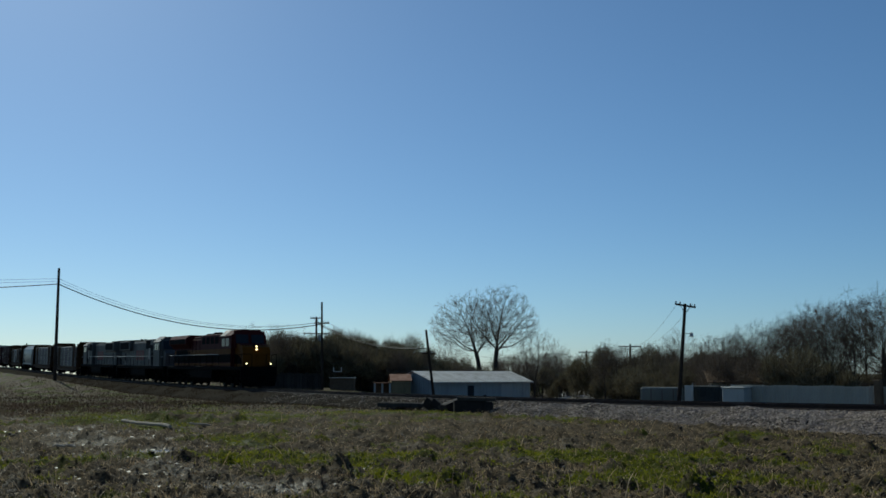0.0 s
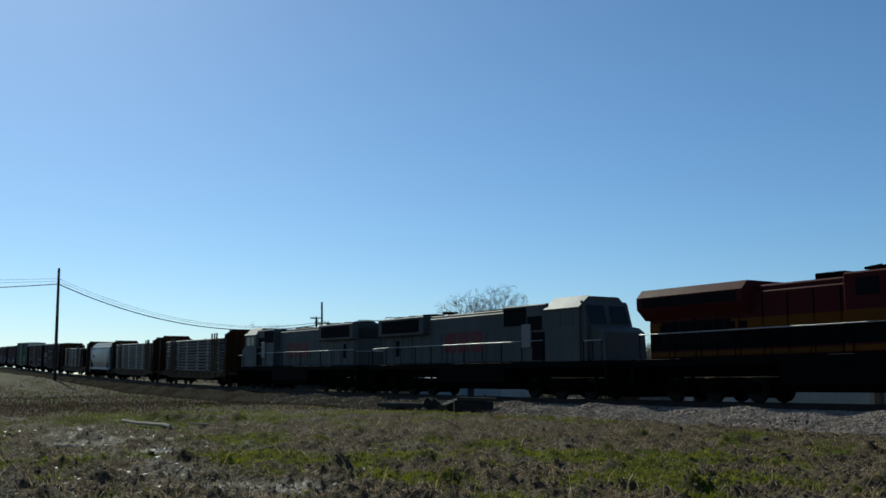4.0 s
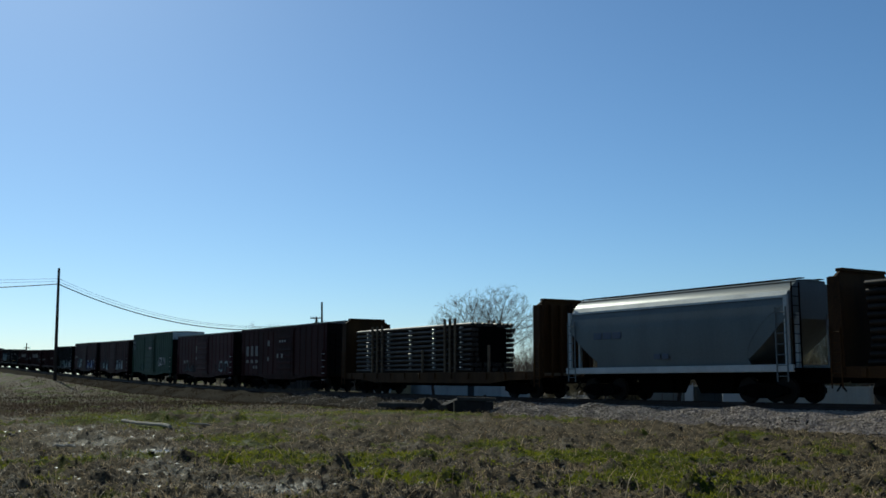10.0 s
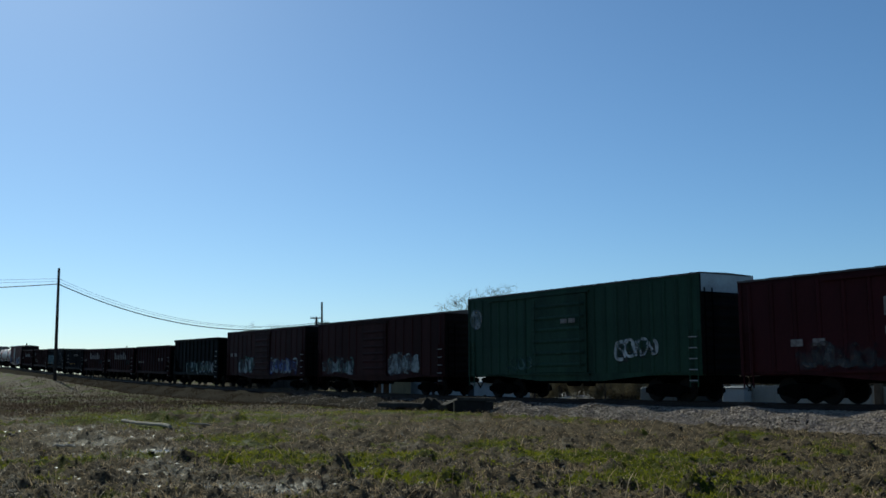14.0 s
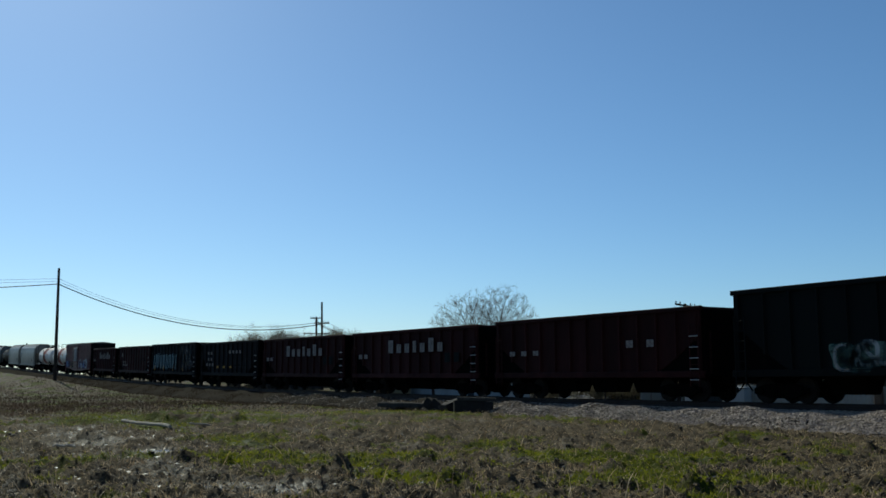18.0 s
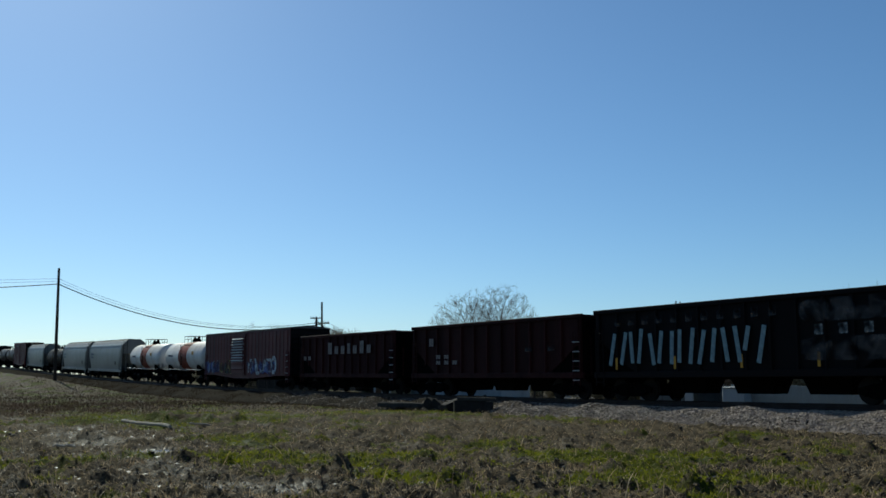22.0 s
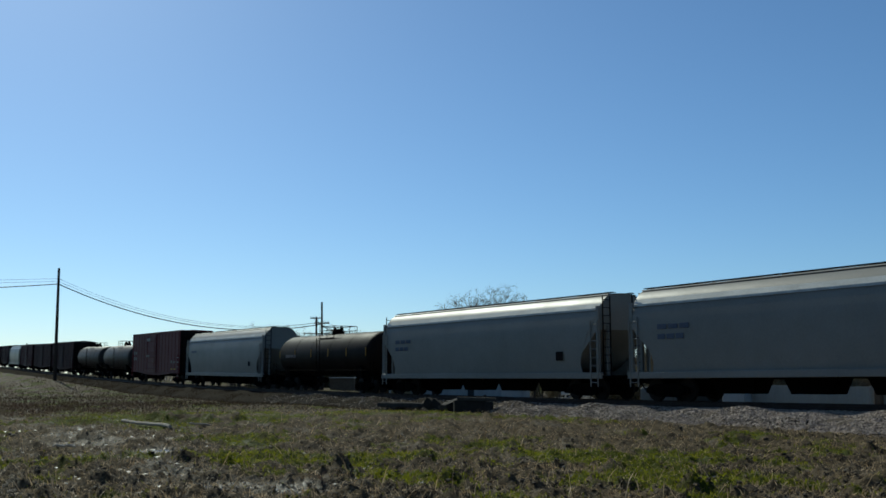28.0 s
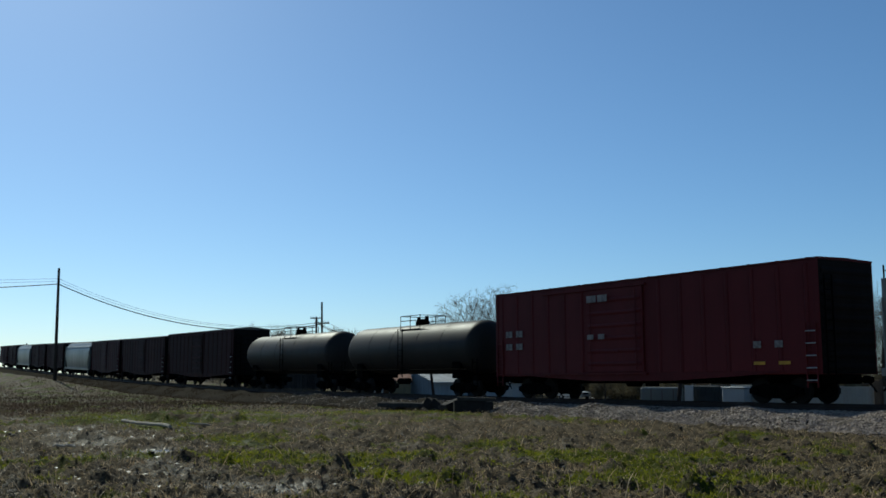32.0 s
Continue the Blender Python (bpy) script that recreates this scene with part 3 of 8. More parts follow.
def truck(car, x, axles=(-0.86, 0.86)):
    truck_meshes()
    t = part("truck", SHARED["bolster"], None, car, "black cast steel truck", pose(x, 0, 0))
    for y, r in ((-1.02, 0), (1.02, 180)):
        if len(axles) == 2:
            part("side_frame", SHARED["side"], None, t, m=pose(0, y, 0, 0, 0, r))
        else:
            if "long_side" not in SHARED:
                f = Shape().prism(((-2.4, 0.42), (-2.4, 0.74), (-1.2, 0.92), (1.2, 0.92), (2.4, 0.74), (2.4, 0.42), (1.9, 0.36), (1.3, 0.60), (0.6, 0.60), (0.45, 0.38), (-0.45, 0.38), (-0.6, 0.60), (-1.3, 0.60), (-1.9, 0.36)), "y", -0.08, 0.08)
                for i in (-2.05, 0.0, 2.05):
                    f.box(i - 0.2, i + 0.2, -0.15, 0.06, 0.38, 0.74, 0.04)
                for i in (-1.02, 1.02):
                    f.tube((i, -0.16, 0.5), (i, -0.16, 0.95), 0.08, n=8)
                SHARED["long_side"] = f.mesh("side_frame", STEEL_DARK)
            part("side_frame", SHARED["long_side"], None, t, m=pose(0, y, 0, 0, 0, r))
    for a in axles if len(axles) == 3 else ():
        if "motor" not in SHARED:
            SHARED["motor"] = Shape().box(-0.62, 0.5, -0.62, 0.62, 0.2, 0.95, 0.08).box(0.45, 1.0, -0.5, 0.5, 0.45, 0.9, 0.05).mesh("traction_motor", STEEL_DARK)
        part("traction_motor", SHARED["motor"], None, t, m=pose(a, 0, 0))
    for a in axles:
        part("axle", SHARED["axle"], None, t, m=pose(a, 0, 0.46))
        for y, r in ((-0.755, 0), (0.755, 180)):
            part("wheel", SHARED["wheel"], None, t, m=pose(a, y, 0.485 if len(axles) == 3 else 0.485, 0, 0, r))


def couplers(car, half):
    truck_meshes()
    part("coupler", SHARED["coupler"], None, car, m=pose(half + 0.45, 0, 0))
    part("coupler", SHARED["coupler"], None, car, m=pose(-half - 0.45, 0, 0, 0, 0, 180))


def ladder(car, x, y, z0, z1, material, width=0.42, along="x", n=None, bright=False):
    key = ("ladder", round(z1 - z0, 2), material.name, width, along)
    if key not in SHARED:
        sh = Shape()
        n = n or max(3, int((z1 - z0) / 0.33))
        dx, dy = (width / 2, 0) if along == "x" else (0, width / 2)
        for k in (-1, 1):
            sh.box(k * dx - 0.02, k * dx + 0.02, k * dy - 0.02, k * dy + 0.02, 0, z1 - z0)
        for i in range(n):
            z = (i + 0.5) * (z1 - z0) / n
            sh.tube((-dx, -dy, z), (dx, dy, z), 0.016, n=5)
        SHARED[key] = sh.mesh("ladder", material)
    ob = part("ladder", SHARED[key], None, car, m=pose(x, y, z0))
    if bright:
        # extra pale rungs that put the sun's glint into their colour
        rk = ("rung", width)
        if rk not in SHARED:
            SHARED[rk] = Shape().tube((-width / 2, 0, 0), (width / 2, 0, 0), 0.02, n=6).mesh("rung", GALV_AND_GLINT)
        for i in range(int((z1 - z0) / 0.42)):
            part("rung", SHARED[rk], None, ob, m=pose(0, -0.02, 0.25 + i * 0.42))
    return ob


def bars(car, x0, z, widths, height, material, side=-HALF - 0.012, gap=0.25, name="letter_bar", label=""):
    """Lettering as plain upright blocks, one for each sign, on the near side; x0 is the left end as seen from there."""
    x = x0
    for w in widths:
        if w > 0:
            sh = Shape().box(0, w, side, side + 0.01, 0, height, 0.004)
            part(name, sh, material, car, label, pose(x, 0, z))
        x += abs(w) + gap


def ribbon(shape, line, wide, y):
    """A flat stroke of paint along a line of (x, z) points."""
    verts = []
    for i, (x, z) in enumerate(line):
        (ax, az), (bx, bz) = line[max(0, i - 1)], line[min(len(line) - 1, i + 1)]
        d = math.hypot(bx - ax, bz - az) or 1.0
        w = wide * (0.55 + 0.45 * math.sin(math.pi * min(1.0, 0.12 + i / len(line))))
        nx, nz = -(bz - az) / d * w / 2, (bx - ax) / d * w / 2
        verts += [(x - nx, y, z - nz), (x + nx, y, z + nz)]
    shape.put(verts, [(2 * i, 2 * i + 1, 2 * i + 3, 2 * i + 2) for i in range(len(line) - 1)])


def spray(car, x0, x1, z0, z1, mats, seed, side=-HALF - 0.014, wide=0.10):
    """A sprayed piece: swelling loops in the first paint over a cloudy ground of the others."""
    rnd = random.Random(seed)
    count = max(2, int((x1 - x0) / (0.62 * (z1 - z0))))
    for k, m in enumerate(mats):
        sh = Shape()
        y = side + 0.0016 * k
        if k == 0:
            for i in range(count):
                cx = x0 + (i + 0.5) * (x1 - x0) / count
                w = (x1 - x0) / count * 0.56
                base, high = z0 + (z1 - z0) * rnd.uniform(0.0, 0.14), z0 + (z1 - z0) * rnd.uniform(0.8, 1.0)
                slant, turns, start = rnd.uniform(-0.1, 0.3), rnd.choice((0.45, 0.6, 0.75, 0.9, 1.2)), rnd.uniform(0.6, 6.0)
                line = []
                for j in range(27):
                    a = start - turns * 2 * math.pi * j / 26
                    u = 1.0 - 0.32 * j / 26
                    sx, sz = math.cos(a), math.sin(a)
                    qx, qz = math.copysign(abs(sx) ** 0.75, sx) * u, math.copysign(abs(sz) ** 0.75, sz) * u
                    z = (base + high) / 2 + qz * (high - base) / 2
                    line.append((cx + w * qx + slant * (z - base), z))
                ribbon(sh, line, wide * rnd.uniform(0.9, 1.4), y - 0.0003 * i)
                if rnd.random() < 0.8:
                    xa, xb = cx + rnd.uniform(-w, w), cx + rnd.uniform(-w, w)
                    ribbon(sh, [(xa + (xb - xa) * j / 6 + 0.05 * math.sin(j), base + (high - base) * (0.1 + 0.13 * j)) for j in range(7)], wide, y - 0.0003 * i - 0.00015)
        else:
            for i in range(count + 1):
                cx = x0 + (i + rnd.uniform(0.2, 0.8)) * (x1 - x0) / (count + 1)
                w = (x1 - x0) / count * rnd.uniform(0.5, 0.75)
                zc, zh = z0 + (z1 - z0) * rnd.uniform(0.32, 0.5), (z1 - z0) * rnd.uniform(0.3, 0.46)
                ring = []
                for j in range(22):
                    a = 2 * math.pi * j / 22
                    q = 0.9 + 0.12 * math.sin(3 * a + i) + 0.07 * math.sin(5 * a + seed)
                    ca, sa = math.cos(a), math.sin(a)
                    ring.append((cx + w * q * math.copysign(abs(ca) ** 0.6, ca), y - 0.0002 * i, zc + zh * q * math.copysign(abs(sa) ** 0.6, sa)))
                sh.put(ring, [tuple(range(22))])
        part("graffiti", sh, m, car, "faded spray-painted graffiti", smooth=0)["kind"] = "stuff"


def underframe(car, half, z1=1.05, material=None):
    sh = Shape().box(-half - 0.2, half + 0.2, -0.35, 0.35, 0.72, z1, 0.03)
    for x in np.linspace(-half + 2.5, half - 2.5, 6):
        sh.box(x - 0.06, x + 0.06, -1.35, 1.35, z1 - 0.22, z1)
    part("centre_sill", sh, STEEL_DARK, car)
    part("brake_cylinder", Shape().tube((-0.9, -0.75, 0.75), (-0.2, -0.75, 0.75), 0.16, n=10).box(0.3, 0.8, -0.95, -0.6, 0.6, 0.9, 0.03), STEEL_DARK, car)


def boxcar(label, rear, front, top, material, ribs=14, door=(-1.5, 1.5), plug=False, roof_mat=None, bottom=1.02, end_top=None, flat_roof=False):
    L = front - rear
    h = L / 2
    car = car_thing("boxcar", label, "boxcar", rear, front, "boxcars of the train")
    y = HALF - 0.05
    sh = Shape().box(-h, h, -y, y, bottom, top - 0.05, 0.03)
    body = part("body", sh, material, car)
    key = ("rib", round(top - bottom, 2), material.name)
    if key not in SHARED:
        SHARED[key] = Shape().prism(((-0.10, 0), (-0.05, -0.045), (0.05, -0.045), (0.10, 0)), "z", bottom + 0.12, top - 0.18).mesh("side_rib", material)
    spots = list(np.linspace(-h + 0.5, h - 0.5, ribs))
    key2 = ("panel", round(top - bottom, 2), round(spots[1] - spots[0], 2), material.name)
    if key2 not in SHARED:
        pw = (spots[1] - spots[0]) / 2 - 0.10
        SHARED[key2] = Shape().box(-pw, pw, -0.012, 0.0, bottom + 0.13, top - 0.2, 0.004).mesh("side_panel", material)
    for x in [(p + q) / 2 for p, q in zip(spots, spots[1:])]:
        if not door[0] - 0.4 < x < door[1] + 0.4:
            part("side_panel", SHARED[key2], None, body, m=pose(x, -y - 0.001, 0))
    for x in spots:
        if door[0] - 0.1 < x < door[1] + 0.1:
            continue
        part("side_rib", SHARED[key], None, body, m=pose(x, -y, 0))
        part("side_rib", SHARED[key], None, body, m=pose(x, y, 0, 0, 0, 180))
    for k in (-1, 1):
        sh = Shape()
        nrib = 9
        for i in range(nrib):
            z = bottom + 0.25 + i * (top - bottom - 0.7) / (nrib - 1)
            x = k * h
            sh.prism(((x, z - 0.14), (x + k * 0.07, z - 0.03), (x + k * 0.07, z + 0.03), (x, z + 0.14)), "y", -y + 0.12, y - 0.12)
        # the end's shade is put into its colour
        part("end_corrugation", sh.box(min(k * h, k * (h + 0.008)), max(k * h, k * (h + 0.008)), -y + 0.02, y - 0.02, bottom + 0.02, top - 0.08), END_SHADE, car, "corrugated end darkened to show shade")
        if end_top:
            part("end_panel", Shape().box(k * (h + 0.072), k * (h + 0.085), -y, y, top - 0.75, top - 0.06), end_top, car, "bare grey metal panel")
        for sy in (-1, 1):
            part("corner_post", Shape().box(k * (h - 0.14), k * (h + 0.012), sy * y, sy * (y + 0.03), bottom, top - 0.06), material, car)
        ladder(car, k * (h - 0.36), -y - 0.07, bottom - 0.45, bottom + 1.75, material, bright=k > 0)
        ladder(car, k * (h + 0.12), -y + 0.35, bottom - 0.1, top - 0.6, STEEL_DARK, along="y")
        truck(car, k * (h - 2.35))
    # roof
    sh = Shape()
    ridge = 0.04 if flat_roof else 0.16
    sh.prism(((-y - 0.04, top - 0.06), (-y - 0.04, top), (0, top + ridge), (y + 0.04, top), (y + 0.04, top - 0.06)), "x", -h - 0.03, h + 0.03)
    for x in np.linspace(-h + 0.4, h - 0.4, 15):
        sh.prism(((-y - 0.05, top - 0.02), (-y - 0.05, top + 0.012), (0, top + ridge + 0.02), (y + 0.05, top + 0.012), (y + 0.05, top - 0.02)), "x", x - 0.05, x + 0.05)
    part("roof", sh, roof_mat or BOX_ROOF, car, "dull metal roof with cross ribs")
    part("side_sill", Shape().prism(((-h + 1.2, bottom + 0.12), (h - 1.2, bottom + 0.12), (h - 3.6, bottom - 0.05), (2.2, bottom - 0.22), (-2.2, bottom - 0.22), (-h + 3.6, bottom - 0.05)), "y", -y - 0.02, -y + 0.03), material, car)
    # door on the near side and on the far side
    for sy in (-1, 1):
        dd = Shape()
        a, b = door
        dd.box(a, b, sy * (y + 0.02), sy * (y + 0.075), bottom + 0.15, top - 0.32, 0.01)
        d = part("door", dd, material, car)
        nz = 6
        key = ("door_rib", round(b - a, 2), material.name)
        if key not in SHARED:
            SHARED[key] = Shape().prism(((0.0, -0.09), (-0.04, -0.03), (-0.04, 0.03), (0.0, 0.09)), "x", -(b - a) / 2 + 0.12, (b - a) / 2 - 0.12).mesh("door_rib", material)
        for i in range(nz):
            z = bottom + 0.5 + i * (top - bottom - 1.3) / (nz - 1)
            part("door_rib", SHARED[key], None, d, m=pose((a + b) / 2, sy * (y + 0.075), z, 0, 0, 0 if sy < 0 else 180))
        part("door_track", Shape().box(a - (b - a) * 0.9, b + 0.2, sy * (y + 0.02), sy * (y + 0.12), top - 0.30, top - 0.22), material, car)
        part("door_track", Shape().box(a - (b - a) * 0.9, b + 0.2, sy * (y + 0.02), sy * (y + 0.13), bottom + 0.05, bottom + 0.13), material, car)
        if sy < 0:
            rods = Shape()
            for x in ((a + 0.35, b - 0.35) if plug else (b - 0.2,)):
                rods.tube((x, -y - 0.15, bottom + 0.25), (x, -y - 0.15, top - 0.45), 0.022, n=6)
            part("lock_bar", rods, material, d)
            part("handle", Shape().box((a + b) / 2 - 0.05, (a + b) / 2 + 0.35, -y - 0.17, -y - 0.12, bottom + 1.0, bottom + 1.06), material, d)
    underframe(car, h, bottom)
    couplers(car, h)
    return car


def hopper(label, rear, front, top, material, ribbed=False, bays=3, curved=True, sill_mat=None, roof_mat=None, cut=2.5, sill=1.12, inset=1.35):
    """A hopper wagon with sheets that slope in at its ends; covered and smooth-sided, or with outer posts."""
    L = front - rear
    h = L / 2
    name = "covered_hopper" if curved else "open_hopper"
    car = car_thing(name, label, "hopper wagon", rear, front, "hopper wagons of the train")
    w = HALF - 0.03
    zs = sill + 0.05
    knee = zs + 0.55 * (top - zs)
    if curved:
        prof = [(0.0, w - 0.12), (0.15, w - 0.05), (0.30, w - 0.01), (0.45, w), (0.58, w - 0.01), (0.70, w - 0.06), (0.80, w - 0.16), (0.88, w - 0.31), (0.95, w - 0.52), (1.0, w - 0.82)]
    else:
        prof = [(0.0, w - 0.07), (0.5, w - 0.07), (0.97, w - 0.07), (1.0, w - 0.07)]
    H = top - zs

    def reach(z):
        if z >= knee:
            return h - 0.25
        u = max(0.0, (z - zs) / (knee - zs))
        return h - cut + (cut - 0.25) * u ** (0.75 if curved else 0.9)

    rows = []
    zz = sorted(set([round(zs + p[0] * H, 3) for p in prof] + [round(zs + i * (knee - zs) / 6, 3) for i in range(7)]))
    for z in zz:
        y = float(np.interp((z - zs) / H, [p[0] for p in prof], [p[1] for p in prof]))
        x = reach(z)
        rows.append([(-x, -y, z), (x, -y, z), (x, y, z), (-x, y, z)])
    body = part("body", Shape().rings(rows), material, car, smooth=28)
    # side sheets reach further out over the sill than the sloped ends
    for sy in (-1, 1):
        sh = Shape()
        if curved:
            zk = knee + 0.35 * (top - knee)
            rows = []
            for z in np.linspace(sill, zk, 12):
                x = h - float(np.interp(z, (sill, sill + 0.5, sill + 1.0, knee, zk), (inset, inset * 1.08, inset * 0.95, inset * 0.6, 0.3)))
                y = float(np.interp((z - zs) / H, [p[0] for p in prof], [p[1] for p in prof])) + 0.012
                rows.append([(-x, sy * y, z), (x, sy * y, z), (x, sy * (y - 0.03), z), (-x, sy * (y - 0.03), z)])
            sh.rings(rows)
            part("side_sheet", sh, material, car)
        part("side_sill", Shape().box(-h, h, sy * (w - 0.12), sy * (w + 0.03), sill - 0.16, sill + 0.10, 0.02), sill_mat or material, car)
        if ribbed:
            for x in np.linspace(-h + 0.35, h - 0.35, ribbed):
                u0 = zs
                part("side_post", Shape().prism(((x - 0.07, sy * (w - 0.08)), (x - 0.045, sy * (w + 0.03)), (x + 0.045, sy * (w + 0.03)), (x + 0.07, sy * (w - 0.08))), "z", max(u0, zs + (knee - zs) * max(0.0, (abs(x) - (h - cut)) / cut) ** 1.1), top - 0.08), material, car)
            part("top_chord", Shape().box(-h + 0.05, h - 0.05, sy * (w - 0.09), sy * (w + 0.05), top - 0.16, top + 0.02, 0.02), material, car)
    if curved:
        rf = Shape()
        rf.prism(((-0.85, top - 0.03), (-0.78, top + 0.02), (0.0, top + 0.07), (0.78, top + 0.02), (0.85, top - 0.03)), "x", -h + 0.25, h - 0.25)
        part("roof", rf, roof_mat or material, car)
        for sy in (-1, 1):
            # a strip in pale paint gives the slope its bright highlight
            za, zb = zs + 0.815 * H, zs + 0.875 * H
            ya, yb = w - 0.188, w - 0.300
            part("roof_slope", Shape().prism(((sy * ya, za), (sy * (ya + 0.012), za + 0.012), (sy * (yb + 0.012), zb + 0.012), (sy * yb, zb)), "x", -h + 0.3, h - 0.3), roof_mat or SILL_AND_GLARE, car, "pale strip painting sunlight on the roof slope")
            part("gutter_rail", Shape().box(-h + 0.25, h - 0.25, sy * (w - 0.20), sy * (w - 0.10), zs + 0.79 * H, zs + 0.815 * H), GALV_AND_GLINT, car, "bright top rail")
        walk_w = Shape()
        for sy in (-1, 1):
            walk_w.box(-h + 0.2, h - 0.2, sy * 0.55 - 0.13, sy * 0.55 + 0.13, top + 0.07, top + 0.10)
            for x in np.linspace(-h + 0.6, h - 0.6, 12):
                walk_w.box(x - 0.02, x + 0.02, sy * 0.55 - 0.1, sy * 0.55 + 0.1, top + 0.02, top + 0.07)
        part("running_board", walk_w, STEEL_DARK, car)
        for x in np.linspace(-h + 2.2, h - 2.2, 6):
            part("hatch", Shape().box(x - 0.75, x + 0.75, -0.28, 0.28, top + 0.05, top + 0.11, 0.02), roof_mat or material, car)
    for k in (-1, 1):
        end = Shape()
        for y in (-0.9, 0.9):
            end.box(k * (h - 0.30), k * (h - 0.18), y - 0.06, y + 0.06, sill - 0.1, knee + 0.2)
            end.tube((k * (h - 0.3), y, knee), (k * (h - cut + 0.1), y, sill + 0.1), 0.05, n=6)
        for y in (-w + 0.06, w - 0.06):
            end.box(k * (h - 0.32), k * (h - 0.16), y - 0.05, y + 0.05, sill, top - 0.05 - (0.5 if curved else 0))
        part("end_frame", end, sill_mat or material, car)
        if not curved:
            # added black plates and a sheet fill the open end with shade
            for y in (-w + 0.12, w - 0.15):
                part("end_gusset", Shape().prism(((k * (h - cut - 0.1), sill - 0.05), (k * (h - 0.2), sill - 0.05), (k * (h - 0.2), knee + 0.1)), "y", y, y + 0.03), STEEL_DARK, car, "black filler plate standing for shade")
            part("end_wall", Shape().box(k * (h - 0.24), k * (h - 0.2), -w + 0.1, w - 0.1, sill - 0.05, top - 0.1), STEEL_DARK, car, "black filler sheet standing for shade")
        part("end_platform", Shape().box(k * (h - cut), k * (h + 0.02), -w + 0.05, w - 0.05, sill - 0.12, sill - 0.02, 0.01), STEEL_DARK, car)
        ladder(car, k * (h - 0.42), -w - 0.04, sill - 0.5, knee + 0.4, material, 0.46, bright=k > 0 and not curved)
        ladder(car, k * (h - 0.12), -w + 0.45, sill, top - 0.1, STEEL_DARK, along="y")
        truck(car, k * (h - 1.75))
    key = ("bay", bays, round(L, 1), sill)
    span = (L - 2 * cut - 0.6) / bays
    for i in range(bays):
        x = -h + cut + 0.3 + (i + 0.5) * span
        sh = Shape()
        sh.rings([[(x - span * 0.48, -w + 0.15, sill), (x + span * 0.48, -w + 0.15, sill), (x + span * 0.48, w - 0.15, sill), (x - span * 0.48, w - 0.15, sill)],
                  [(x - span * 0.31, -0.6, 0.98), (x + span * 0.31, -0.6, 0.98), (x + span * 0.31, 0.6, 0.98), (x - span * 0.31, 0.6, 0.98)],
                  [(x - span * 0.25, -0.42, 0.34), (x + span * 0.25, -0.42, 0.34), (x + span * 0.25, 0.42, 0.34), (x - span * 0.25, 0.42, 0.34)]])
        part("discharge_bay", sh, STEEL_DARK, car, "black sloping discharge bay")
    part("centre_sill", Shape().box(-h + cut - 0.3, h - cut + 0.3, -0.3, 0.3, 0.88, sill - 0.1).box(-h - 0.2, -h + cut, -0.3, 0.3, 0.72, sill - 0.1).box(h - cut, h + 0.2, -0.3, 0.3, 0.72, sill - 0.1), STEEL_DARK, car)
    couplers(car, h)
    return car


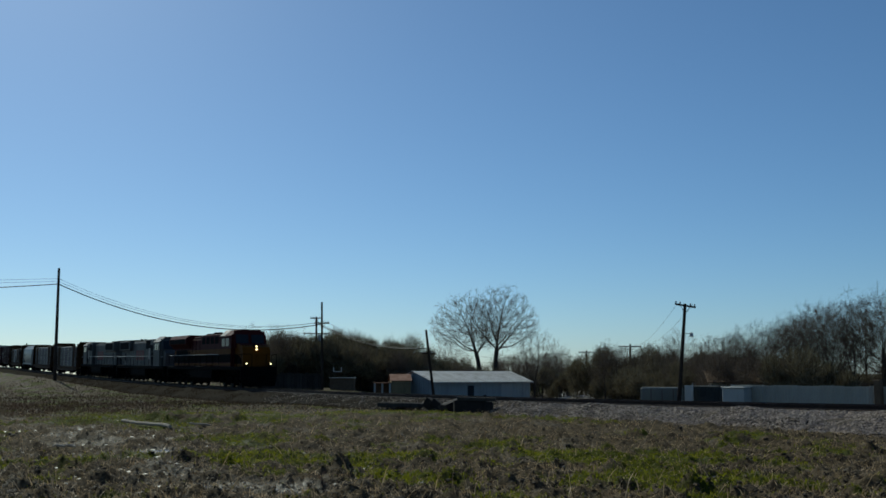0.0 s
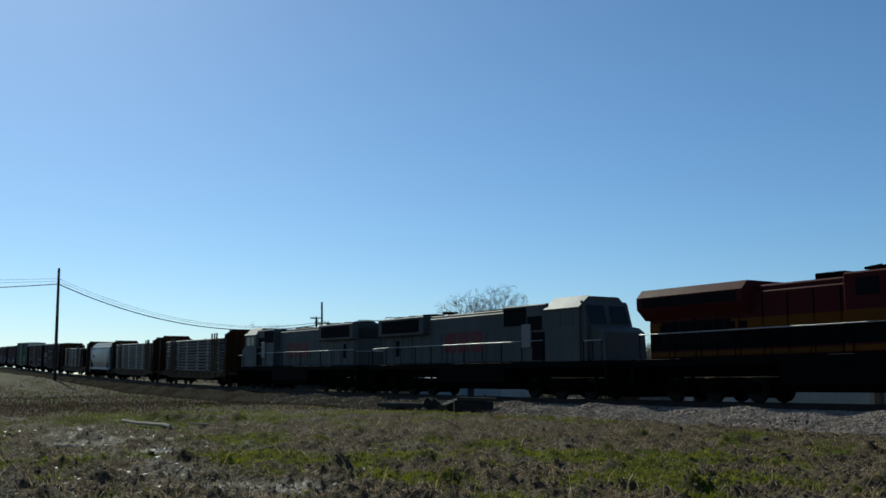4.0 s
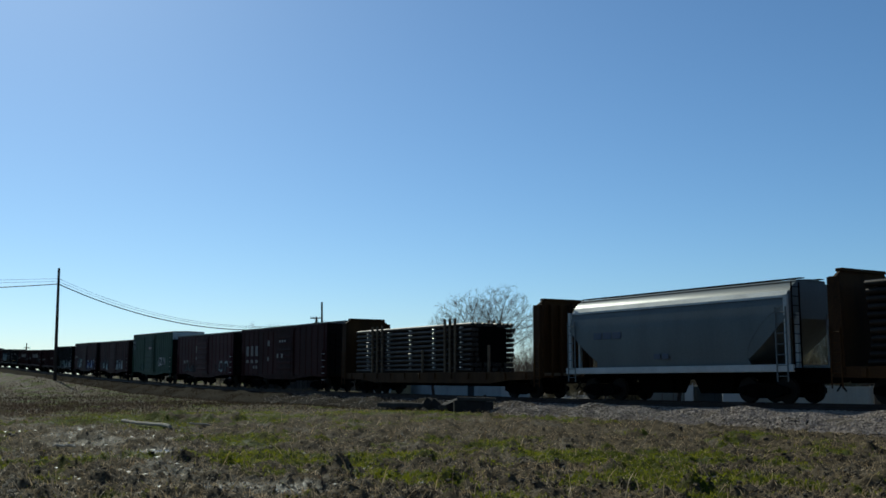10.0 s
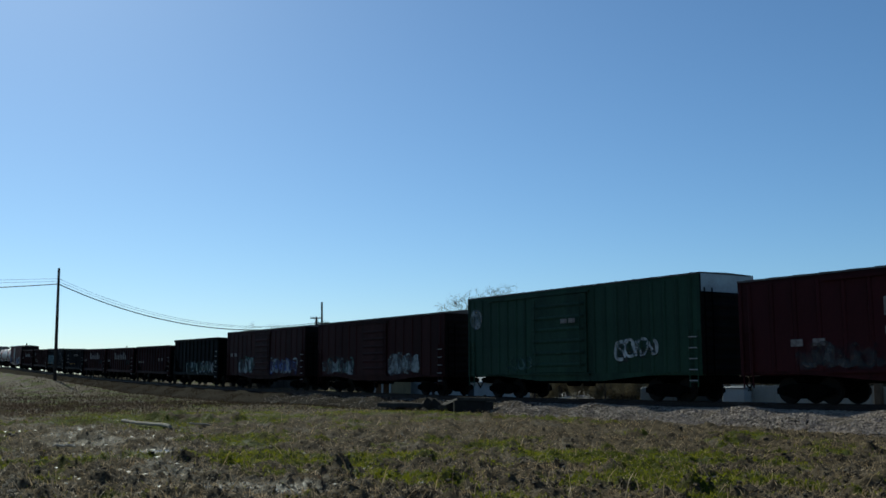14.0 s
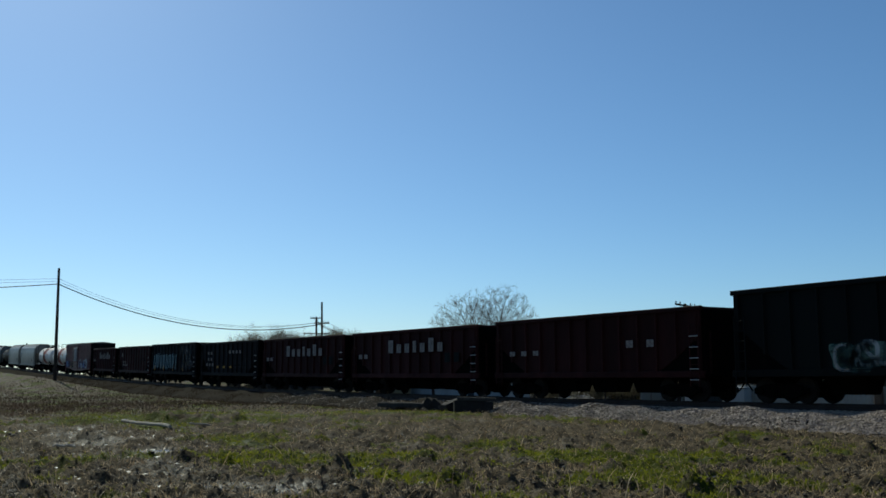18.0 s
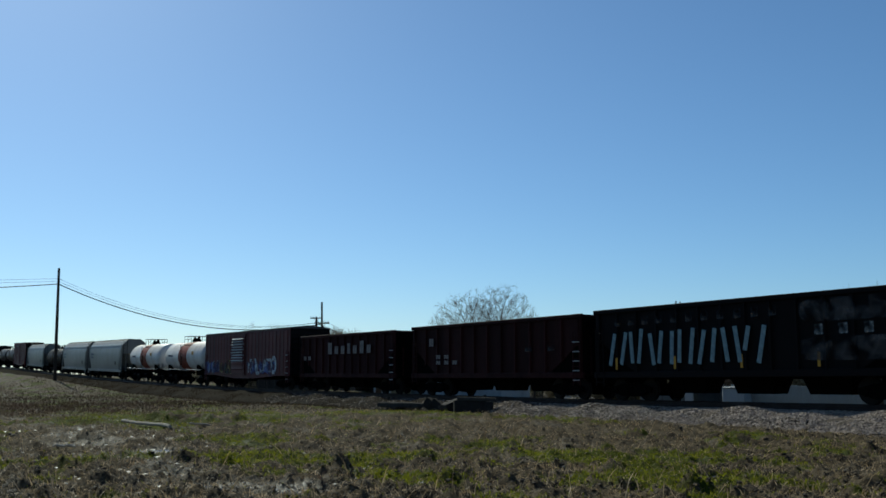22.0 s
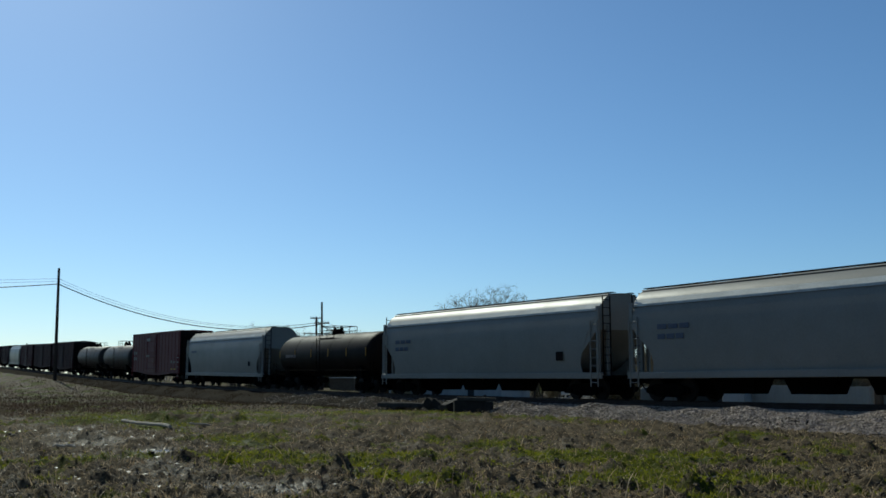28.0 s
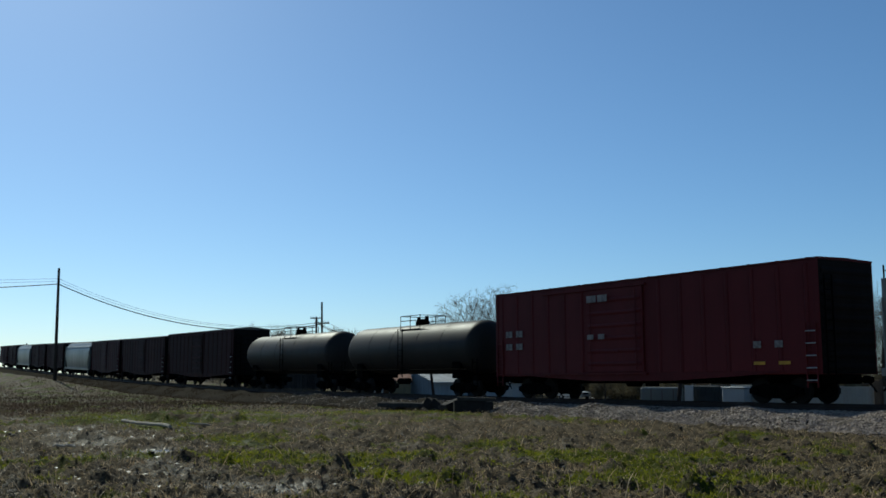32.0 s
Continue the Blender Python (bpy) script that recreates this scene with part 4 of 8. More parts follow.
def tank_car(label, rear, front, radius, centre, material, band=None, stripes=0, big_rail=True):
    L = front - rear
    h = L / 2
    car = car_thing("tank_car", label, "tank wagon", rear, front, "tank wagons of the train")
    b = h - 0.25
    dome = [(0.0, radius * 0.02), (0.06, radius * 0.35), (0.18, radius * 0.66), (0.34, radius * 0.86), (0.55, radius * 0.97), (0.8, radius)]
    prof = [(-b + a, r) for a, r in dome] + [(b - a, r) for a, r in dome[::-1]]
    part("tank", Shape().lathe(prof, 40, "x", (0, 0, centre)), material, car)
    for x in (-b * 0.55, -b * 0.2, b * 0.2, b * 0.55):
        part("weld_ring", Shape().lathe(((x - 0.03, radius), (x - 0.02, radius + 0.012), (x + 0.02, radius + 0.012), (x + 0.03, radius)), 40, "x", (0, 0, centre)), material, car)
    if band:
        part("colour_band", Shape().lathe(((-1.35, radius), (-1.35, radius + 0.015), (1.35, radius + 0.015), (1.35, radius)), 40, "x", (0, 0, centre)), band, car, "dull red painted band")
    z = centre + radius
    part("manway", Shape().lathe(((z - 0.1, 0.42), (z + 0.18, 0.42), (z + 0.22, 0.36), (z + 0.30, 0.34), (z + 0.34, 0.2)), 16, "z").tube((0.28, 0.1, z + 0.2), (0.28, 0.1, z + 0.5), 0.12, n=8).tube((-0.2, -0.15, z + 0.2), (-0.2, -0.15, z + 0.44), 0.10, n=8), STEEL_DARK, car)
    rail = Shape()
    w = 1.1 if big_rail else 0.9
    for y in (-0.85, 0.85):
        for x in (-w, 0.0, w):
            rail.tube((x, y, z - 0.28), (x, y, z + 0.5), 0.022, n=6)
        for zz in (z + 0.5, z + 0.22):
            rail.tube((-w, y, zz), (w, y, zz), 0.022, n=6)
    for x in (-w, w):
        rail.tube((x, -0.85, z + 0.5), (x, 0.85, z + 0.5), 0.022, n=6)
    part("guard_rail", rail, STEEL_DARK, car)
    part("platform", Shape().box(-w, w, -0.95, -0.45, z - 0.30, z - 0.26).box(-w, w, 0.45, 0.95, z - 0.30, z - 0.26), STEEL_DARK, car)
    ladder(car, 0.0, -radius - 0.10, 1.0, z - 0.28, STEEL_DARK, 0.5)
    for k in (-1, 1):
        sd = Shape().prism(((-1.25, 0.95), (-1.25, centre - radius * 0.55), (-0.9, centre - radius * 0.80), (0, centre - radius), (0.9, centre - radius * 0.80), (1.25, centre - radius * 0.55), (1.25, 0.95)), "x", k * (h - 2.1) - 0.35, k * (h - 2.1) + 0.35)
        part("saddle", sd, STEEL_DARK, car)
        part("end_sill", Shape().box(k * (h - 3.1), k * (h + 0.05), -0.5, 0.5, 0.72, 1.05, 0.03).box(k * (h - 0.25), k * (h + 0.05), -1.4, 1.4, 0.85, 1.08, 0.02), STEEL_DARK, car)
        ladder(car, k * (h - 0.12), -1.38, 0.5, 1.95, STEEL_DARK)
        truck(car, k * (h - 1.75))
    hr = Shape()
    for sy in (-1, 1):
        hr.path([(-b + 0.3, sy * (radius + 0.13), 1.42), (b - 0.3, sy * (radius + 0.13), 1.42)], 0.025)
        for x in np.linspace(-b + 0.5, b - 0.5, 7):
            hr.tube((x, sy * (radius + 0.13), 1.42), (x, sy * (radius - 0.12), 1.5), 0.018, n=5)
    part("side_handrail", hr, GALV_AND_GLINT if band else STEEL_DARK, car)
    for i in range(stripes):
        a = -b + 0.7 + i * (2 * b - 1.4) / (stripes - 1)
        part("warning_stripe", Shape().box(a - 0.04, a + 0.04, -radius - 0.012, -radius - 0.004, centre - 0.15, centre + 0.35), SIGN_GOLD, car, "yellow reflective stripe")
    part("air_tank", Shape().tube((-1.6, -0.6, 0.78), (-0.5, -0.6, 0.78), 0.18, n=10), STEEL_DARK, car)
    couplers(car, h)
    return car


def flatcar(label, rear, front, high, load, rows=11, pipe_r=0.125, stakes=(), glints=()):
    """A flat wagon with a bulkhead at each end; its load of pipes is a thing of its own."""
    L = front - rear
    h = L / 2
    car = car_thing("bulkhead_flatcar", label, "flat wagon", rear, front, "bulkhead flatcars of the train")
    w = HALF
    part("deck", Shape().box(-h, h, -w + 0.05, w - 0.05, 1.08, 1.22, 0.01), TIMBER, car)
    for sy in (-1, 1):
        part("side_sill", Shape().prism(((-h, 1.27), (h, 1.27), (h, 0.92), (h - 2.6, 0.86), (h - 4.2, 0.70), (-h + 4.2, 0.70), (-h + 2.6, 0.86), (-h, 0.92)), "y", sy * (w - 0.07), sy * w), FLAT_YELLOW, car, "rusty ochre side sill")
        for x in np.linspace(-h + 1.2, h - 1.2, 12):
            part("stake_pocket", Shape().box(x - 0.09, x + 0.09, sy * w, sy * (w + 0.06), 0.93, 1.22, 0.01), FLAT_YELLOW, car)
    for k in (-1, 1):
        x = k * (h - 0.22)
        bh = Shape()
        bh.prism(((-w + 0.02, 1.0), (-w + 0.02, high - 0.22), (-w + 0.32, high), (w - 0.32, high), (w - 0.02, high - 0.22), (w - 0.02, 1.0)), "x", x - 0.05, x + 0.05)
        b = part("bulkhead", bh, FLAT_YELLOW, car, "ochre steel bulkhead with ribs")
        for y in np.linspace(-w + 0.14, w - 0.14, 6):
            part("bulkhead_post", Shape().box(min(x + k * 0.05, x + k * 0.27), max(x + k * 0.05, x + k * 0.27), y - 0.06, y + 0.06, 1.0, high - 0.18, 0.015), FLAT_YELLOW, b)
        for y in (-w + 0.0, w - 0.0):
            part("bulkhead_flange", Shape().prism(((x - 0.28, 1.0), (x + 0.28, 1.0), (x + 0.24, high - 0.22), (x - 0.24, high - 0.22)), "y", y - 0.04, y + 0.04), FLAT_YELLOW, b)
        part("bulkhead_cap", Shape().box(x - 0.14, x + 0.14, -w + 0.3, w - 0.3, high - 0.02, high + 0.10, 0.02), FLAT_YELLOW, b)
        ladder(car, x + k * 0.02, -w - 0.07, 0.55, 2.6, FLAT_YELLOW, 0.4)
        truck(car, k * (h - 2.3))
    underframe(car, h, 1.08)
    part("fish_belly", Shape().prism(((-h + 2.5, 1.0), (h - 2.5, 1.0), (h - 4.5, 0.55), (-h + 4.5, 0.55)), "y", -0.4, 0.4), STEEL_DARK, car)
    couplers(car, h)
    # the load
    x0, x1 = load
    ld = car_thing("pipe_load", "stacked dark steel pipes held by upright timber stakes", "pipes", rear, front, "pipe loads on the flatcars")
    pitch_y = 2.76 / 11
    pipe = Shape().tube((x0, 0, 0), (x1, 0, 0), pipe_r * 0.95, n=12)
    inner = pipe.mesh("pipe", PIPE)
    base = 1.27 + pipe_r
    for j in range(rows):
        for i in range(11):
            if 1 < i < 10 and 1 < j < rows - 1:
                continue
            dx = random.uniform(-0.10, 0.10)
            part("pipe", inner, None, ld, m=pose(dx, -1.38 + pitch_y * (i + 0.5), base + j * pipe_r * 2.06))
    # black box in the bundle's middle, for the shade between inner pipes
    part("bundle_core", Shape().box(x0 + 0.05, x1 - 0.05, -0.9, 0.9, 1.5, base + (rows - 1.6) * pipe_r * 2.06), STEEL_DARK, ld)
    hi = base + rows * pipe_r * 2.06 - 0.18
    for x, extra in stakes:
        for sy in (-1, 1):
            part("stake", Shape().box(x - 0.06, x + 0.06, sy * 1.39, sy * 1.50, 0.9, hi + extra, 0.012), TIMBER, ld, "rough timber stake")
    # bright blocks added in columns as glints on the stack
    for x in glints:
        for sy in (-1,):
            for j in range(rows - 1):
                part("spacer_end", Shape().box(x - 0.06 + 0.03 * math.sin(j * 2.1 + x), x + 0.06 + 0.03 * math.sin(j * 2.1 + x), -1.53, -1.36, base + (j + 0.5) * pipe_r * 2.06 - 0.035, base + (j + 0.5) * pipe_r * 2.06 + 0.035, 0.02), BRIGHT_METAL, ld, "small bright metal block for a glint")
    return car


def handrails(car, pts, material, z0):
    """A top rail, pale where sun glare is painted; each dark stanchion is a piece of its own."""
    top = part("handrail", Shape().path(pts, 0.02, 6), material, car)
    for x, y, z in pts:
        part("stanchion", Shape().tube((x, y, z), (x, y, z0), 0.02, n=5), STEEL_DARK, top)
    return top


def loco_base(name, label, rear, front):
    L = front - rear
    h = L / 2
    car = car_thing(name, label, "locomotive", rear, front, "locomotives of the train")
    part("frame", Shape().box(-h + 0.35, h - 0.35, -1.48, 1.48, 1.42, 1.72, 0.03).box(-h + 0.2, h - 0.2, -0.6, 0.6, 1.0, 1.45, 0.03), LOCO_BLACK, car)
    part("fuel_tank", Shape().prism(((-1.45, 1.42), (1.45, 1.42), (1.45, 0.75), (1.1, 0.42), (-1.1, 0.42), (-1.45, 0.75)), "x", -3.1, 3.1), LOCO_BLACK, car, "black fuel tank")
    for k in (-1, 1):
        truck(car, k * (h - 4.1), (-2.05, 0.0, 2.05))
        part("pilot", Shape().box(k * (h - 0.42), k * (h - 0.22), -1.48, 1.48, 0.62, 1.72, 0.02), LOCO_BLACK, car)
        part("plough", Shape().rings([[(k * (h - 0.2), -1.4, 0.95), (k * (h - 0.2), 1.4, 0.95), (k * (h - 0.25), 1.4, 0.18), (k * (h - 0.25), -1.4, 0.18)],
                                       [(k * (h - 0.1), -1.4, 0.95), (k * (h - 0.1), 1.4, 0.95), (k * (h + 0.25), 0.05, 0.18), (k * (h + 0.25), -0.05, 0.18)]]), LOCO_BLACK, car)
        for sy in (-1, 1):
            st = Shape()
            for i in range(4):
                st.box(k * (h - 0.95), k * (h - 0.42), sy * 1.30, sy * 1.50, 0.45 + i * 0.32, 0.48 + i * 0.32)
            st.box(k * (h - 0.97), k * (h - 0.94), sy * 1.28, sy * 1.50, 0.4, 1.7)
            part("step", st, LOCO_BLACK, car)
    part("air_reservoir", Shape().tube((-2.9, -1.2, 1.22), (2.9, -1.2, 1.22), 0.16, n=10), LOCO_BLACK, car)
    couplers(car, h)
    return car, h


def lead_locomotive():
    car, h = loco_base("locomotive", "red, yellow and black diesel locomotive with lit headlights", 216.5, 238.1)
    Y = -1.0
    # long hood, engine room and the flared radiator at the rear
    part("long_hood", Shape().box(-h + 0.9, 4.7, -0.98, 0.98, 1.72, 4.12, 0.05), LOCO_RED, car, "red hood with a yellow band")
    part("equipment_cabinet", Shape().box(-0.4, 5.1, -1.40, 1.40, 1.72, 4.42, 0.06), LOCO_RED, car)
    part("radiator_housing", Shape().prism(((-1.0, 3.3), (-1.48, 3.75), (-1.48, 4.22), (-1.15, 4.55), (1.15, 4.55), (1.48, 4.22), (1.48, 3.75), (1.0, 3.3)), "x", -h + 0.7, -h + 6.2), LOCO_RED, car)
    part("radiator_grille", Shape().box(-h + 1.0, -h + 5.9, -1.495, -1.47, 3.78, 4.16), GRILLE, car, "dark radiator grille")
    part("side_grille", Shape().box(-h + 1.6, -h + 5.2, -0.995, -0.97, 2.3, 3.2), GRILLE, car)
    for x in (0.1, 1.3, 2.5, 3.7):
        part("louvre", Shape().box(x, x + 0.85, -1.415, -1.39, 3.62, 4.2), GRILLE, car)
    part("roof_cap", Shape().box(-4.6, -0.6, -0.75, 0.75, 4.1, 4.36, 0.06), LOCO_RED, car)
    part("exhaust_stack", Shape().box(-2.3, -1.1, -0.3, 0.3, 4.3, 4.62, 0.04), STEEL_DARK, car)
    part("horn", Shape().box(-0.2, 0.1, -0.1, 0.1, 4.4, 4.55).tube((-0.3, -0.25, 4.62), (0.35, -0.25, 4.62), 0.05, 0.10, 8).tube((-0.3, 0.0, 4.62), (0.45, 0.0, 4.62), 0.05, 0.10, 8).tube((-0.3, 0.25, 4.62), (0.35, 0.25, 4.62), 0.05, 0.10, 8), STEEL_DARK, car)
    # cab and nose
    cab = Shape().prism(((-1.48, 1.72), (-1.48, 4.22), (-0.95, 4.68), (0.95, 4.68), (1.48, 4.22), (1.48, 1.72)), "x", 5.1, 8.05)
    cabp = part("cab", cab, LOCO_RED, car, "red crew cab")
    part("windscreen_wall", Shape().prism(((8.05, 3.2), (8.42, 3.2), (8.12, 4.45), (8.05, 4.6)), "y", -1.3, 1.3), LOCO_RED, cabp)
    # pale slab over the red slope: sky glare as colour
    part("roof_slope", Shape().prism(((-1.50, 4.235), (-0.96, 4.70), (-0.94, 4.71), (-1.54, 4.21)), "x", 5.3, 6.6), CAB_PALE_AND_GLARE, cabp, "roof slope coloured pale for sky glare")
    part("cab_window", Shape().box(5.7, 6.5, -1.495, -1.475, 3.35, 4.0), GLASS, cabp)
    part("cab_window", Shape().box(6.7, 7.5, -1.495, -1.475, 3.35, 4.0), GLASS, cabp)
    for y in (-0.65, 0.65):
        part("windscreen", Shape().put([(8.435, y - 0.52, 3.4), (8.435, y + 0.52, 3.4), (8.20, y + 0.52, 4.3), (8.20, y - 0.52, 4.3)], [(0, 1, 2, 3)]), GLASS, cabp)
    part("nose", Shape().prism(((8.0, 1.72), (8.0, 3.58), (8.6, 3.55), (9.4, 3.42), (9.75, 3.26), (9.92, 2.95), (10.0, 1.72)), "y", -1.15, 1.15), LOCO_YELLOW, car, "yellow nose")
    part("nose_top", Shape().prism(((8.2, 3.575), (8.6, 3.553), (9.4, 3.423), (9.4, 3.44), (8.6, 3.575), (8.2, 3.60)), "y", -1.1, 1.1), LOCO_RED, car)
    part("nose_door", Shape().box(9.97, 10.03, -0.05, 0.65, 1.8, 2.75, 0.01), LOCO_YELLOW, car)
    part("nose_flare", Shape().prism(((8.06, 1.95), (9.86, 1.95), (9.6, 2.28), (9.2, 2.52), (8.7, 2.67), (8.06, 2.71)), "y", -1.165, -1.15), LOCO_BLACK, car)
    # bands of paint along the side
    for x0, x1, y in ((-h + 0.95, -0.42, -0.98), (-0.4, 5.08, -1.40), (5.12, 8.03, -1.48)):
        part("yellow_band", Shape().box(x0, x1, y - 0.012, y + 0.002, 2.72, 3.16), LOCO_YELLOW, car, "yellow paint band")
        part("black_band", Shape().box(x0, x1, y - 0.010, y + 0.002, 2.05, 2.70), LOCO_BLACK, car, "black paint band")
        part("lower_band", Shape().box(x0, x1, y - 0.011, y + 0.002, 1.80, 1.98), LOCO_YELLOW, car, "dull yellow lower band")
    bars(car, -9.3, 2.80, [0.42] * 8, 0.26, LOCO_BLACK, -0.996, 0.16)
    for x in np.arange(-9.5, -0.5, 1.1):
        part("door_seam", Shape().box(x + 1.0, x + 1.03, -1.006, -0.97, 1.78, 4.0), LOCO_BLACK, car)
    # lamps
    for z in (3.08, 3.31):
        part("headlight", Shape().tube((9.86, 0, z), (9.95, 0, z), 0.06, n=12), LAMP_GLOW, car, "glowing headlight")
    part("headlight_box", Shape().box(9.3, 9.87, -0.17, 0.17, 2.92, 3.46, 0.03), LOCO_BLACK, car)
    for y in (-1.0, 1.0):
        part("ditch_light", Shape().tube((10.45, y, 1.94), (10.52, y, 1.94), 0.055, n=12), LAMP_GLOW, car, "glowing ditch light")
        part("ditch_light_case", Shape().box(10.2, 10.46, y - 0.12, y + 0.12, 1.74, 2.05, 0.02), LOCO_BLACK, car)
    # rails along the walkway
    pts = [(x, -1.46, 2.72) for x in np.linspace(-h + 0.8, 4.9, 10)]
    handrails(car, pts, GALV_AND_GLINT, 1.72)
    handrails(car, [(x, 1.46, 2.72) for x in np.linspace(-h + 0.8, 4.9, 10)], GALV_AND_GLINT, 1.72)
    handrails(car, [(8.4, -1.46, 2.6), (9.4, -1.46, 2.6), (10.5, -1.46, 2.7), (10.55, -0.6, 2.7)], STEEL_DARK, 1.72)
    handrails(car, [(8.4, 1.46, 2.6), (9.4, 1.46, 2.6), (10.5, 1.46, 2.7), (10.55, 0.6, 2.7)], STEEL_DARK, 1.72)
    part("antenna_dome", Shape().box(6.2, 7.1, -0.35, 0.35, 4.66, 4.78, 0.03), CAB_PALE_AND_GLARE, car)


def grey_locomotive(rear, front, turned):
    car, h = loco_base("locomotive", "dull grey diesel locomotive with red side lettering" + (", running hood first" if turned else ""), rear, front)
    if turned:
        k = -1
    else:
        k = 1

    def b(sh_x0, sh_x1, y0, y1, z0, z1, bev=0.0):
        return Shape().box(min(k * sh_x0, k * sh_x1), max(k * sh_x0, k * sh_x1), y0, y1, z0, z1, bev)

    part("long_hood", b(-h + 1.0, 5.6, -1.02, 1.02, 1.72, 4.22, 0.06), LOCO_GREY, car, "dull grey hood")
    part("inverter_cabinet", b(3.0, 6.4, -1.42, 1.42, 1.72, 4.42, 0.05), LOCO_GREY, car)
    part("hood_top", b(-h + 1.0, 2.2, -0.85, 0.85, 4.2, 4.36, 0.05), LOCO_GREY, car)
    part("radiator", b(-h + 1.0, -h + 6.2, -1.36, 1.36, 3.35, 4.40, 0.06), LOCO_GREY, car)
    part("radiator_grille", b(-h + 1.5, -h + 5.7, -1.385, -1.355, 3.52, 4.24), GRILLE, car, "black radiator grille")
    for i in range(3):
        x = k * (-h + 2.0 + i * 1.55)
        part("roof_fan", Shape().lathe(((4.38, 0.68), (4.50, 0.68), (4.54, 0.62), (4.54, 0.1)), 20, "z", (x, 0, 0)), STEEL_DARK, car)
    for i in range(2):
        x = k * (-0.6 + i * 1.5)
        part("dynamic_brake_fan", Shape().lathe(((4.34, 0.55), (4.44, 0.55), (4.47, 0.5), (4.47, 0.1)), 20, "z", (x, 0, 0)), STEEL_DARK, car)
    part("vent", b(3.1, 4.9, -1.435, -1.41, 3.45, 4.3), GRILLE, car)
    part("vent", b(5.0, 6.1, -1.435, -1.41, 3.2, 3.85), GRILLE, car)
    # black sheet laid on the side for the shade of a recess
    part("hood_recess", b(5.35, 6.3, -1.435, -1.41, 1.8, 3.1), GRILLE, car)
    part("end_window", b(-h + 2.6, -h + 3.0, -1.03, -1.01, 2.2, 3.1), GRILLE, car)
    cab = part("cab", Shape().prism(((-1.46, 1.72), (-1.46, 4.15), (-0.9, 4.62), (0.9, 4.62), (1.46, 4.15), (1.46, 1.72)), "x", min(k * 6.4, k * 8.8), max(k * 6.4, k * 8.8)), LOCO_GREY, car, "grey crew cab")
    # the slope's glare is a pale slab over the grey paint
    part("roof_slope", Shape().prism(((-1.48, 4.165), (-0.91, 4.64), (-0.89, 4.66), (-1.56, 4.10)), "x", min(k * 6.4, k * 8.9), max(k * 6.4, k * 8.9)), CAB_PALE_AND_GLARE, cab, "roof slope coloured pale for sky glare")
    part("cab_window", b(6.9, 7.55, -1.475, -1.455, 3.3, 3.95), GLASS, cab)
    part("cab_window", b(7.7, 8.4, -1.475, -1.455, 3.3, 3.95), GLASS, cab)
    part("windscreen_wall", Shape().prism(((k * 8.8, 1.72), (k * 9.2, 1.72), (k * 9.2, 3.3), (k * 8.9, 4.3), (k * 8.8, 4.4)), "y", -1.35, 1.35), LOCO_GREY, cab)
    for y in (-0.65, 0.65):
        part("windscreen", Shape().put([(k * 9.215, y - 0.5, 3.4), (k * 9.215, y + 0.5, 3.4), (k * 8.96, y + 0.5, 4.2), (k * 8.96, y - 0.5, 4.2)], [(0, 1, 2, 3)]), GLASS, cab)
    nose = Shape().prism(((k * 9.1, 1.72), (k * 9.1, 3.3), (k * 9.8, 3.18), (k * 10.15, 2.95), (k * 10.25, 1.72)), "y", -1.2, 1.2)
    part("nose", nose, LOCO_GREY, car, "grey sloping nose")
    # a hinged cover and red lettering on the near side
    part("access_cover", b(4.6, 5.3, -1.50, -1.44, 2.4, 3.5, 0.02), CAB_PALE_AND_GLARE, car, "pale hinged cover")
    x0 = -2.9 if not turned else -1.4
    bars(car, x0, 2.3, [1.1, 1.0, 1.05], 1.05, SIGN_RED, -1.035, 0.2)
    for x in np.arange(-h + 1.3, 2.0, 1.05):
        part("door_seam", b(x, x + 0.025, -1.03, -1.01, 1.78, 3.3), GRILLE, car)
    handrails(car, [(k * x, -1.46, 2.70) for x in np.linspace(-h + 0.6, 6.2, 11)], GALV_AND_GLINT, 1.72)
    handrails(car, [(k * x, 1.46, 2.70) for x in np.linspace(-h + 0.6, 6.2, 11)], GALV_AND_GLINT, 1.72)
    handrails(car, [(k * 9.1, -1.46, 2.6), (k * 9.7, -1.46, 2.6), (k * 10.3, -1.46, 2.6)], GALV_AND_GLINT, 1.72)
    handrails(car, [(k * (-h + 0.45), -1.4, 2.6), (k * (-h + 0.45), -0.5, 2.6), (k * (-h + 0.45), 0.5, 2.6), (k * (-h + 0.45), 1.4, 2.6)], GALV_AND_GLINT, 1.72)
    part("horn", Shape().box(k * -3.9 - 0.15, k * -3.9 + 0.15, -0.1, 0.1, 4.34, 4.5).tube((k * -3.9 - 0.4, -0.2, 4.55), (k * -3.9 + 0.4, -0.2, 4.55), 0.09, 0.05, 8).tube((k * -3.9 - 0.4, 0.2, 4.55), (k * -3.9 + 0.4, 0.2, 4.55), 0.09, 0.05, 8), STEEL_DARK, car)
    rl = Shape()
    x = k * (-h + 1.15)
    rl.path([(x, -0.9, 4.36), (x, -0.9, 4.56), (x, 0.9, 4.56), (x, 0.9, 4.36)], 0.03)
    part("roof_rail", rl, GALV_AND_GLINT, car)


def small_sign(car, x, z, n, w, hgt, m, side=-HALF - 0.012, gap=0.1):
    bars(car, x, z, [w] * n, hgt, m, side, gap, "marking_bar")


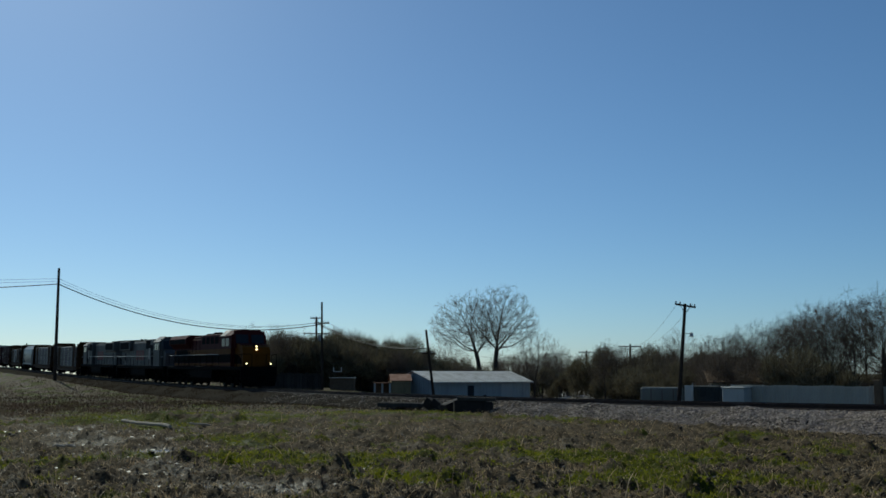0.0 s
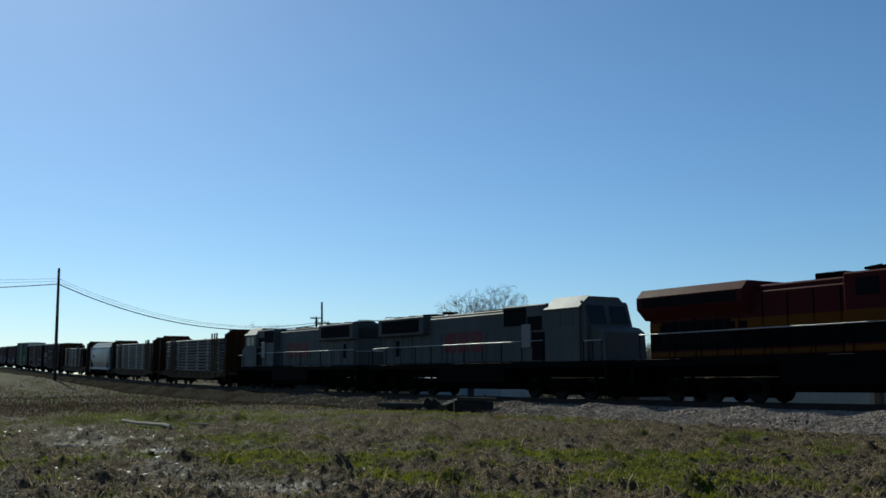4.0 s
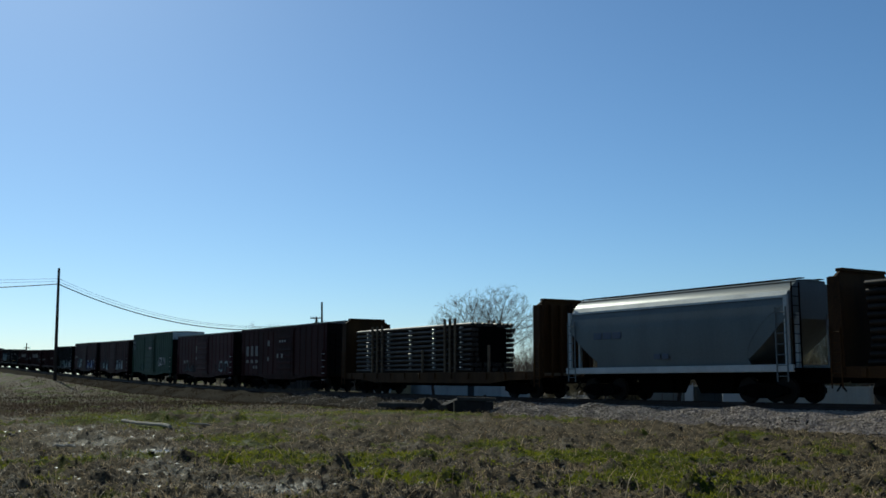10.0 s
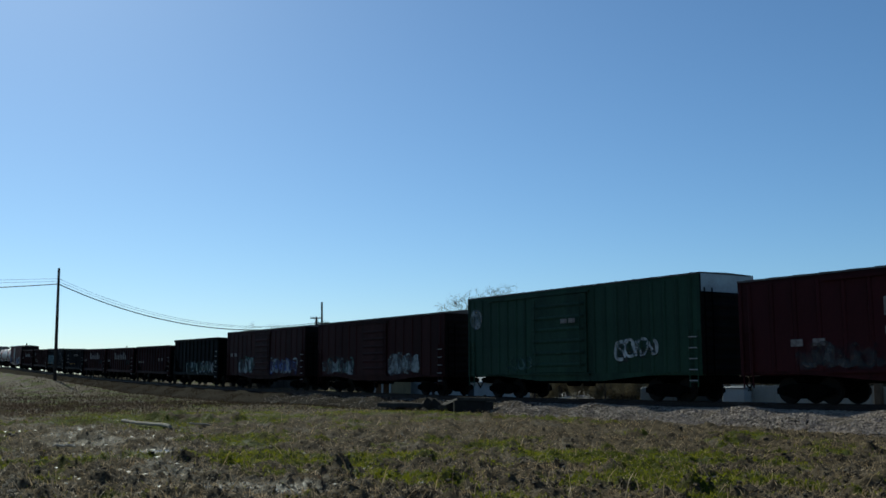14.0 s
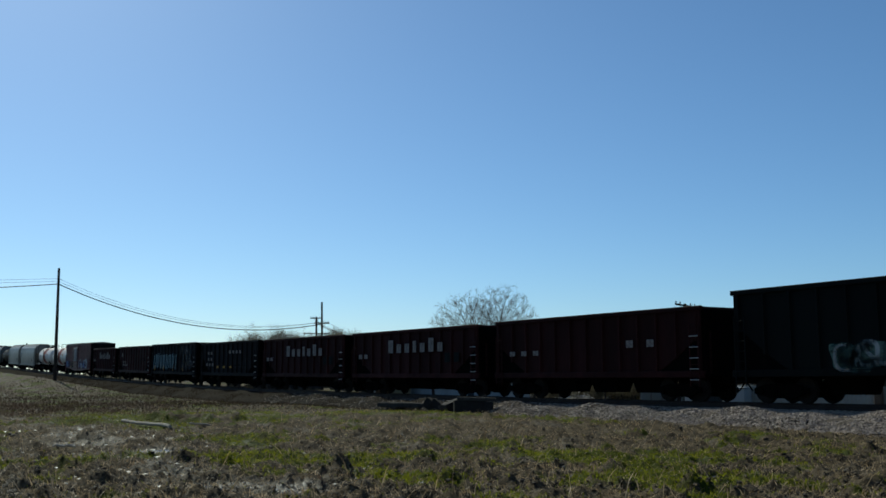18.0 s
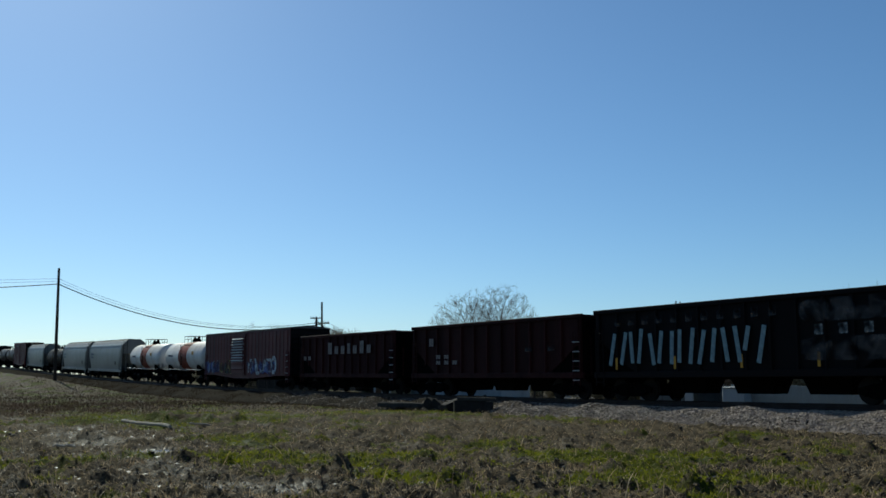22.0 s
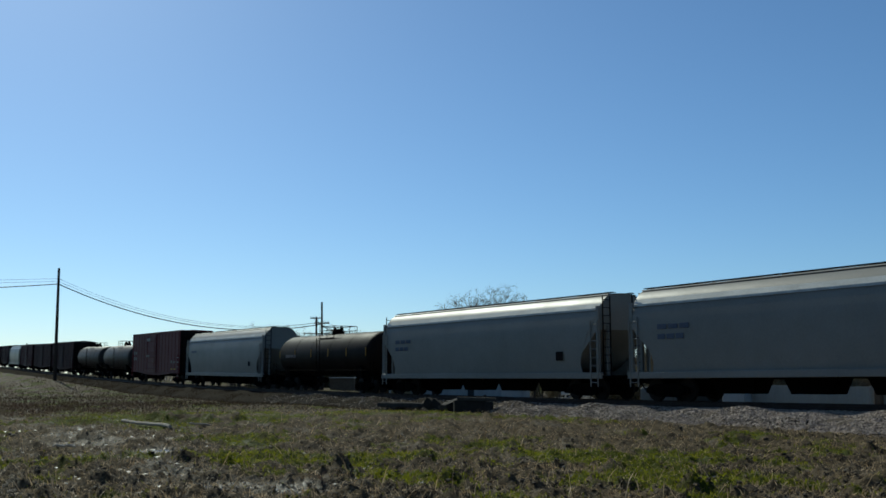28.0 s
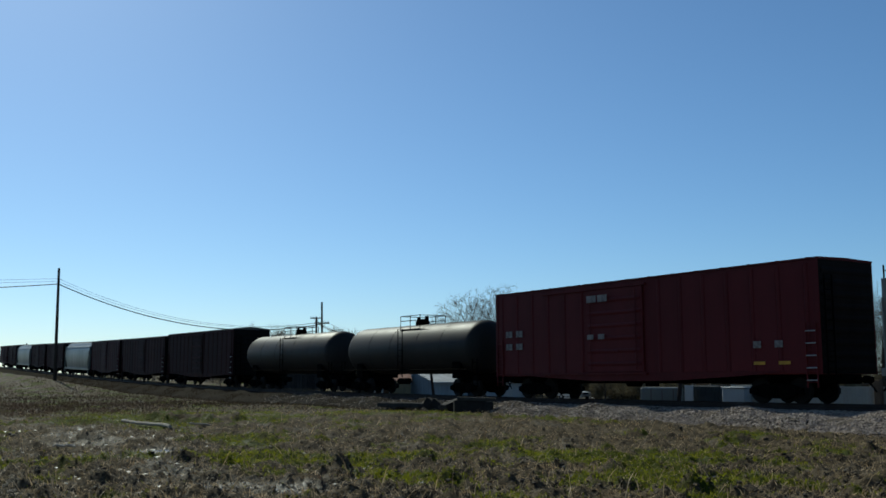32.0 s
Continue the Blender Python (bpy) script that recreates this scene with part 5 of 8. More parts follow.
def worn_letters(car, x0, z):
    """Seven worn blocks, two of them taller, in place of the lettering."""
    x = x0
    for w, k in ((0.55, 0.92), (0.5, 0.62), (0.5, 0.62), (0.36, 0.8), (0.5, 0.62), (0.52, 0.95), (0.5, 0.62)):
        part("letter_bar", Shape().box(0, w, -HALF - 0.022, -HALF - 0.012, 0, 0.8 * k, 0.004), SIGN_WHITE, car, m=pose(x, 0, z))
        x += w + 0.41


def consist():
    lead_locomotive()
    grey_locomotive(193.9, 215.5, False)
    grey_locomotive(171.0, 192.6, True)
    flatcar("ochre bulkhead flatcar loaded with dark steel pipes", 148.4, 168.9, 4.60, (-8.6, 9.0), 11, 0.125, [(-6.6, 0.25), (-6.0, 0.2), (-5.3, 0.35), (-7.5, -1.5), (6.0, 0.45), (6.7, 0.45), (7.3, 0.45)], (-7.2, -4.1, -1.3, 2.0, 4.9, 7.9))
    flatcar("ochre bulkhead flatcar loaded with dark steel pipes", 126.2, 146.0, 4.50, (-8.6, 9.0), 11, 0.125, [(-6.4, 0.1), (-5.7, 0.25), (6.0, 0.3), (6.7, 0.35), (7.3, 0.35), (8.3, -1.4)], (-7.4, -4.4, -1.5, 2.0, 4.8, 7.9))
    c = hopper("pale grey covered hopper with a bright side sill", 112.4, 124.6, 4.40, HOP_LIGHT, bays=2, sill=1.3, cut=2.6, inset=1.9, sill_mat=SILL_AND_GLARE)
    small_sign(c, -4.2, 2.6, 3, 0.5, 0.28, SIGN_BLUE)
    small_sign(c, -0.6, 1.7, 2, 0.35, 0.2, SIGN_BLUE)
    flatcar("ochre bulkhead flatcar half loaded with steel pipes", 90.4, 110.6, 4.58, (-8.6, 4.1), 10, 0.125, [(-6.4, 0.2), (-5.8, 0.2), (-5.2, 0.2), (-0.6, -1.3), (1.7, 0.3), (2.2, 0.3), (2.7, 0.3), (5.8, -1.2)], (-6.9, -4.4, -1.9, 0.6, 3.3))
    c = boxcar("dark oxide brown boxcar with faded white lettering", 72.2, 87.9, 4.55, BOX_BROWN, 16, (-0.6, 2.4))
    bars(c, -6.75, 2.5, [0.5, 0.5, 0.5], 0.74, SIGN_WHITE, gap=0.45)
    small_sign(c, -6.75, 1.98, 3, 0.5, 0.22, SIGN_WHITE, gap=0.45)
    small_sign(c, -5.3, 1.55, 2, 0.3, 0.22, SIGN_WHITE, gap=0.25)
    small_sign(c, -2.4, 3.2, 1, 0.4, 0.4, SIGN_WHITE)
    small_sign(c, -2.4, 2.1, 1, 0.3, 0.3, SIGN_WHITE)
    small_sign(c, -0.3, 2.3, 2, 0.3, 0.3, SIGN_WHITE, -HALF - 0.13, 0.5)
    small_sign(c, 0.1, 3.4, 3, 0.3, 0.16, SIGN_WHITE, -HALF - 0.13, 0.15)
    c = boxcar("faded red boxcar with spray-painted lower panels", 54.4, 70.1, 4.48, BOX_RED, 16, (-1.5, 1.5))
    spray(c, -5.2, -1.0, 1.2, 2.2, [SPRAY_DULL, SPRAY_DULL], 5, wide=0.14)
    small_sign(c, -1.95, 2.9, 1, 0.2, 0.6, SIGN_WHITE)
    small_sign(c, -1.95, 2.3, 1, 0.25, 0.25, SIGN_WHITE)
    small_sign(c, -5.6, 2.0, 2, 0.5, 0.25, SIGN_WHITE, gap=0.4)
    spray(c, 3.9, 6.9, 1.2, 2.2, [SPRAY_PALE, SPRAY_DULL], 8, wide=0.13)
    c = boxcar("tall green boxcar with a white round emblem and grey end panel", 36.7, 52.5, 5.02, BOX_GREEN, 22, (-2.6, 1.3), True, None, 1.05, GALV_AND_GLINT, True)
    part("emblem", Shape().tube((-7.15, -HALF - 0.008, 3.9), (-7.15, -HALF - 0.02, 3.9), 0.52, n=24), SPRAY_PALE, c, "faded white round emblem")
    spray(c, 3.1, 5.6, 1.7, 2.6, [SPRAY_WHITE, SPRAY_DULL], 21, wide=0.13)
    spray(c, -4.6, -2.7, 1.3, 2.0, [SPRAY_GREEN], 22)
    small_sign(c, -0.3, 3.4, 2, 0.45, 0.2, SIGN_WHITE, -HALF - 0.15)
    c = boxcar("brown boxcar with white and green graffiti along its foot", 18.7, 34.4, 4.48, BOX_BROWN, 16, (-1.5, 1.5))
    spray(c, -7.0, -2.6, 1.2, 2.3, [SPRAY_GREEN, SPRAY_PALE], 31)
    spray(c, 1.8, 5.2, 1.15, 2.4, [SPRAY_PALE, SPRAY_PALE], 33, wide=0.16)
    c = boxcar("brown boxcar with large pale graffiti along its foot", 0.8, 16.5, 4.46, BOX_BROWN, 16, (-1.5, 1.5))
    spray(c, -5.0, -0.2, 1.2, 2.6, [SPRAY_GREEN, SPRAY_PALE], 41, wide=0.14)
    spray(c, 1.6, 6.6, 1.2, 2.4, [SPRAY_PALE, SPRAY_BLUE], 43, wide=0.12)
    small_sign(c, -6.9, 2.5, 2, 0.5, 0.25, SIGN_WHITE, gap=0.4)
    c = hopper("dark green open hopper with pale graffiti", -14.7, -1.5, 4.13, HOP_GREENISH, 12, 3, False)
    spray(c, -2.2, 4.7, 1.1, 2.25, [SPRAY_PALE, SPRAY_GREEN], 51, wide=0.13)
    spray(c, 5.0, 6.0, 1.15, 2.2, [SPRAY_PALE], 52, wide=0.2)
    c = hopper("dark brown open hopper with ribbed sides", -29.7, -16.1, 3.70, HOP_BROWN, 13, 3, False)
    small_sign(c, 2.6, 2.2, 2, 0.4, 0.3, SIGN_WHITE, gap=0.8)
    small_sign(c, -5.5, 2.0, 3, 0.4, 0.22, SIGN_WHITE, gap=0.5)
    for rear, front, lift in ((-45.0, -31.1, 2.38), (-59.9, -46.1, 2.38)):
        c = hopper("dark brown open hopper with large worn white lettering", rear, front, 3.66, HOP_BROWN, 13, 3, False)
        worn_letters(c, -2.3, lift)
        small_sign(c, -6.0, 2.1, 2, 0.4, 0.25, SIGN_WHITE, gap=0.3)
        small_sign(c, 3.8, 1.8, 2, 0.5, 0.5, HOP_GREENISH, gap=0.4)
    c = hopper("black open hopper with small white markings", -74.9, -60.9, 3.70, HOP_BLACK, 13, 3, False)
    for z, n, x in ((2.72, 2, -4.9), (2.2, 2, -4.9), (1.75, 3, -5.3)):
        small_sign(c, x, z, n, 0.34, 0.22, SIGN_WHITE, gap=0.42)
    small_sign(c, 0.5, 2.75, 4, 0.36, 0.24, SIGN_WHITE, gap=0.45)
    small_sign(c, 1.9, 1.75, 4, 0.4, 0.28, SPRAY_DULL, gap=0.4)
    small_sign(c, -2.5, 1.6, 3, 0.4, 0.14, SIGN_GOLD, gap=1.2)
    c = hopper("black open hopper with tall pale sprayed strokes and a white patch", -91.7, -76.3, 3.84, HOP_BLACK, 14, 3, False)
    rnd = random.Random(18)
    for i in range(15):
        dx, tilt = 0.55 * i + rnd.uniform(-0.08, 0.08), rnd.choice((-16, -9, -4, 3, 8, 13))
        hi = rnd.uniform(1.25, 1.5) * (0.7 if i == 13 else 1)
        st = Shape().box(-0.10, 0.10, -HALF - 0.026 - 0.001 * (i % 3), -HALF - 0.014, 0, hi, 0.004)
        part("sprayed_stroke", st, SPRAY_SKY, c, m=pose(-6.4 + dx + hi / 2 * math.sin(radians(-tilt)), 0, 1.45 + rnd.uniform(0, 0.12) + (0.45 if i == 13 else 0), 0, tilt, 0))
    bars(c, -6.3, 3.12, [0.34] * 11, 0.36, SPRAY_DULL, gap=0.46)
    for z0, z1 in ((2.82, 3.6), (1.5, 2.3)):
        ring = [(4.95 + 1.95 * math.copysign(abs(math.cos(a_)) ** 0.35, math.cos(a_)) * (1 + 0.02 * math.sin(5 * a_)), (z0 + z1) / 2 + (z1 - z0) / 2 * math.copysign(abs(math.sin(a_)) ** 0.4, math.sin(a_))) for a_ in np.arange(28) * math.pi / 14]
        part("sprayed_patch", Shape().prism(ring, "y", -HALF - 0.016, -HALF - 0.010), SPRAY_DULL, c, "large faded buff patch")
    small_sign(c, 3.6, 2.38, 3, 0.34, 0.36, SPRAY_PALE, -HALF - 0.018, 0.62)
    small_sign(c, -6.3, 1.3, 4, 0.12, 0.5, SIGN_GOLD, gap=3.2)
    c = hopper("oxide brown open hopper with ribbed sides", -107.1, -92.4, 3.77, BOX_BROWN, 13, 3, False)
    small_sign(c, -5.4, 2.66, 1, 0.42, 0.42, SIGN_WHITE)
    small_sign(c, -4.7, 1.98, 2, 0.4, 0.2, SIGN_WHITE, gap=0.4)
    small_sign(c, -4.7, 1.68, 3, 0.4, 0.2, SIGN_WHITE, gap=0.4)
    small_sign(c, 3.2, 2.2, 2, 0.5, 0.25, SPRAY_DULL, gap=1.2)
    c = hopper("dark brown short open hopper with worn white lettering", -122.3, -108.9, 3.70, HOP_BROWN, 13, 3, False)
    worn_letters(c, -2.2, 2.45)
    small_sign(c, -6.0, 2.1, 2, 0.4, 0.25, SIGN_WHITE, gap=0.3)
    c = boxcar("dark red boxcar with blue and white graffiti and painted glints on its door ribs", -142.9, -124.1, 4.45, BOX_MAROON, 26, (-2.7, 0.4))
    spray(c, -9.1, -5.6, 1.1, 2.3, [SPRAY_PALE, SPRAY_BLUE, SPRAY_BLUE], 61, wide=0.09)
    spray(c, -5.4, -2.2, 1.1, 2.3, [SPRAY_YELLOW, SPRAY_DULL], 62, wide=0.16)
    spray(c, 1.2, 6.9, 1.1, 2.4, [SPRAY_WHITE, SPRAY_BLUE], 63, wide=0.20)
    # sun glints on the door ribs, built as pale strips
    for i in range(9):
        z = 2.15 + i * 0.21
        part("bright_door_strip", Shape().prism(((-HALF - 0.03, z + 0.085), (-HALF - 0.13, z + 0.03), (-HALF - 0.14, z), (-HALF - 0.03, z - 0.02)), "x", -2.5 + 0.1 * (i % 3), 0.2 - 0.12 * (i % 2)), SILL_AND_GLARE, c, "pale strip painting a sun glint on a door rib")
    for a, b in ((-157.4, -143.9), (-172.4, -158.6)):
        c = tank_car("white tank wagon with a broad dull red band", a, b, 1.36, 2.62, TANK_WHITE, TANK_BAND)
        small_sign(c, -4.8, 2.6, 5, 0.25, 0.2, SIGN_BLUE, -1.38)
        small_sign(c, 3.0, 2.75, 1, 0.6, 0.3, SIGN_GOLD, -1.385)
    for a, b in ((-194.7, -175.1), (-215.6, -196.3)):
        c = hopper("long grey covered hopper with a bright top rail", a, b, 4.62, HOP_GREY, bays=4, cut=2.7, sill=1.1)
        small_sign(c, -8.0, 2.9, 3, 0.5, 0.2, SIGN_BLUE)
        small_sign(c, -8.0, 2.5, 3, 0.4, 0.2, SIGN_BLUE)
        small_sign(c, 6.6, 1.75, 1, 0.5, 0.4, HOP_BLACK)
    c = tank_car("dull brown-black tank wagon with yellow stripes", -232.3, -217.0, 1.38, 2.46, TANK_BROWN, None, 6)
    small_sign(c, -5.6, 2.3, 4, 0.35, 0.2, SIGN_WHITE, -1.395)
    c = hopper("long pale grey covered hopper with markings", -253.7, -234.3, 4.62, HOP_GREY, bays=4, cut=2.7, sill=1.1)
    small_sign(c, -8.0, 2.9, 3, 0.4, 0.18, SIGN_BLUE)
    small_sign(c, 6.6, 1.75, 1, 0.45, 0.35, HOP_BLACK)
    c = boxcar("tall bright red boxcar with small white markings", -274.6, -255.9, 5.06, BOX_FRESH, 16, (-2.6, 0.9), True, BOX_FRESH, 1.05, None, True)
    small_sign(c, -2.4, 4.2, 2, 0.6, 0.3, SIGN_WHITE, -HALF - 0.15)
    small_sign(c, -2.4, 2.6, 2, 0.4, 0.22, SIGN_WHITE, -HALF - 0.15, 0.3)
    small_sign(c, -8.5, 2.9, 2, 0.5, 0.3, SIGN_WHITE, gap=0.3)
    small_sign(c, -8.5, 2.3, 2, 0.5, 0.3, SIGN_WHITE, gap=0.3)
    small_sign(c, 6.5, 2.0, 2, 0.35, 0.25, SIGN_WHITE, gap=0.6)
    small_sign(c, 6.5, 1.4, 2, 0.5, 0.12, SIGN_GOLD, gap=0.6)
    tank_car("dark grey tank wagon with a railed manway", -291.7, -276.6, 1.42, 2.6, TANK_BLACK)
    tank_car("dark grey tank wagon with a pale emblem", -309.5, -293.4, 1.42, 2.6, TANK_BLACK)
    boxcar("dark brown boxcar with ribbed steel sides", -330.5, -311.5, 4.75, BOX_BROWN, 16)
    boxcar("dark brown boxcar with ribbed steel sides", -350.5, -331.8, 4.62, BOX_BROWN, 16)
    boxcar("faded red boxcar with ribbed steel sides", -368.5, -352.0, 4.62, BOX_RED, 16)
    hopper("pale grey covered hopper far back in the train", -389.0, -370.0, 4.6, HOP_LIGHT, bays=3, cut=2.7, sill=1.1)
    boxcar("dark brown boxcar with ribbed steel sides", -406.6, -390.8, 4.62, BOX_BROWN, 14)
    boxcar("dark brown boxcar with ribbed steel sides", -424.2, -408.4, 4.62, BOX_BROWN, 14)
    hopper("pale grey covered hopper far back in the train", -444.5, -426.0, 4.6, HOP_LIGHT, bays=3, cut=2.7, sill=1.1)
    boxcar("dark brown boxcar with ribbed steel sides", -462.2, -446.4, 4.62, BOX_BROWN, 14)
    boxcar("faded red boxcar with ribbed steel sides", -479.8, -464.0, 4.62, BOX_RED, 14)


consist()


# ---- beyond the track: sheds, fences, poles, lane ----
def base_z(x, y):
    return float(land(x, y)[0])


def frame_pose(x, y, dx, dy, z):
    """A pose whose x axis runs along (dx, dy)."""
    return pose(x, y, z, 0, 0, math.degrees(math.atan2(dy, dx)))


def long_shed():
    # front corner, running along the long wall
    ax, ay, bx, by = -1.15, 126.0, 11.45, 135.0
    L, Wd = math.hypot(bx - ax, by - ay), 8.6
    g = -1.62
    t = thing("storage_shed", "long pale blue-grey metal shed with a bright roof", "shed", frame_pose(ax, ay, bx - ax, by - ay, g))
    eave, ridge = 2.60, 3.85
    wall = Shape().prism(((0, 0), (0, eave), (Wd / 2, ridge - 0.06), (Wd, eave), (Wd, 0)), "x", 0, L)
    part("wall", wall, SHED_WALL, t, "pale blue-grey siding")
    for x in np.arange(0.25, L, 0.5):
        part("siding_rib", Shape().box(x - 0.025, x + 0.025, -0.03, 0.0, 0.05, eave - 0.03), SHED_WALL, t)
    for y in np.arange(0.4, Wd, 0.5):
        zt = eave + (ridge - eave) * (1 - abs(y - Wd / 2) / (Wd / 2)) - 0.15
        part("siding_rib", Shape().box(-0.03, 0.0, y - 0.025, y + 0.025, 0.05, zt), SHED_WALL, t)
    for s in (0, 1):
        y0, y1 = (-0.35, Wd / 2) if s == 0 else (Wd + 0.35, Wd / 2)
        z0 = eave - 0.35 * (ridge - eave) / (Wd / 2)
        rf = Shape().put([(-0.3, y0, z0), (L + 0.3, y0, z0), (L + 0.3, y1, ridge), (-0.3, y1, ridge), (-0.3, y0, z0 + 0.07), (L + 0.3, y0, z0 + 0.07), (L + 0.3, y1, ridge + 0.07), (-0.3, y1, ridge + 0.07)],
                         [(0, 1, 2, 3), (4, 7, 6, 5), (0, 4, 5, 1), (1, 5, 6, 2), (2, 6, 7, 3), (3, 7, 4, 0)])
        r = part("roof", rf, SHED_ROOF, t, "bright metal roof sheeting")
        if s == 0:
            for x in np.arange(0.0, L + 0.1, 0.6):
                part("roof_seam", Shape().put([(x - 0.03, y0, z0 + 0.07), (x + 0.03, y0, z0 + 0.07), (x + 0.03, y1, ridge + 0.07), (x - 0.03, y1, ridge + 0.07), (x, y0, z0 + 0.12), (x, y1, ridge + 0.12)],
                                              [(0, 4, 5, 3), (1, 2, 5, 4), (0, 1, 4), (3, 5, 2)]), SHED_ROOF, r)
    part("door", Shape().box(5.2, 6.2, -0.06, -0.02, 0.0, 2.1, 0.01), CONTAINER, t, "dark personnel door")
    part("roller_door", Shape().box(10.6, 12.4, -0.06, -0.02, 0.0, 2.3, 0.01), WHITE_PAINT, t)
    part("downpipe", Shape().tube((0.05, -0.1, 0), (0.05, -0.1, 2.5), 0.05, n=6), SHED_WALL, t)
    part("gutter", Shape().box(-0.3, L + 0.3, -0.46, -0.36, eave - 0.2, eave - 0.08), GALV_AND_GLINT, t)


def small_shed():
    g = base_z(-5.4, 128)
    t = thing("garden_shed", "small tan shed with a rusted tin roof", "shed", pose(-6.4, 127.5, g, 0, 0, 8))
    h = 1.15 - g
    part("wall", Shape().prism(((0, 0), (0, h), (1.6, h + 0.7), (3.2, h), (3.2, 0)), "x", 0, 2.4), TAN_WALL, t)
    for y0, y1 in ((-0.2, 1.6), (3.4, 1.6)):
        part("roof", Shape().put([(-0.15, y0, h - 0.08), (2.55, y0, h - 0.08), (2.55, y1, h + 0.72), (-0.15, y1, h + 0.72), (-0.15, y0, h - 0.03), (2.55, y0, h - 0.03), (2.55, y1, h + 0.77), (-0.15, y1, h + 0.77)],
                                 [(0, 1, 2, 3), (4, 7, 6, 5), (0, 4, 5, 1), (1, 5, 6, 2), (2, 6, 7, 3), (3, 7, 4, 0)]), RUST_ROOF, t, "rusted tin roof")
    part("door", Shape().box(0.7, 1.5, -0.04, 0.0, 0.0, 1.7, 0.01), TAN_WALL, t)
    # lean-to with grey boards beside it
    t = thing("lean_to", "grey weathered lean-to with pale posts", "shed", pose(-8.6, 127.5, base_z(-8, 128)))
    for x in (0.0, 0.95, 1.9):
        part("post", Shape().box(x, x + 0.22, 0, 0.2, -0.1, 1.75), WHITE_PAINT, t)
    part("roof", Shape().box(-0.1, 2.2, -0.2, 2.2, 1.75, 1.86), RUST_ROOF, t)
    part("back_wall", Shape().box(-0.05, 2.15, 2.0, 2.08, -0.1, 1.75), TIMBER, t)


def board_fence():
    g = min(base_z(-21, 124), base_z(-15, 124))
    t = thing("board_fence", "dark weathered board fence", "fence", pose(-22.5, 124, g))
    for i in range(40):
        hgt = 2.0 + 0.10 * math.sin(i * 1.9) + 0.06 * math.sin(i * 5.1)
        part("board", Shape().box(i * 0.195, i * 0.195 + 0.175, 0, 0.03, -0.3, hgt - g * 0), DARK_BOARD, t)
    for z in (0.4, 1.6):
        part("rail", Shape().box(0, 7.9, 0.03, 0.09, z, z + 0.1), DARK_BOARD, t)
    t = thing("feed_bin", "grey weathered plywood bin", "bin", pose(-14.0, 127, base_z(-13.5, 127)))
    part("box", Shape().box(0, 3.0, 0, 1.8, -0.1, 1.45, 0.03), TIMBER, t)
    part("lid", Shape().box(-0.1, 3.1, -0.1, 1.9, 1.45, 1.53, 0.02), GALV_AND_GLINT, t)
    t = thing("white_bench", "small white metal bench seen over the fence", "bench", pose(-13.9, 129.6, base_z(-13.5, 130)))
    part("seat", Shape().box(0, 1.05, 0, 0.4, 2.25, 2.33, 0.02), WHITE_PAINT, t)
    part("leg", Shape().tube((0.5, 0.2, -0.2), (0.5, 0.2, 2.25), 0.04, n=6), WOOD_POLE, t)
    for x in (0.0, 0.98):
        part("side_rail", Shape().box(x, x + 0.07, 0, 0.4, 2.25, 2.85, 0.02), WHITE_PAINT, t)


DARK_BOARD = mat("dark_fence_boards", (0.045, 0.040, 0.036), 0.9, 0, (0.02, 0.018, 0.016), 2, 20, 0.6, 0.3, True, rand=0.3)


def metal_fence():
    """Corrugated sheets on posts, running off beyond the edge of the view."""
    pts = [(18.9, 67.5), (31.5, 47.5)]
    (ax, ay), (bx, by) = pts
    L = math.hypot(bx - ax, by - ay)
    g = -1.5
    t = thing("metal_fence", "pale blue-grey corrugated metal fence with steel posts", "fence", frame_pose(ax, ay, bx - ax, by - ay, g))
    n = int(L / 0.86)
    sheet = []
    for i in range(13):
        x = i * 0.86 / 12
        sheet.append((x, 0.018 * math.cos(i * math.pi / 1.5)))
    back = [(x, y + 0.012) for x, y in sheet[::-1]]
    me = Shape().prism(sheet + back, "z", 0.0, 2.72).mesh("sheet", FENCE_METAL)
    for i in range(n):
        part("sheet", me, None, t, m=pose(i * 0.86 + 0.01, 0, 0.02 * math.sin(i * 1.7)))
    for z in (0.5, 2.2):
        part("rail", Shape().box(0, n * 0.86, 0.04, 0.10, z, z + 0.08), GALV_AND_GLINT, t)
    for x in np.arange(0, n * 0.86, 2.58):
        part("post", Shape().tube((x, 0.13, 0), (x, 0.13, 2.75), 0.05, n=8), GALV_AND_GLINT, t)
    part("gate_post", Shape().box(10.85, 11.25, -0.35, -0.05, -0.1, 3.1, 0.02), TIMBER, t, "thick wooden gate post")


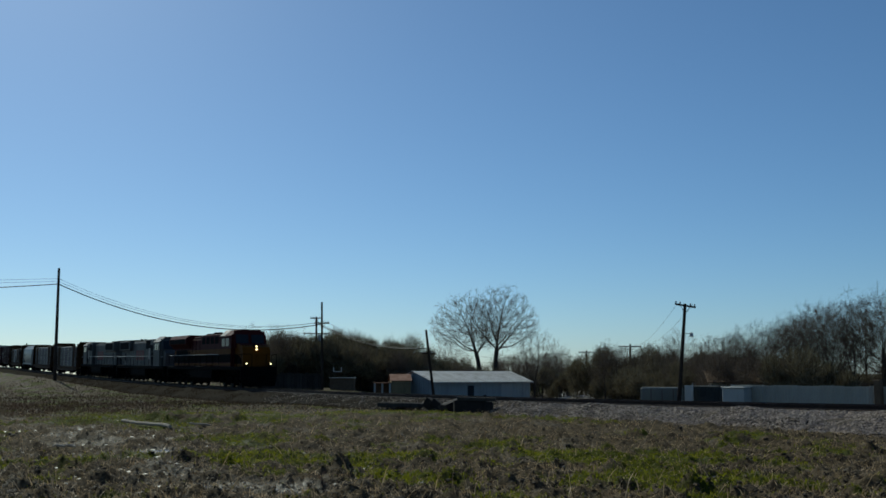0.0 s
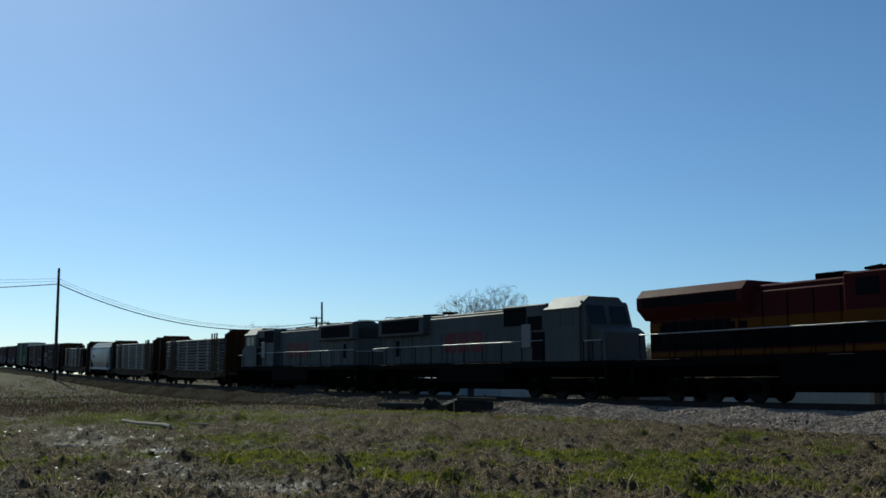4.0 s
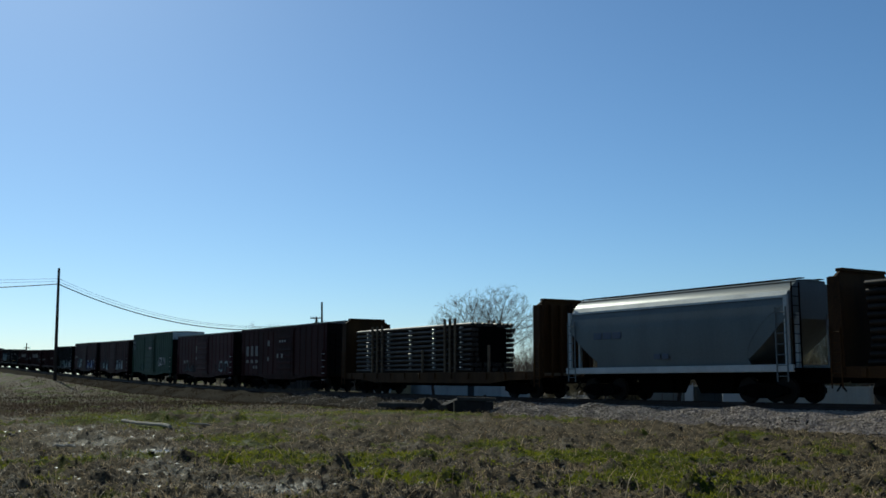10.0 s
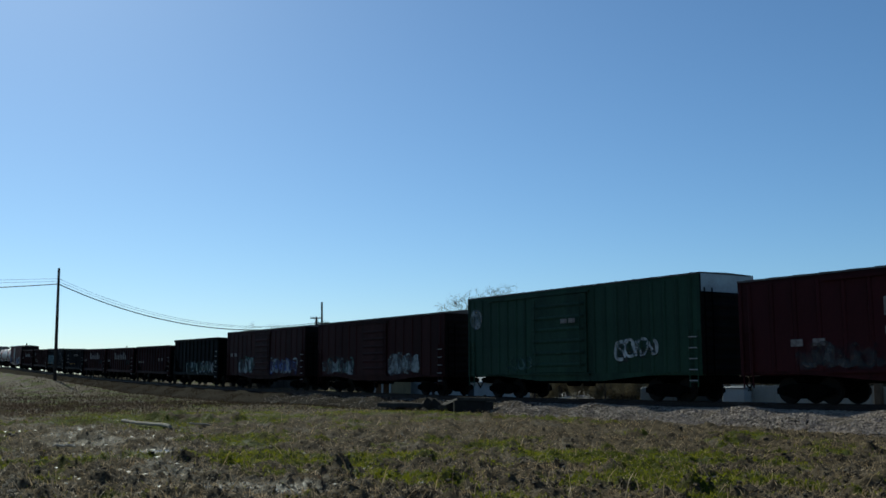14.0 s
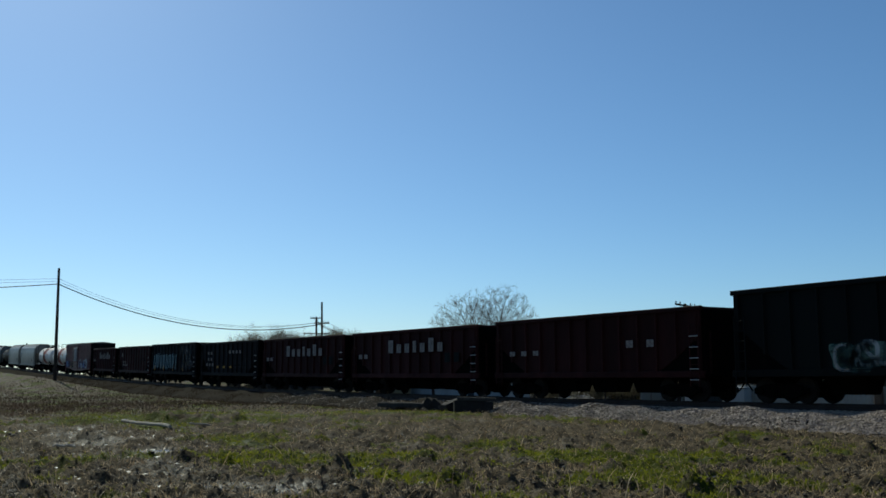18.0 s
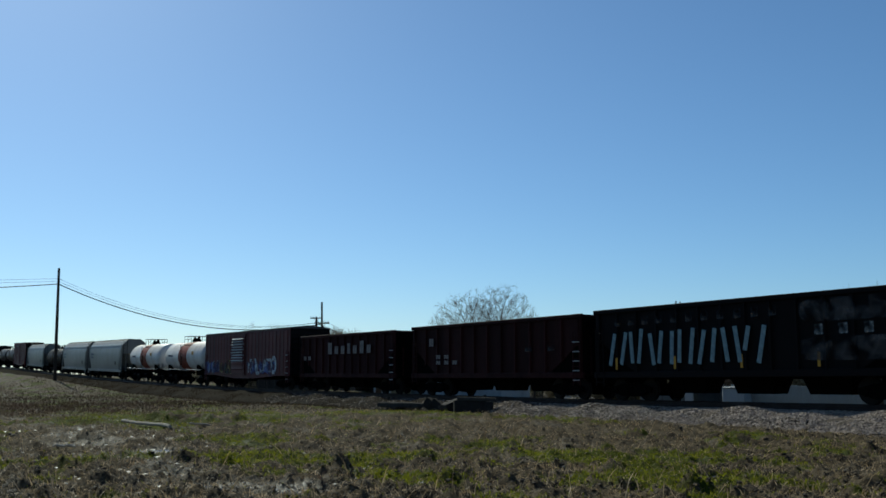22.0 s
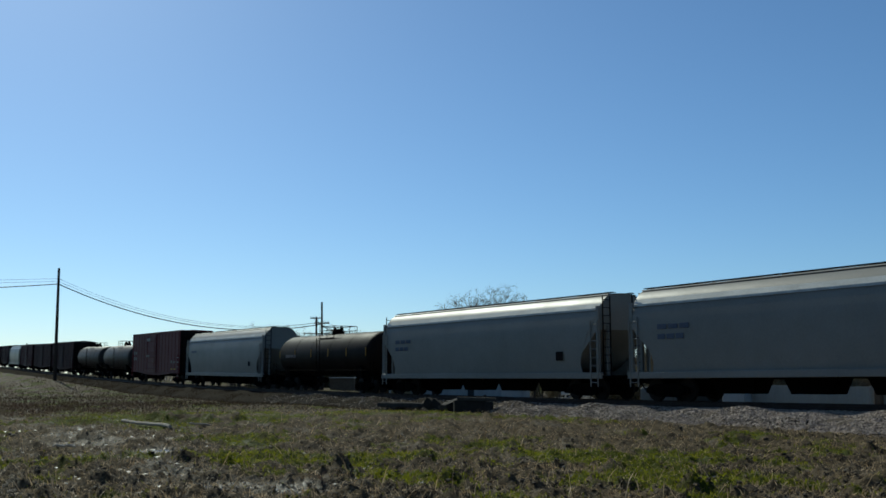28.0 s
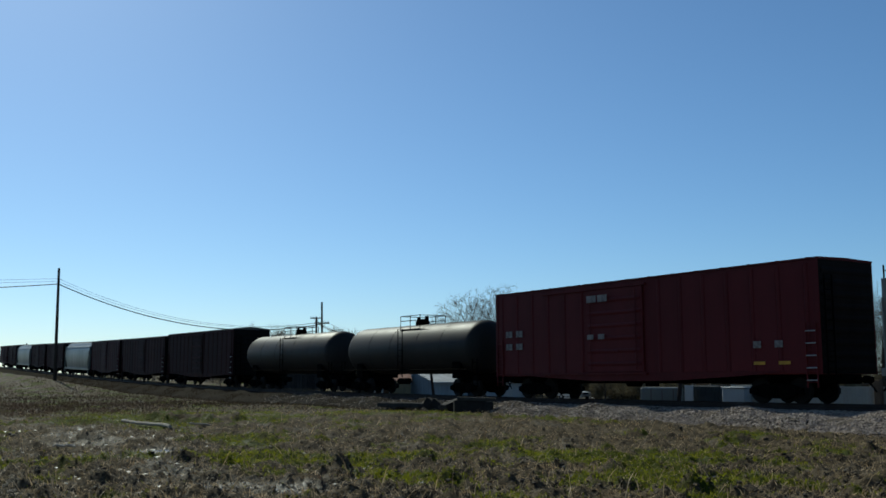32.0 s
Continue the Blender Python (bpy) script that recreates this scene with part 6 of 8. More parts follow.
def containers():
    g = -1.5
    t = thing("storage_container", "dark blue steel container by the fence", "container", frame_pose(16.9, 72.0, 2.0, -2.3, g))
    body = Shape().box(0, 3.0, 0, 2.3, 0.12, 2.60, 0.03)
    part("body", body, CONTAINER, t)
    for x in np.arange(0.15, 2.95, 0.28):
        part("corrugation", Shape().box(x, x + 0.12, -0.035, 0.0, 0.25, 2.45), CONTAINER, t)
    part("corner_post", Shape().box(-0.02, 0.16, -0.05, 0.1, 0.1, 2.64), CONTAINER, t)
    part("corner_post", Shape().box(2.86, 3.04, -0.05, 0.1, 0.1, 2.64), CONTAINER, t)
    part("pale_panel", Shape().box(0.4, 2.4, -0.045, -0.037, 1.6, 1.9), CONTAINER, t)
    t = thing("site_cabin", "small dirty white cabin", "cabin", frame_pose(18.1, 66.6, 1.1, -1.2, g))
    part("body", Shape().box(0, 1.6, 0, 1.4, 0.1, 2.52, 0.03), WHITE_PAINT, t)
    part("roof", Shape().box(-0.08, 1.68, -0.08, 1.48, 2.52, 2.60, 0.02), GALV_AND_GLINT, t)
    part("door", Shape().box(0.4, 1.1, -0.03, 0.0, 0.15, 2.1), WHITE_PAINT, t)
    t = thing("gate_leaf", "narrow dirty white gate leaf beside the container", "gate", frame_pose(16.75, 71.2, 1.0, -0.6, g))
    part("panel", Shape().box(0, 0.5, 0, 0.06, 0.1, 2.65, 0.01), WHITE_PAINT, t)
    part("post", Shape().tube((0.56, 0.03, 0), (0.56, 0.03, 2.8), 0.05, n=8), GALV_AND_GLINT, t)
    t = thing("trailer", "old pale windowless trailer behind the pole", "trailer", pose(14.6, 76, g, 0, 0, -12))
    part("body", Shape().box(0, 3.1, 0, 2.2, 0.5, 2.45, 0.12), TRAILER_WALL, t)
    for x in (0.75, 1.55, 2.35):
        part("side_seam", Shape().box(x, x + 0.05, -0.02, 0.0, 0.6, 2.35), TIMBER, t)
    part("door", Shape().box(2.72, 2.98, -0.012, 0.0, 0.6, 2.2), WHITE_PAINT, t)
    for x in (0.8, 2.3):
        part("wheel", Shape().tube((x, -0.02, 0.32), (x, 0.25, 0.32), 0.32, n=16), RUBBER, t)
    t = thing("roadside_house", "low pale house behind bare trees", "house", pose(24.0, 92, g, 0, 0, -8))
    part("wall", Shape().prism(((0, 0), (0, 2.7), (3, 3.7), (6, 2.7), (6, 0)), "x", 0, 11), WHITE_PAINT, t)
    for y0, y1 in ((-0.4, 3.0), (6.4, 3.0)):
        part("roof", Shape().put([(-0.3, y0, 2.62), (11.3, y0, 2.62), (11.3, y1, 3.75), (-0.3, y1, 3.75), (-0.3, y0, 2.70), (11.3, y0, 2.70), (11.3, y1, 3.83), (-0.3, y1, 3.83)],
                                 [(0, 1, 2, 3), (4, 7, 6, 5), (0, 4, 5, 1), (1, 5, 6, 2), (2, 6, 7, 3), (3, 7, 4, 0)]), TIMBER, t)
    for x in (1.5, 5.0, 8.5):
        part("window", Shape().box(x, x + 1.1, -0.02, 0.0, 1.0, 2.1), GLASS, t)
    part("door", Shape().box(3.3, 4.2, -0.03, 0.0, 0.0, 2.05), TIMBER, t)


TRAILER_WALL = mat("faded_trailer_paint", (0.21, 0.20, 0.165), 0.6, 0, (0.16, 0.15, 0.14), 1.2, 14, 0.7, 0.1, True)


def utility_pole(label, base, top, r=0.15, arms=(), arm_dir=0.0, lamp=None, can=None, dip=0.0):
    b, t_ = Vector(base), Vector(top)
    t = thing("utility_pole", label, "utility pole", Matrix.Translation(b), "utility poles along the line")
    d = t_ - b
    part("pole", Shape().tube((0, 0, -0.4), d, r, r * 0.65, n=10), WOOD_POLE, t)
    for u, half in arms:
        c = d * u
        a = Vector((math.cos(arm_dir), math.sin(arm_dir), -dip))
        sh = Shape()
        sh.put([tuple(c + a * (sx * half) + Vector((-a.y, a.x, 0)) * (0.06 * sy + r) + Vector((0, 0, 0.07 * sz))) for sx in (-1, 1) for sy in (-1, 1) for sz in (-1, 1)],
               [(0, 1, 3, 2), (4, 6, 7, 5), (0, 4, 5, 1), (2, 3, 7, 6), (0, 2, 6, 4), (1, 5, 7, 3)])
        arm = part("crossarm", sh, WOOD_POLE, t)
        for k in (-0.9, -0.5, 0.5, 0.9):
            p = c + a * (k * half) + Vector((-a.y, a.x, 0)) * r
            part("insulator", Shape().lathe(((0.06, 0.03), (0.12, 0.06), (0.16, 0.045), (0.2, 0.06), (0.25, 0.03)), 8, "z", tuple(p)), GALV_AND_GLINT, arm)
        part("brace", Shape().tube(tuple(c + a * half * 0.5), tuple(c - Vector((0, 0, 0.6))), 0.02, n=5).tube(tuple(c - a * half * 0.5), tuple(c - Vector((0, 0, 0.6))), 0.02, n=5), WOOD_POLE, t)
    if lamp:
        p = d * lamp
        part("lamp_arm", Shape().tube(p, p + Vector((0.55, 0, 0.05)), 0.025, n=6), GALV_AND_GLINT, t)
        part("lamp_head", Shape().lathe(((-0.22, 0.05), (-0.18, 0.16), (0.0, 0.12), (0.1, 0.05)), 10, "z", tuple(p + Vector((0.6, 0, 0)))), GALV_AND_GLINT, t)
    if can:
        p = d * can
        part("transformer", Shape().lathe(((-0.45, 0.24), (0.4, 0.24), (0.5, 0.15)), 12, "z", tuple(p + Vector((0.45, 0, 0)))), GALV_AND_GLINT, t)
    return t


def cable(label, a, b, sag, r):
    a, b = Vector(a), Vector(b)
    n = 28
    pts = []
    for i in range(n + 1):
        u = i / n
        p = a.lerp(b, u)
        p.z -= sag * 4 * u * (1 - u)
        pts.append(tuple(p))
    ob = part("power_cable", Shape().path(pts, r, 5), WIRE, None)
    tagged(ob, label, "cable", "cables between the poles")


def poles():
    utility_pole("tall plain dark wooden pole on the near side of the track", (-42.4, 112, base_z(-42.4, 112)), (-42.5, 112, 13.55), 0.2)
    utility_pole("tall dark wooden pole with a short crossarm", (-14.7, 125, base_z(-14.7, 125)), (-14.9, 125, 10.7), 0.17, ((0.76, 0.9),), 0.2)
    utility_pole("dark wooden pole with crossarms and a transformer", (-18.5, 150, base_z(-18.5, 150)), (-18.66, 150, 10.3), 0.2, ((0.98, 0.9), (0.76, 1.9)), 0.1, None, 0.70)
    utility_pole("leaning dark wooden pole beside the track", (-0.75, 105, -1.6), (-1.75, 105, 6.44), 0.17, ((0.70, 0.7),), 0.3)
    utility_pole("leaning wooden pole with a crossarm and street lamp", (17.05, 75, -1.6), (17.87, 75, 7.07), 0.17, ((0.985, 0.75),), -0.35, 0.745, None, 0.2)
    utility_pole("distant wooden pole with a crossarm", (27.4, 150, -1.5), (27.5, 150, 6.3), 0.17, ((0.95, 1.7),), 0.0)
    utility_pole("distant wooden pole with a crossarm", (25.3, 180, -1.5), (25.3, 180, 6.1), 0.18, ((0.95, 1.4),), 0.0)
    utility_pole("distant wooden pole among bare trees", (31.0, 180, -1.5), (31.0, 180, 4.6), 0.18, ((0.93, 1.3),), 0.0)
    utility_pole("thin pole far off behind the train", (-106, 260, 2.0), (-106.0, 260, 9.7), 0.2, ((0.85, 0.8),), 0.0)
    utility_pole("thin pole far off behind the train", (-80.5, 260, 2.0), (-80.5, 260, 9.0), 0.2, ((0.9, 0.8),), 0.0)
    cable("thick black cable between two poles", (-42.5, 112, 11.8), (-14.9, 125, 8.0), 2.4, 0.055)
    cable("thin dark wire between two poles", (-42.5, 112, 12.4), (-14.5, 125, 8.35), 2.4, 0.016)
    cable("thin dark wire between two poles", (-42.5, 112, 12.1), (-15.3, 125, 8.2), 2.3, 0.016)
    cable("thick black cable leading off from the pole", (-42.5, 112, 11.8), (-85.0, 100, 11.4), 1.0, 0.05)
    cable("thin dark wire leading off from the pole", (-42.5, 112, 12.4), (-85.0, 100, 12.2), 0.6, 0.016)
    cable("thin dark wire leading off from the pole", (-42.5, 112, 12.1), (-85.0, 100, 11.9), 0.6, 0.016)
    for dx, dz, r in ((0.6, 8.3, 0.02), (-0.4, 8.2, 0.02), (0.0, 7.8, 0.045)):
        cable("dark cable running on to the leaning pole", (-14.9 + dx, 125, dz), (-1.5 + dx * 0.5, 105.2, 4.6), 1.0, r)
    for k in (-0.6, 0.6):
        cable("thin wire between roadside poles", (17.85 + k, 75, 7.05), (27.5 + k, 150, 6.0), 1.2, 0.008)
    for dz in (0.0, 0.5):
        cable("thin wire across the trees", (17.3, 75, 3.6 + dz), (46.0, 66, 6.6 + dz), 0.6, 0.007)
        cable("thin wire across the trees", (-1.5, 105, 3.8 + dz), (17.4, 75, 3.6 + dz), 0.9, 0.009)


def lane():
    pts = [(11.0, 128), (15.5, 134), (18.5, 143), (20.0, 156), (22.5, 180), (28.0, 225)]
    rows = []
    pts = [Vector((x, y, 0)) for x, y in pts]
    for i, p in enumerate(pts):
        d = (pts[min(i + 1, len(pts) - 1)] - pts[max(i - 1, 0)]).normalized()
        n_ = Vector((-d.y, d.x, 0))
        row = []
        for k in (-2.6, -1.2, 1.2, 2.6):
            q = p + n_ * k
            row.append((q.x, q.y, base_z(q.x, q.y) + (0.06 if abs(k) < 2 else 0.0)))
        rows.append(row)
    # a side arm towards the fence
    ob = part("lane", Shape().rings(rows, close=False, caps=False), GRAVEL, None)
    tagged(ob, "pale dusty gravel lane beyond the track", "lane", kind="structure")


GRAVEL = mat("pale_gravel", (0.42, 0.39, 0.35), 0.9, 0, (0.25, 0.22, 0.19), 1.5, 25, 0.6, 0.4)
long_shed()
small_shed()
board_fence()
metal_fence()
containers()
poles()
lane()


# ---- a pale pickup that comes slowly up the lane ----
def pickup():
    t = thing("pickup_truck", "pale silver pickup truck on the gravel lane", "pickup truck")
    body = Shape().prism(((-2.6, 0.45), (-2.6, 1.02), (-0.7, 1.06), (-0.35, 1.08), (0.9, 1.08), (2.35, 0.98), (2.55, 0.8), (2.55, 0.42)), "y", -0.92, 0.92)
    part("body", body, CAR_PAINT, t)
    cab = Shape().rings([[(-0.85, -0.88, 1.05), (1.15, -0.88, 1.05), (1.15, 0.88, 1.05), (-0.85, 0.88, 1.05)], [(-0.6, -0.72, 1.72), (0.45, -0.72, 1.72), (0.45, 0.72, 1.72), (-0.6, 0.72, 1.72)]])
    part("cab", cab, CAR_PAINT, t)
    part("windscreen", Shape().put([(1.12, -0.78, 1.12), (1.12, 0.78, 1.12), (0.52, 0.66, 1.66), (0.52, -0.66, 1.66)], [(0, 1, 2, 3)]), GLASS, t)
    for sy in (-1, 1):
        part("side_window", Shape().put([(-0.6, sy * 0.882, 1.12), (0.9, sy * 0.882, 1.12), (0.4, sy * 0.745, 1.66), (-0.5, sy * 0.745, 1.66)], [(0, 1, 2, 3)]), GLASS, t)
        part("headlight", Shape().box(2.5, 2.57, sy * 0.62 - 0.16, sy * 0.62 + 0.16, 0.72, 0.9, 0.02), BRIGHT_METAL, t)
        for x in (-1.6, 1.65):
            w = part("wheel", Shape().tube((x, sy * 0.72, 0.36), (x, sy * 0.95, 0.36), 0.36, n=18), RUBBER, t)
            part("rim", Shape().tube((x, sy * 0.94, 0.36), (x, sy * 0.965, 0.36), 0.2, n=12), GALV_AND_GLINT, w)
    part("bumper", Shape().box(2.5, 2.68, -0.9, 0.9, 0.42, 0.6, 0.03), BRIGHT_METAL, t)
    part("grille", Shape().box(2.54, 2.58, -0.45, 0.45, 0.66, 0.92), GRILLE, t)
    return t


CAR_PAINT = mat("pale_silver_car_paint", (0.55, 0.58, 0.58), 0.3, 0.2, (0.4, 0.41, 0.41), 1, 20, 0.4, 0)
PICKUP = pickup()


# ---- bare winter trees ----
def grow_tree(seed, height, low, rx, ry, fork, trunk_r, count, step, lean=0.0, tip=0.012, twigs=5, spray=0.8, top_heavy=0.5, reach=12):
    """A bare tree grown limb by limb towards points of its crown; limbs thicken by the twigs they carry."""
    rng = np.random.default_rng(seed)
    v = rng.normal(size=(count, 3))
    v[:, 2] = np.where(v[:, 2] < 0, v[:, 2] * 0.55, v[:, 2])
    v = v / np.linalg.norm(v, axis=1)[:, None] * (rng.random(count) ** 0.36)[:, None]
    mid = low + (height - low) * (1 - top_heavy)
    aim = np.stack([lean + v[:, 0] * rx, v[:, 1] * ry, mid + np.where(v[:, 2] > 0, v[:, 2] * (height - mid), v[:, 2] * (mid - low))], 1)
    aim = aim * (1 + 0.03 * rng.normal(size=(count, 3)))
    n0 = max(3, int((fork + 0.3) / step))
    pos = [np.array([0.04 * math.sin(i * 0.7 + seed), 0.04 * math.cos(i * 0.9), -0.3 + (fork + 0.3) * i / (n0 - 1)]) for i in range(n0)]
    up = [i - 1 for i in range(n0)]
    way = [np.array([0.0, 0.0, 1.0])] * n0
    kids = [1] * n0
    P = np.array(pos)
    own = np.zeros(count, int)
    gap = np.full(count, 1e9)
    fresh = np.arange(n0 - 2, n0)
    for _ in range(int(2.6 * height / step)):
        d = np.linalg.norm(aim[:, None] - P[fresh][None], axis=2)
        j = np.argmin(d, 1)
        dd = d[np.arange(len(aim)), j]
        near = dd < gap
        own[near], gap[near] = fresh[j[near]], dd[near]
        keep = gap > step * 1.35
        aim, own, gap = aim[keep], own[keep], gap[keep]
        if len(aim) == 0:
            break
        new_ids = []
        for k in np.unique(own):
            if kids[k] > 3:
                gap[own == k] += 0.2 * step
                continue
            pull = aim[own == k] - P[k]
            pull = (pull / np.linalg.norm(pull, axis=1)[:, None]).mean(0)
            w = pull / (np.linalg.norm(pull) + 1e-6) + 1.0 * way[k] + np.array([0, 0, 0.10]) + rng.normal(size=3) * 0.10
            w = w / np.linalg.norm(w)
            if kids[k] > 0 and w @ way[k] < 0.45:
                gap[own == k] = 0.0
                continue
            new_ids.append(len(pos))
            pos.append(P[k] + w * step)
            up.append(int(k))
            way.append(w)
            kids.append(0)
            kids[k] += 1
        if not new_ids:
            break
        P = np.array(pos)
        fresh = np.array(new_ids)
    n = len(P)
    tips = np.zeros(n)
    child = [[] for _ in range(n)]
    for i in range(n - 1, 0, -1):
        if not child[i]:
            tips[i] = 1
        tips[up[i]] += tips[i]
        child[up[i]].append(i)
    power = math.log(trunk_r / tip) / math.log(max(2.0, tips[0]))
    r = tip * np.maximum(tips, 1) ** power
    r[0] *= 1.25
    main = [max(c, key=lambda q: tips[q]) if c else -1 for c in child]
    for _ in range(2):
        Q = P.copy()
        for i in range(n0 - 1, n):
            if main[i] >= 0:
                Q[i] = 0.5 * P[i] + 0.25 * (P[up[i]] + P[main[i]])
        P = Q
    wood, fine = Shape(), Shape()
    starts = [0] + [i for i in range(1, n) if main[up[i]] != i]
    for i in starts:
        line, rad = ([], []) if i == 0 else ([P[up[i]]], [r[i]])
        k = i
        while k >= 0:
            line.append(P[k])
            rad.append(r[k])
            k = main[k]
        if len(line) < 2:
            continue
        sides = 8 if rad[0] > 0.12 else (5 if rad[0] > 0.04 else 3)
        rows, ref = [], None
        for q in range(len(line)):
            d = Vector(line[min(q + 1, len(line) - 1)] - line[max(q - 1, 0)]).normalized()
            u = d.orthogonal().normalized() if ref is None else (ref - d * ref.dot(d)).normalized()
            ref = u
            w = d.cross(u)
            c = Vector(line[q])
            rows.append([tuple(c + (u * math.cos(2 * math.pi * m_ / sides) + w * math.sin(2 * math.pi * m_ / sides)) * rad[q]) for m_ in range(sides)])
        wood.rings(rows)
    rnd = random.Random(seed)

    def any_way(k):
        return Vector((rnd.uniform(-1, 1), rnd.uniform(-1, 1), rnd.uniform(-0.8, 1))) * k

    for i in range(n0, n):
        if tips[i] > reach:
            continue
        for _ in range(twigs if tips[i] < 3 else twigs // 2):
            q0, out = Vector(P[i]), Vector(way[i])
            o = (out * 0.6 + any_way(1.0) + Vector((0, 0, 0.25))).normalized()
            sd = any_way(1.0).cross(o)
            if sd.length < 0.02:
                continue
            sd.normalize()
            T = rnd.uniform(0.4, 1.3) * spray
            fat = tip * rnd.uniform(0.55, 0.9)
            e = q0 + o * T * 0.5 + any_way(0.06 * T)
            f = e + (o + any_way(0.35)).normalized() * T * 0.5
            fine.put([tuple(q0 - sd * fat), tuple(q0 + sd * fat), tuple(e + sd * fat * 0.8), tuple(f), tuple(e - sd * fat * 0.8)], [(0, 1, 2, 4), (4, 2, 3)])
            g = e + (o + any_way(0.9)).normalized() * T * 0.5
            fine.put([tuple(e - sd * fat * 0.7), tuple(e + sd * fat * 0.7), tuple(g)], [(0, 1, 2)])
    return wood.mesh("trunk", BARK, 0), fine.mesh("crown", TWIG, 0)


def tree(meshes, label, x, y, z, rz, s, group="bare trees beyond the track"):
    t = thing("bare_tree", label, "tree", pose(x, y, z, 0, 0, rz) @ Matrix.Scale(s, 4), group)
    part("trunk", meshes[0], None, t)
    part("crown", meshes[1], None, t)
    return t


def brush_mesh(seed, height, width, n, leafy):
    """A thicket: many stems from the ground and a cloud of small ragged sprays."""
    rnd = random.Random(seed)
    stems, sprays = Shape(), Shape()
    for _ in range(16):
        a, r = rnd.uniform(0, 6.28), width * rnd.random() * 0.4
        p = Vector((r * math.cos(a), r * math.sin(a), -0.2))
        d = Vector((rnd.uniform(-0.35, 0.35), rnd.uniform(-0.35, 0.35), 1)).normalized()
        L = height * rnd.uniform(0.5, 0.85)
        stems.tube(tuple(p), tuple(p + d * L * 0.5), 0.07, 0.045, 4, False)
        d2 = (d + Vector((rnd.uniform(-0.4, 0.4), rnd.uniform(-0.4, 0.4), 0))).normalized()
        stems.tube(tuple(p + d * L * 0.5), tuple(p + d * L * 0.5 + d2 * L * 0.5), 0.045, 0.015, 4, False)
    lumps = [(rnd.uniform(-0.5, 0.5) * width, rnd.uniform(-0.5, 0.5) * width, height * rnd.uniform(0.15, 0.8), rnd.uniform(0.16, 0.3) * height) for _ in range(13)]
    for _ in range(n):
        cx, cy, cz, cr = rnd.choice(lumps)
        v = Vector((rnd.gauss(0, 1), rnd.gauss(0, 1), rnd.gauss(0, 1))).normalized() * cr * rnd.random() ** 0.45
        p = Vector((cx, cy, cz)) + v
        if p.z < 0:
            continue
        d = (v.normalized() * 0.5 + Vector((rnd.uniform(-0.8, 0.8), rnd.uniform(-0.8, 0.8), rnd.uniform(0.1, 1.2)))).normalized()
        s = Vector((rnd.uniform(-1, 1), rnd.uniform(-1, 1), rnd.uniform(-1, 1))).cross(d).normalized()
        L = rnd.uniform(0.35, 1.05)
        w = (0.026 if leafy else 0.015) * rnd.uniform(0.7, 1.3)
        sprays.put([tuple(p - s * w), tuple(p + s * w), tuple(p + d * L)], [(0, 1, 2)])
    return stems.mesh("stems", BARK, 0), sprays.mesh("sprays", BRUSH if leafy else TWIG, 0)


def thicket(meshes, label, x, y, z, rz, s, sz=1.0):
    t = thing("thicket", label, "bushes", pose(x, y, z, 0, 0, rz) @ Matrix.Diagonal((s, s, s * sz, 1)), "thickets beyond the track")
    part("stems", meshes[0], None, t)["kind"] = "stuff"
    part("sprays", meshes[1], None, t)["kind"] = "stuff"
    return t


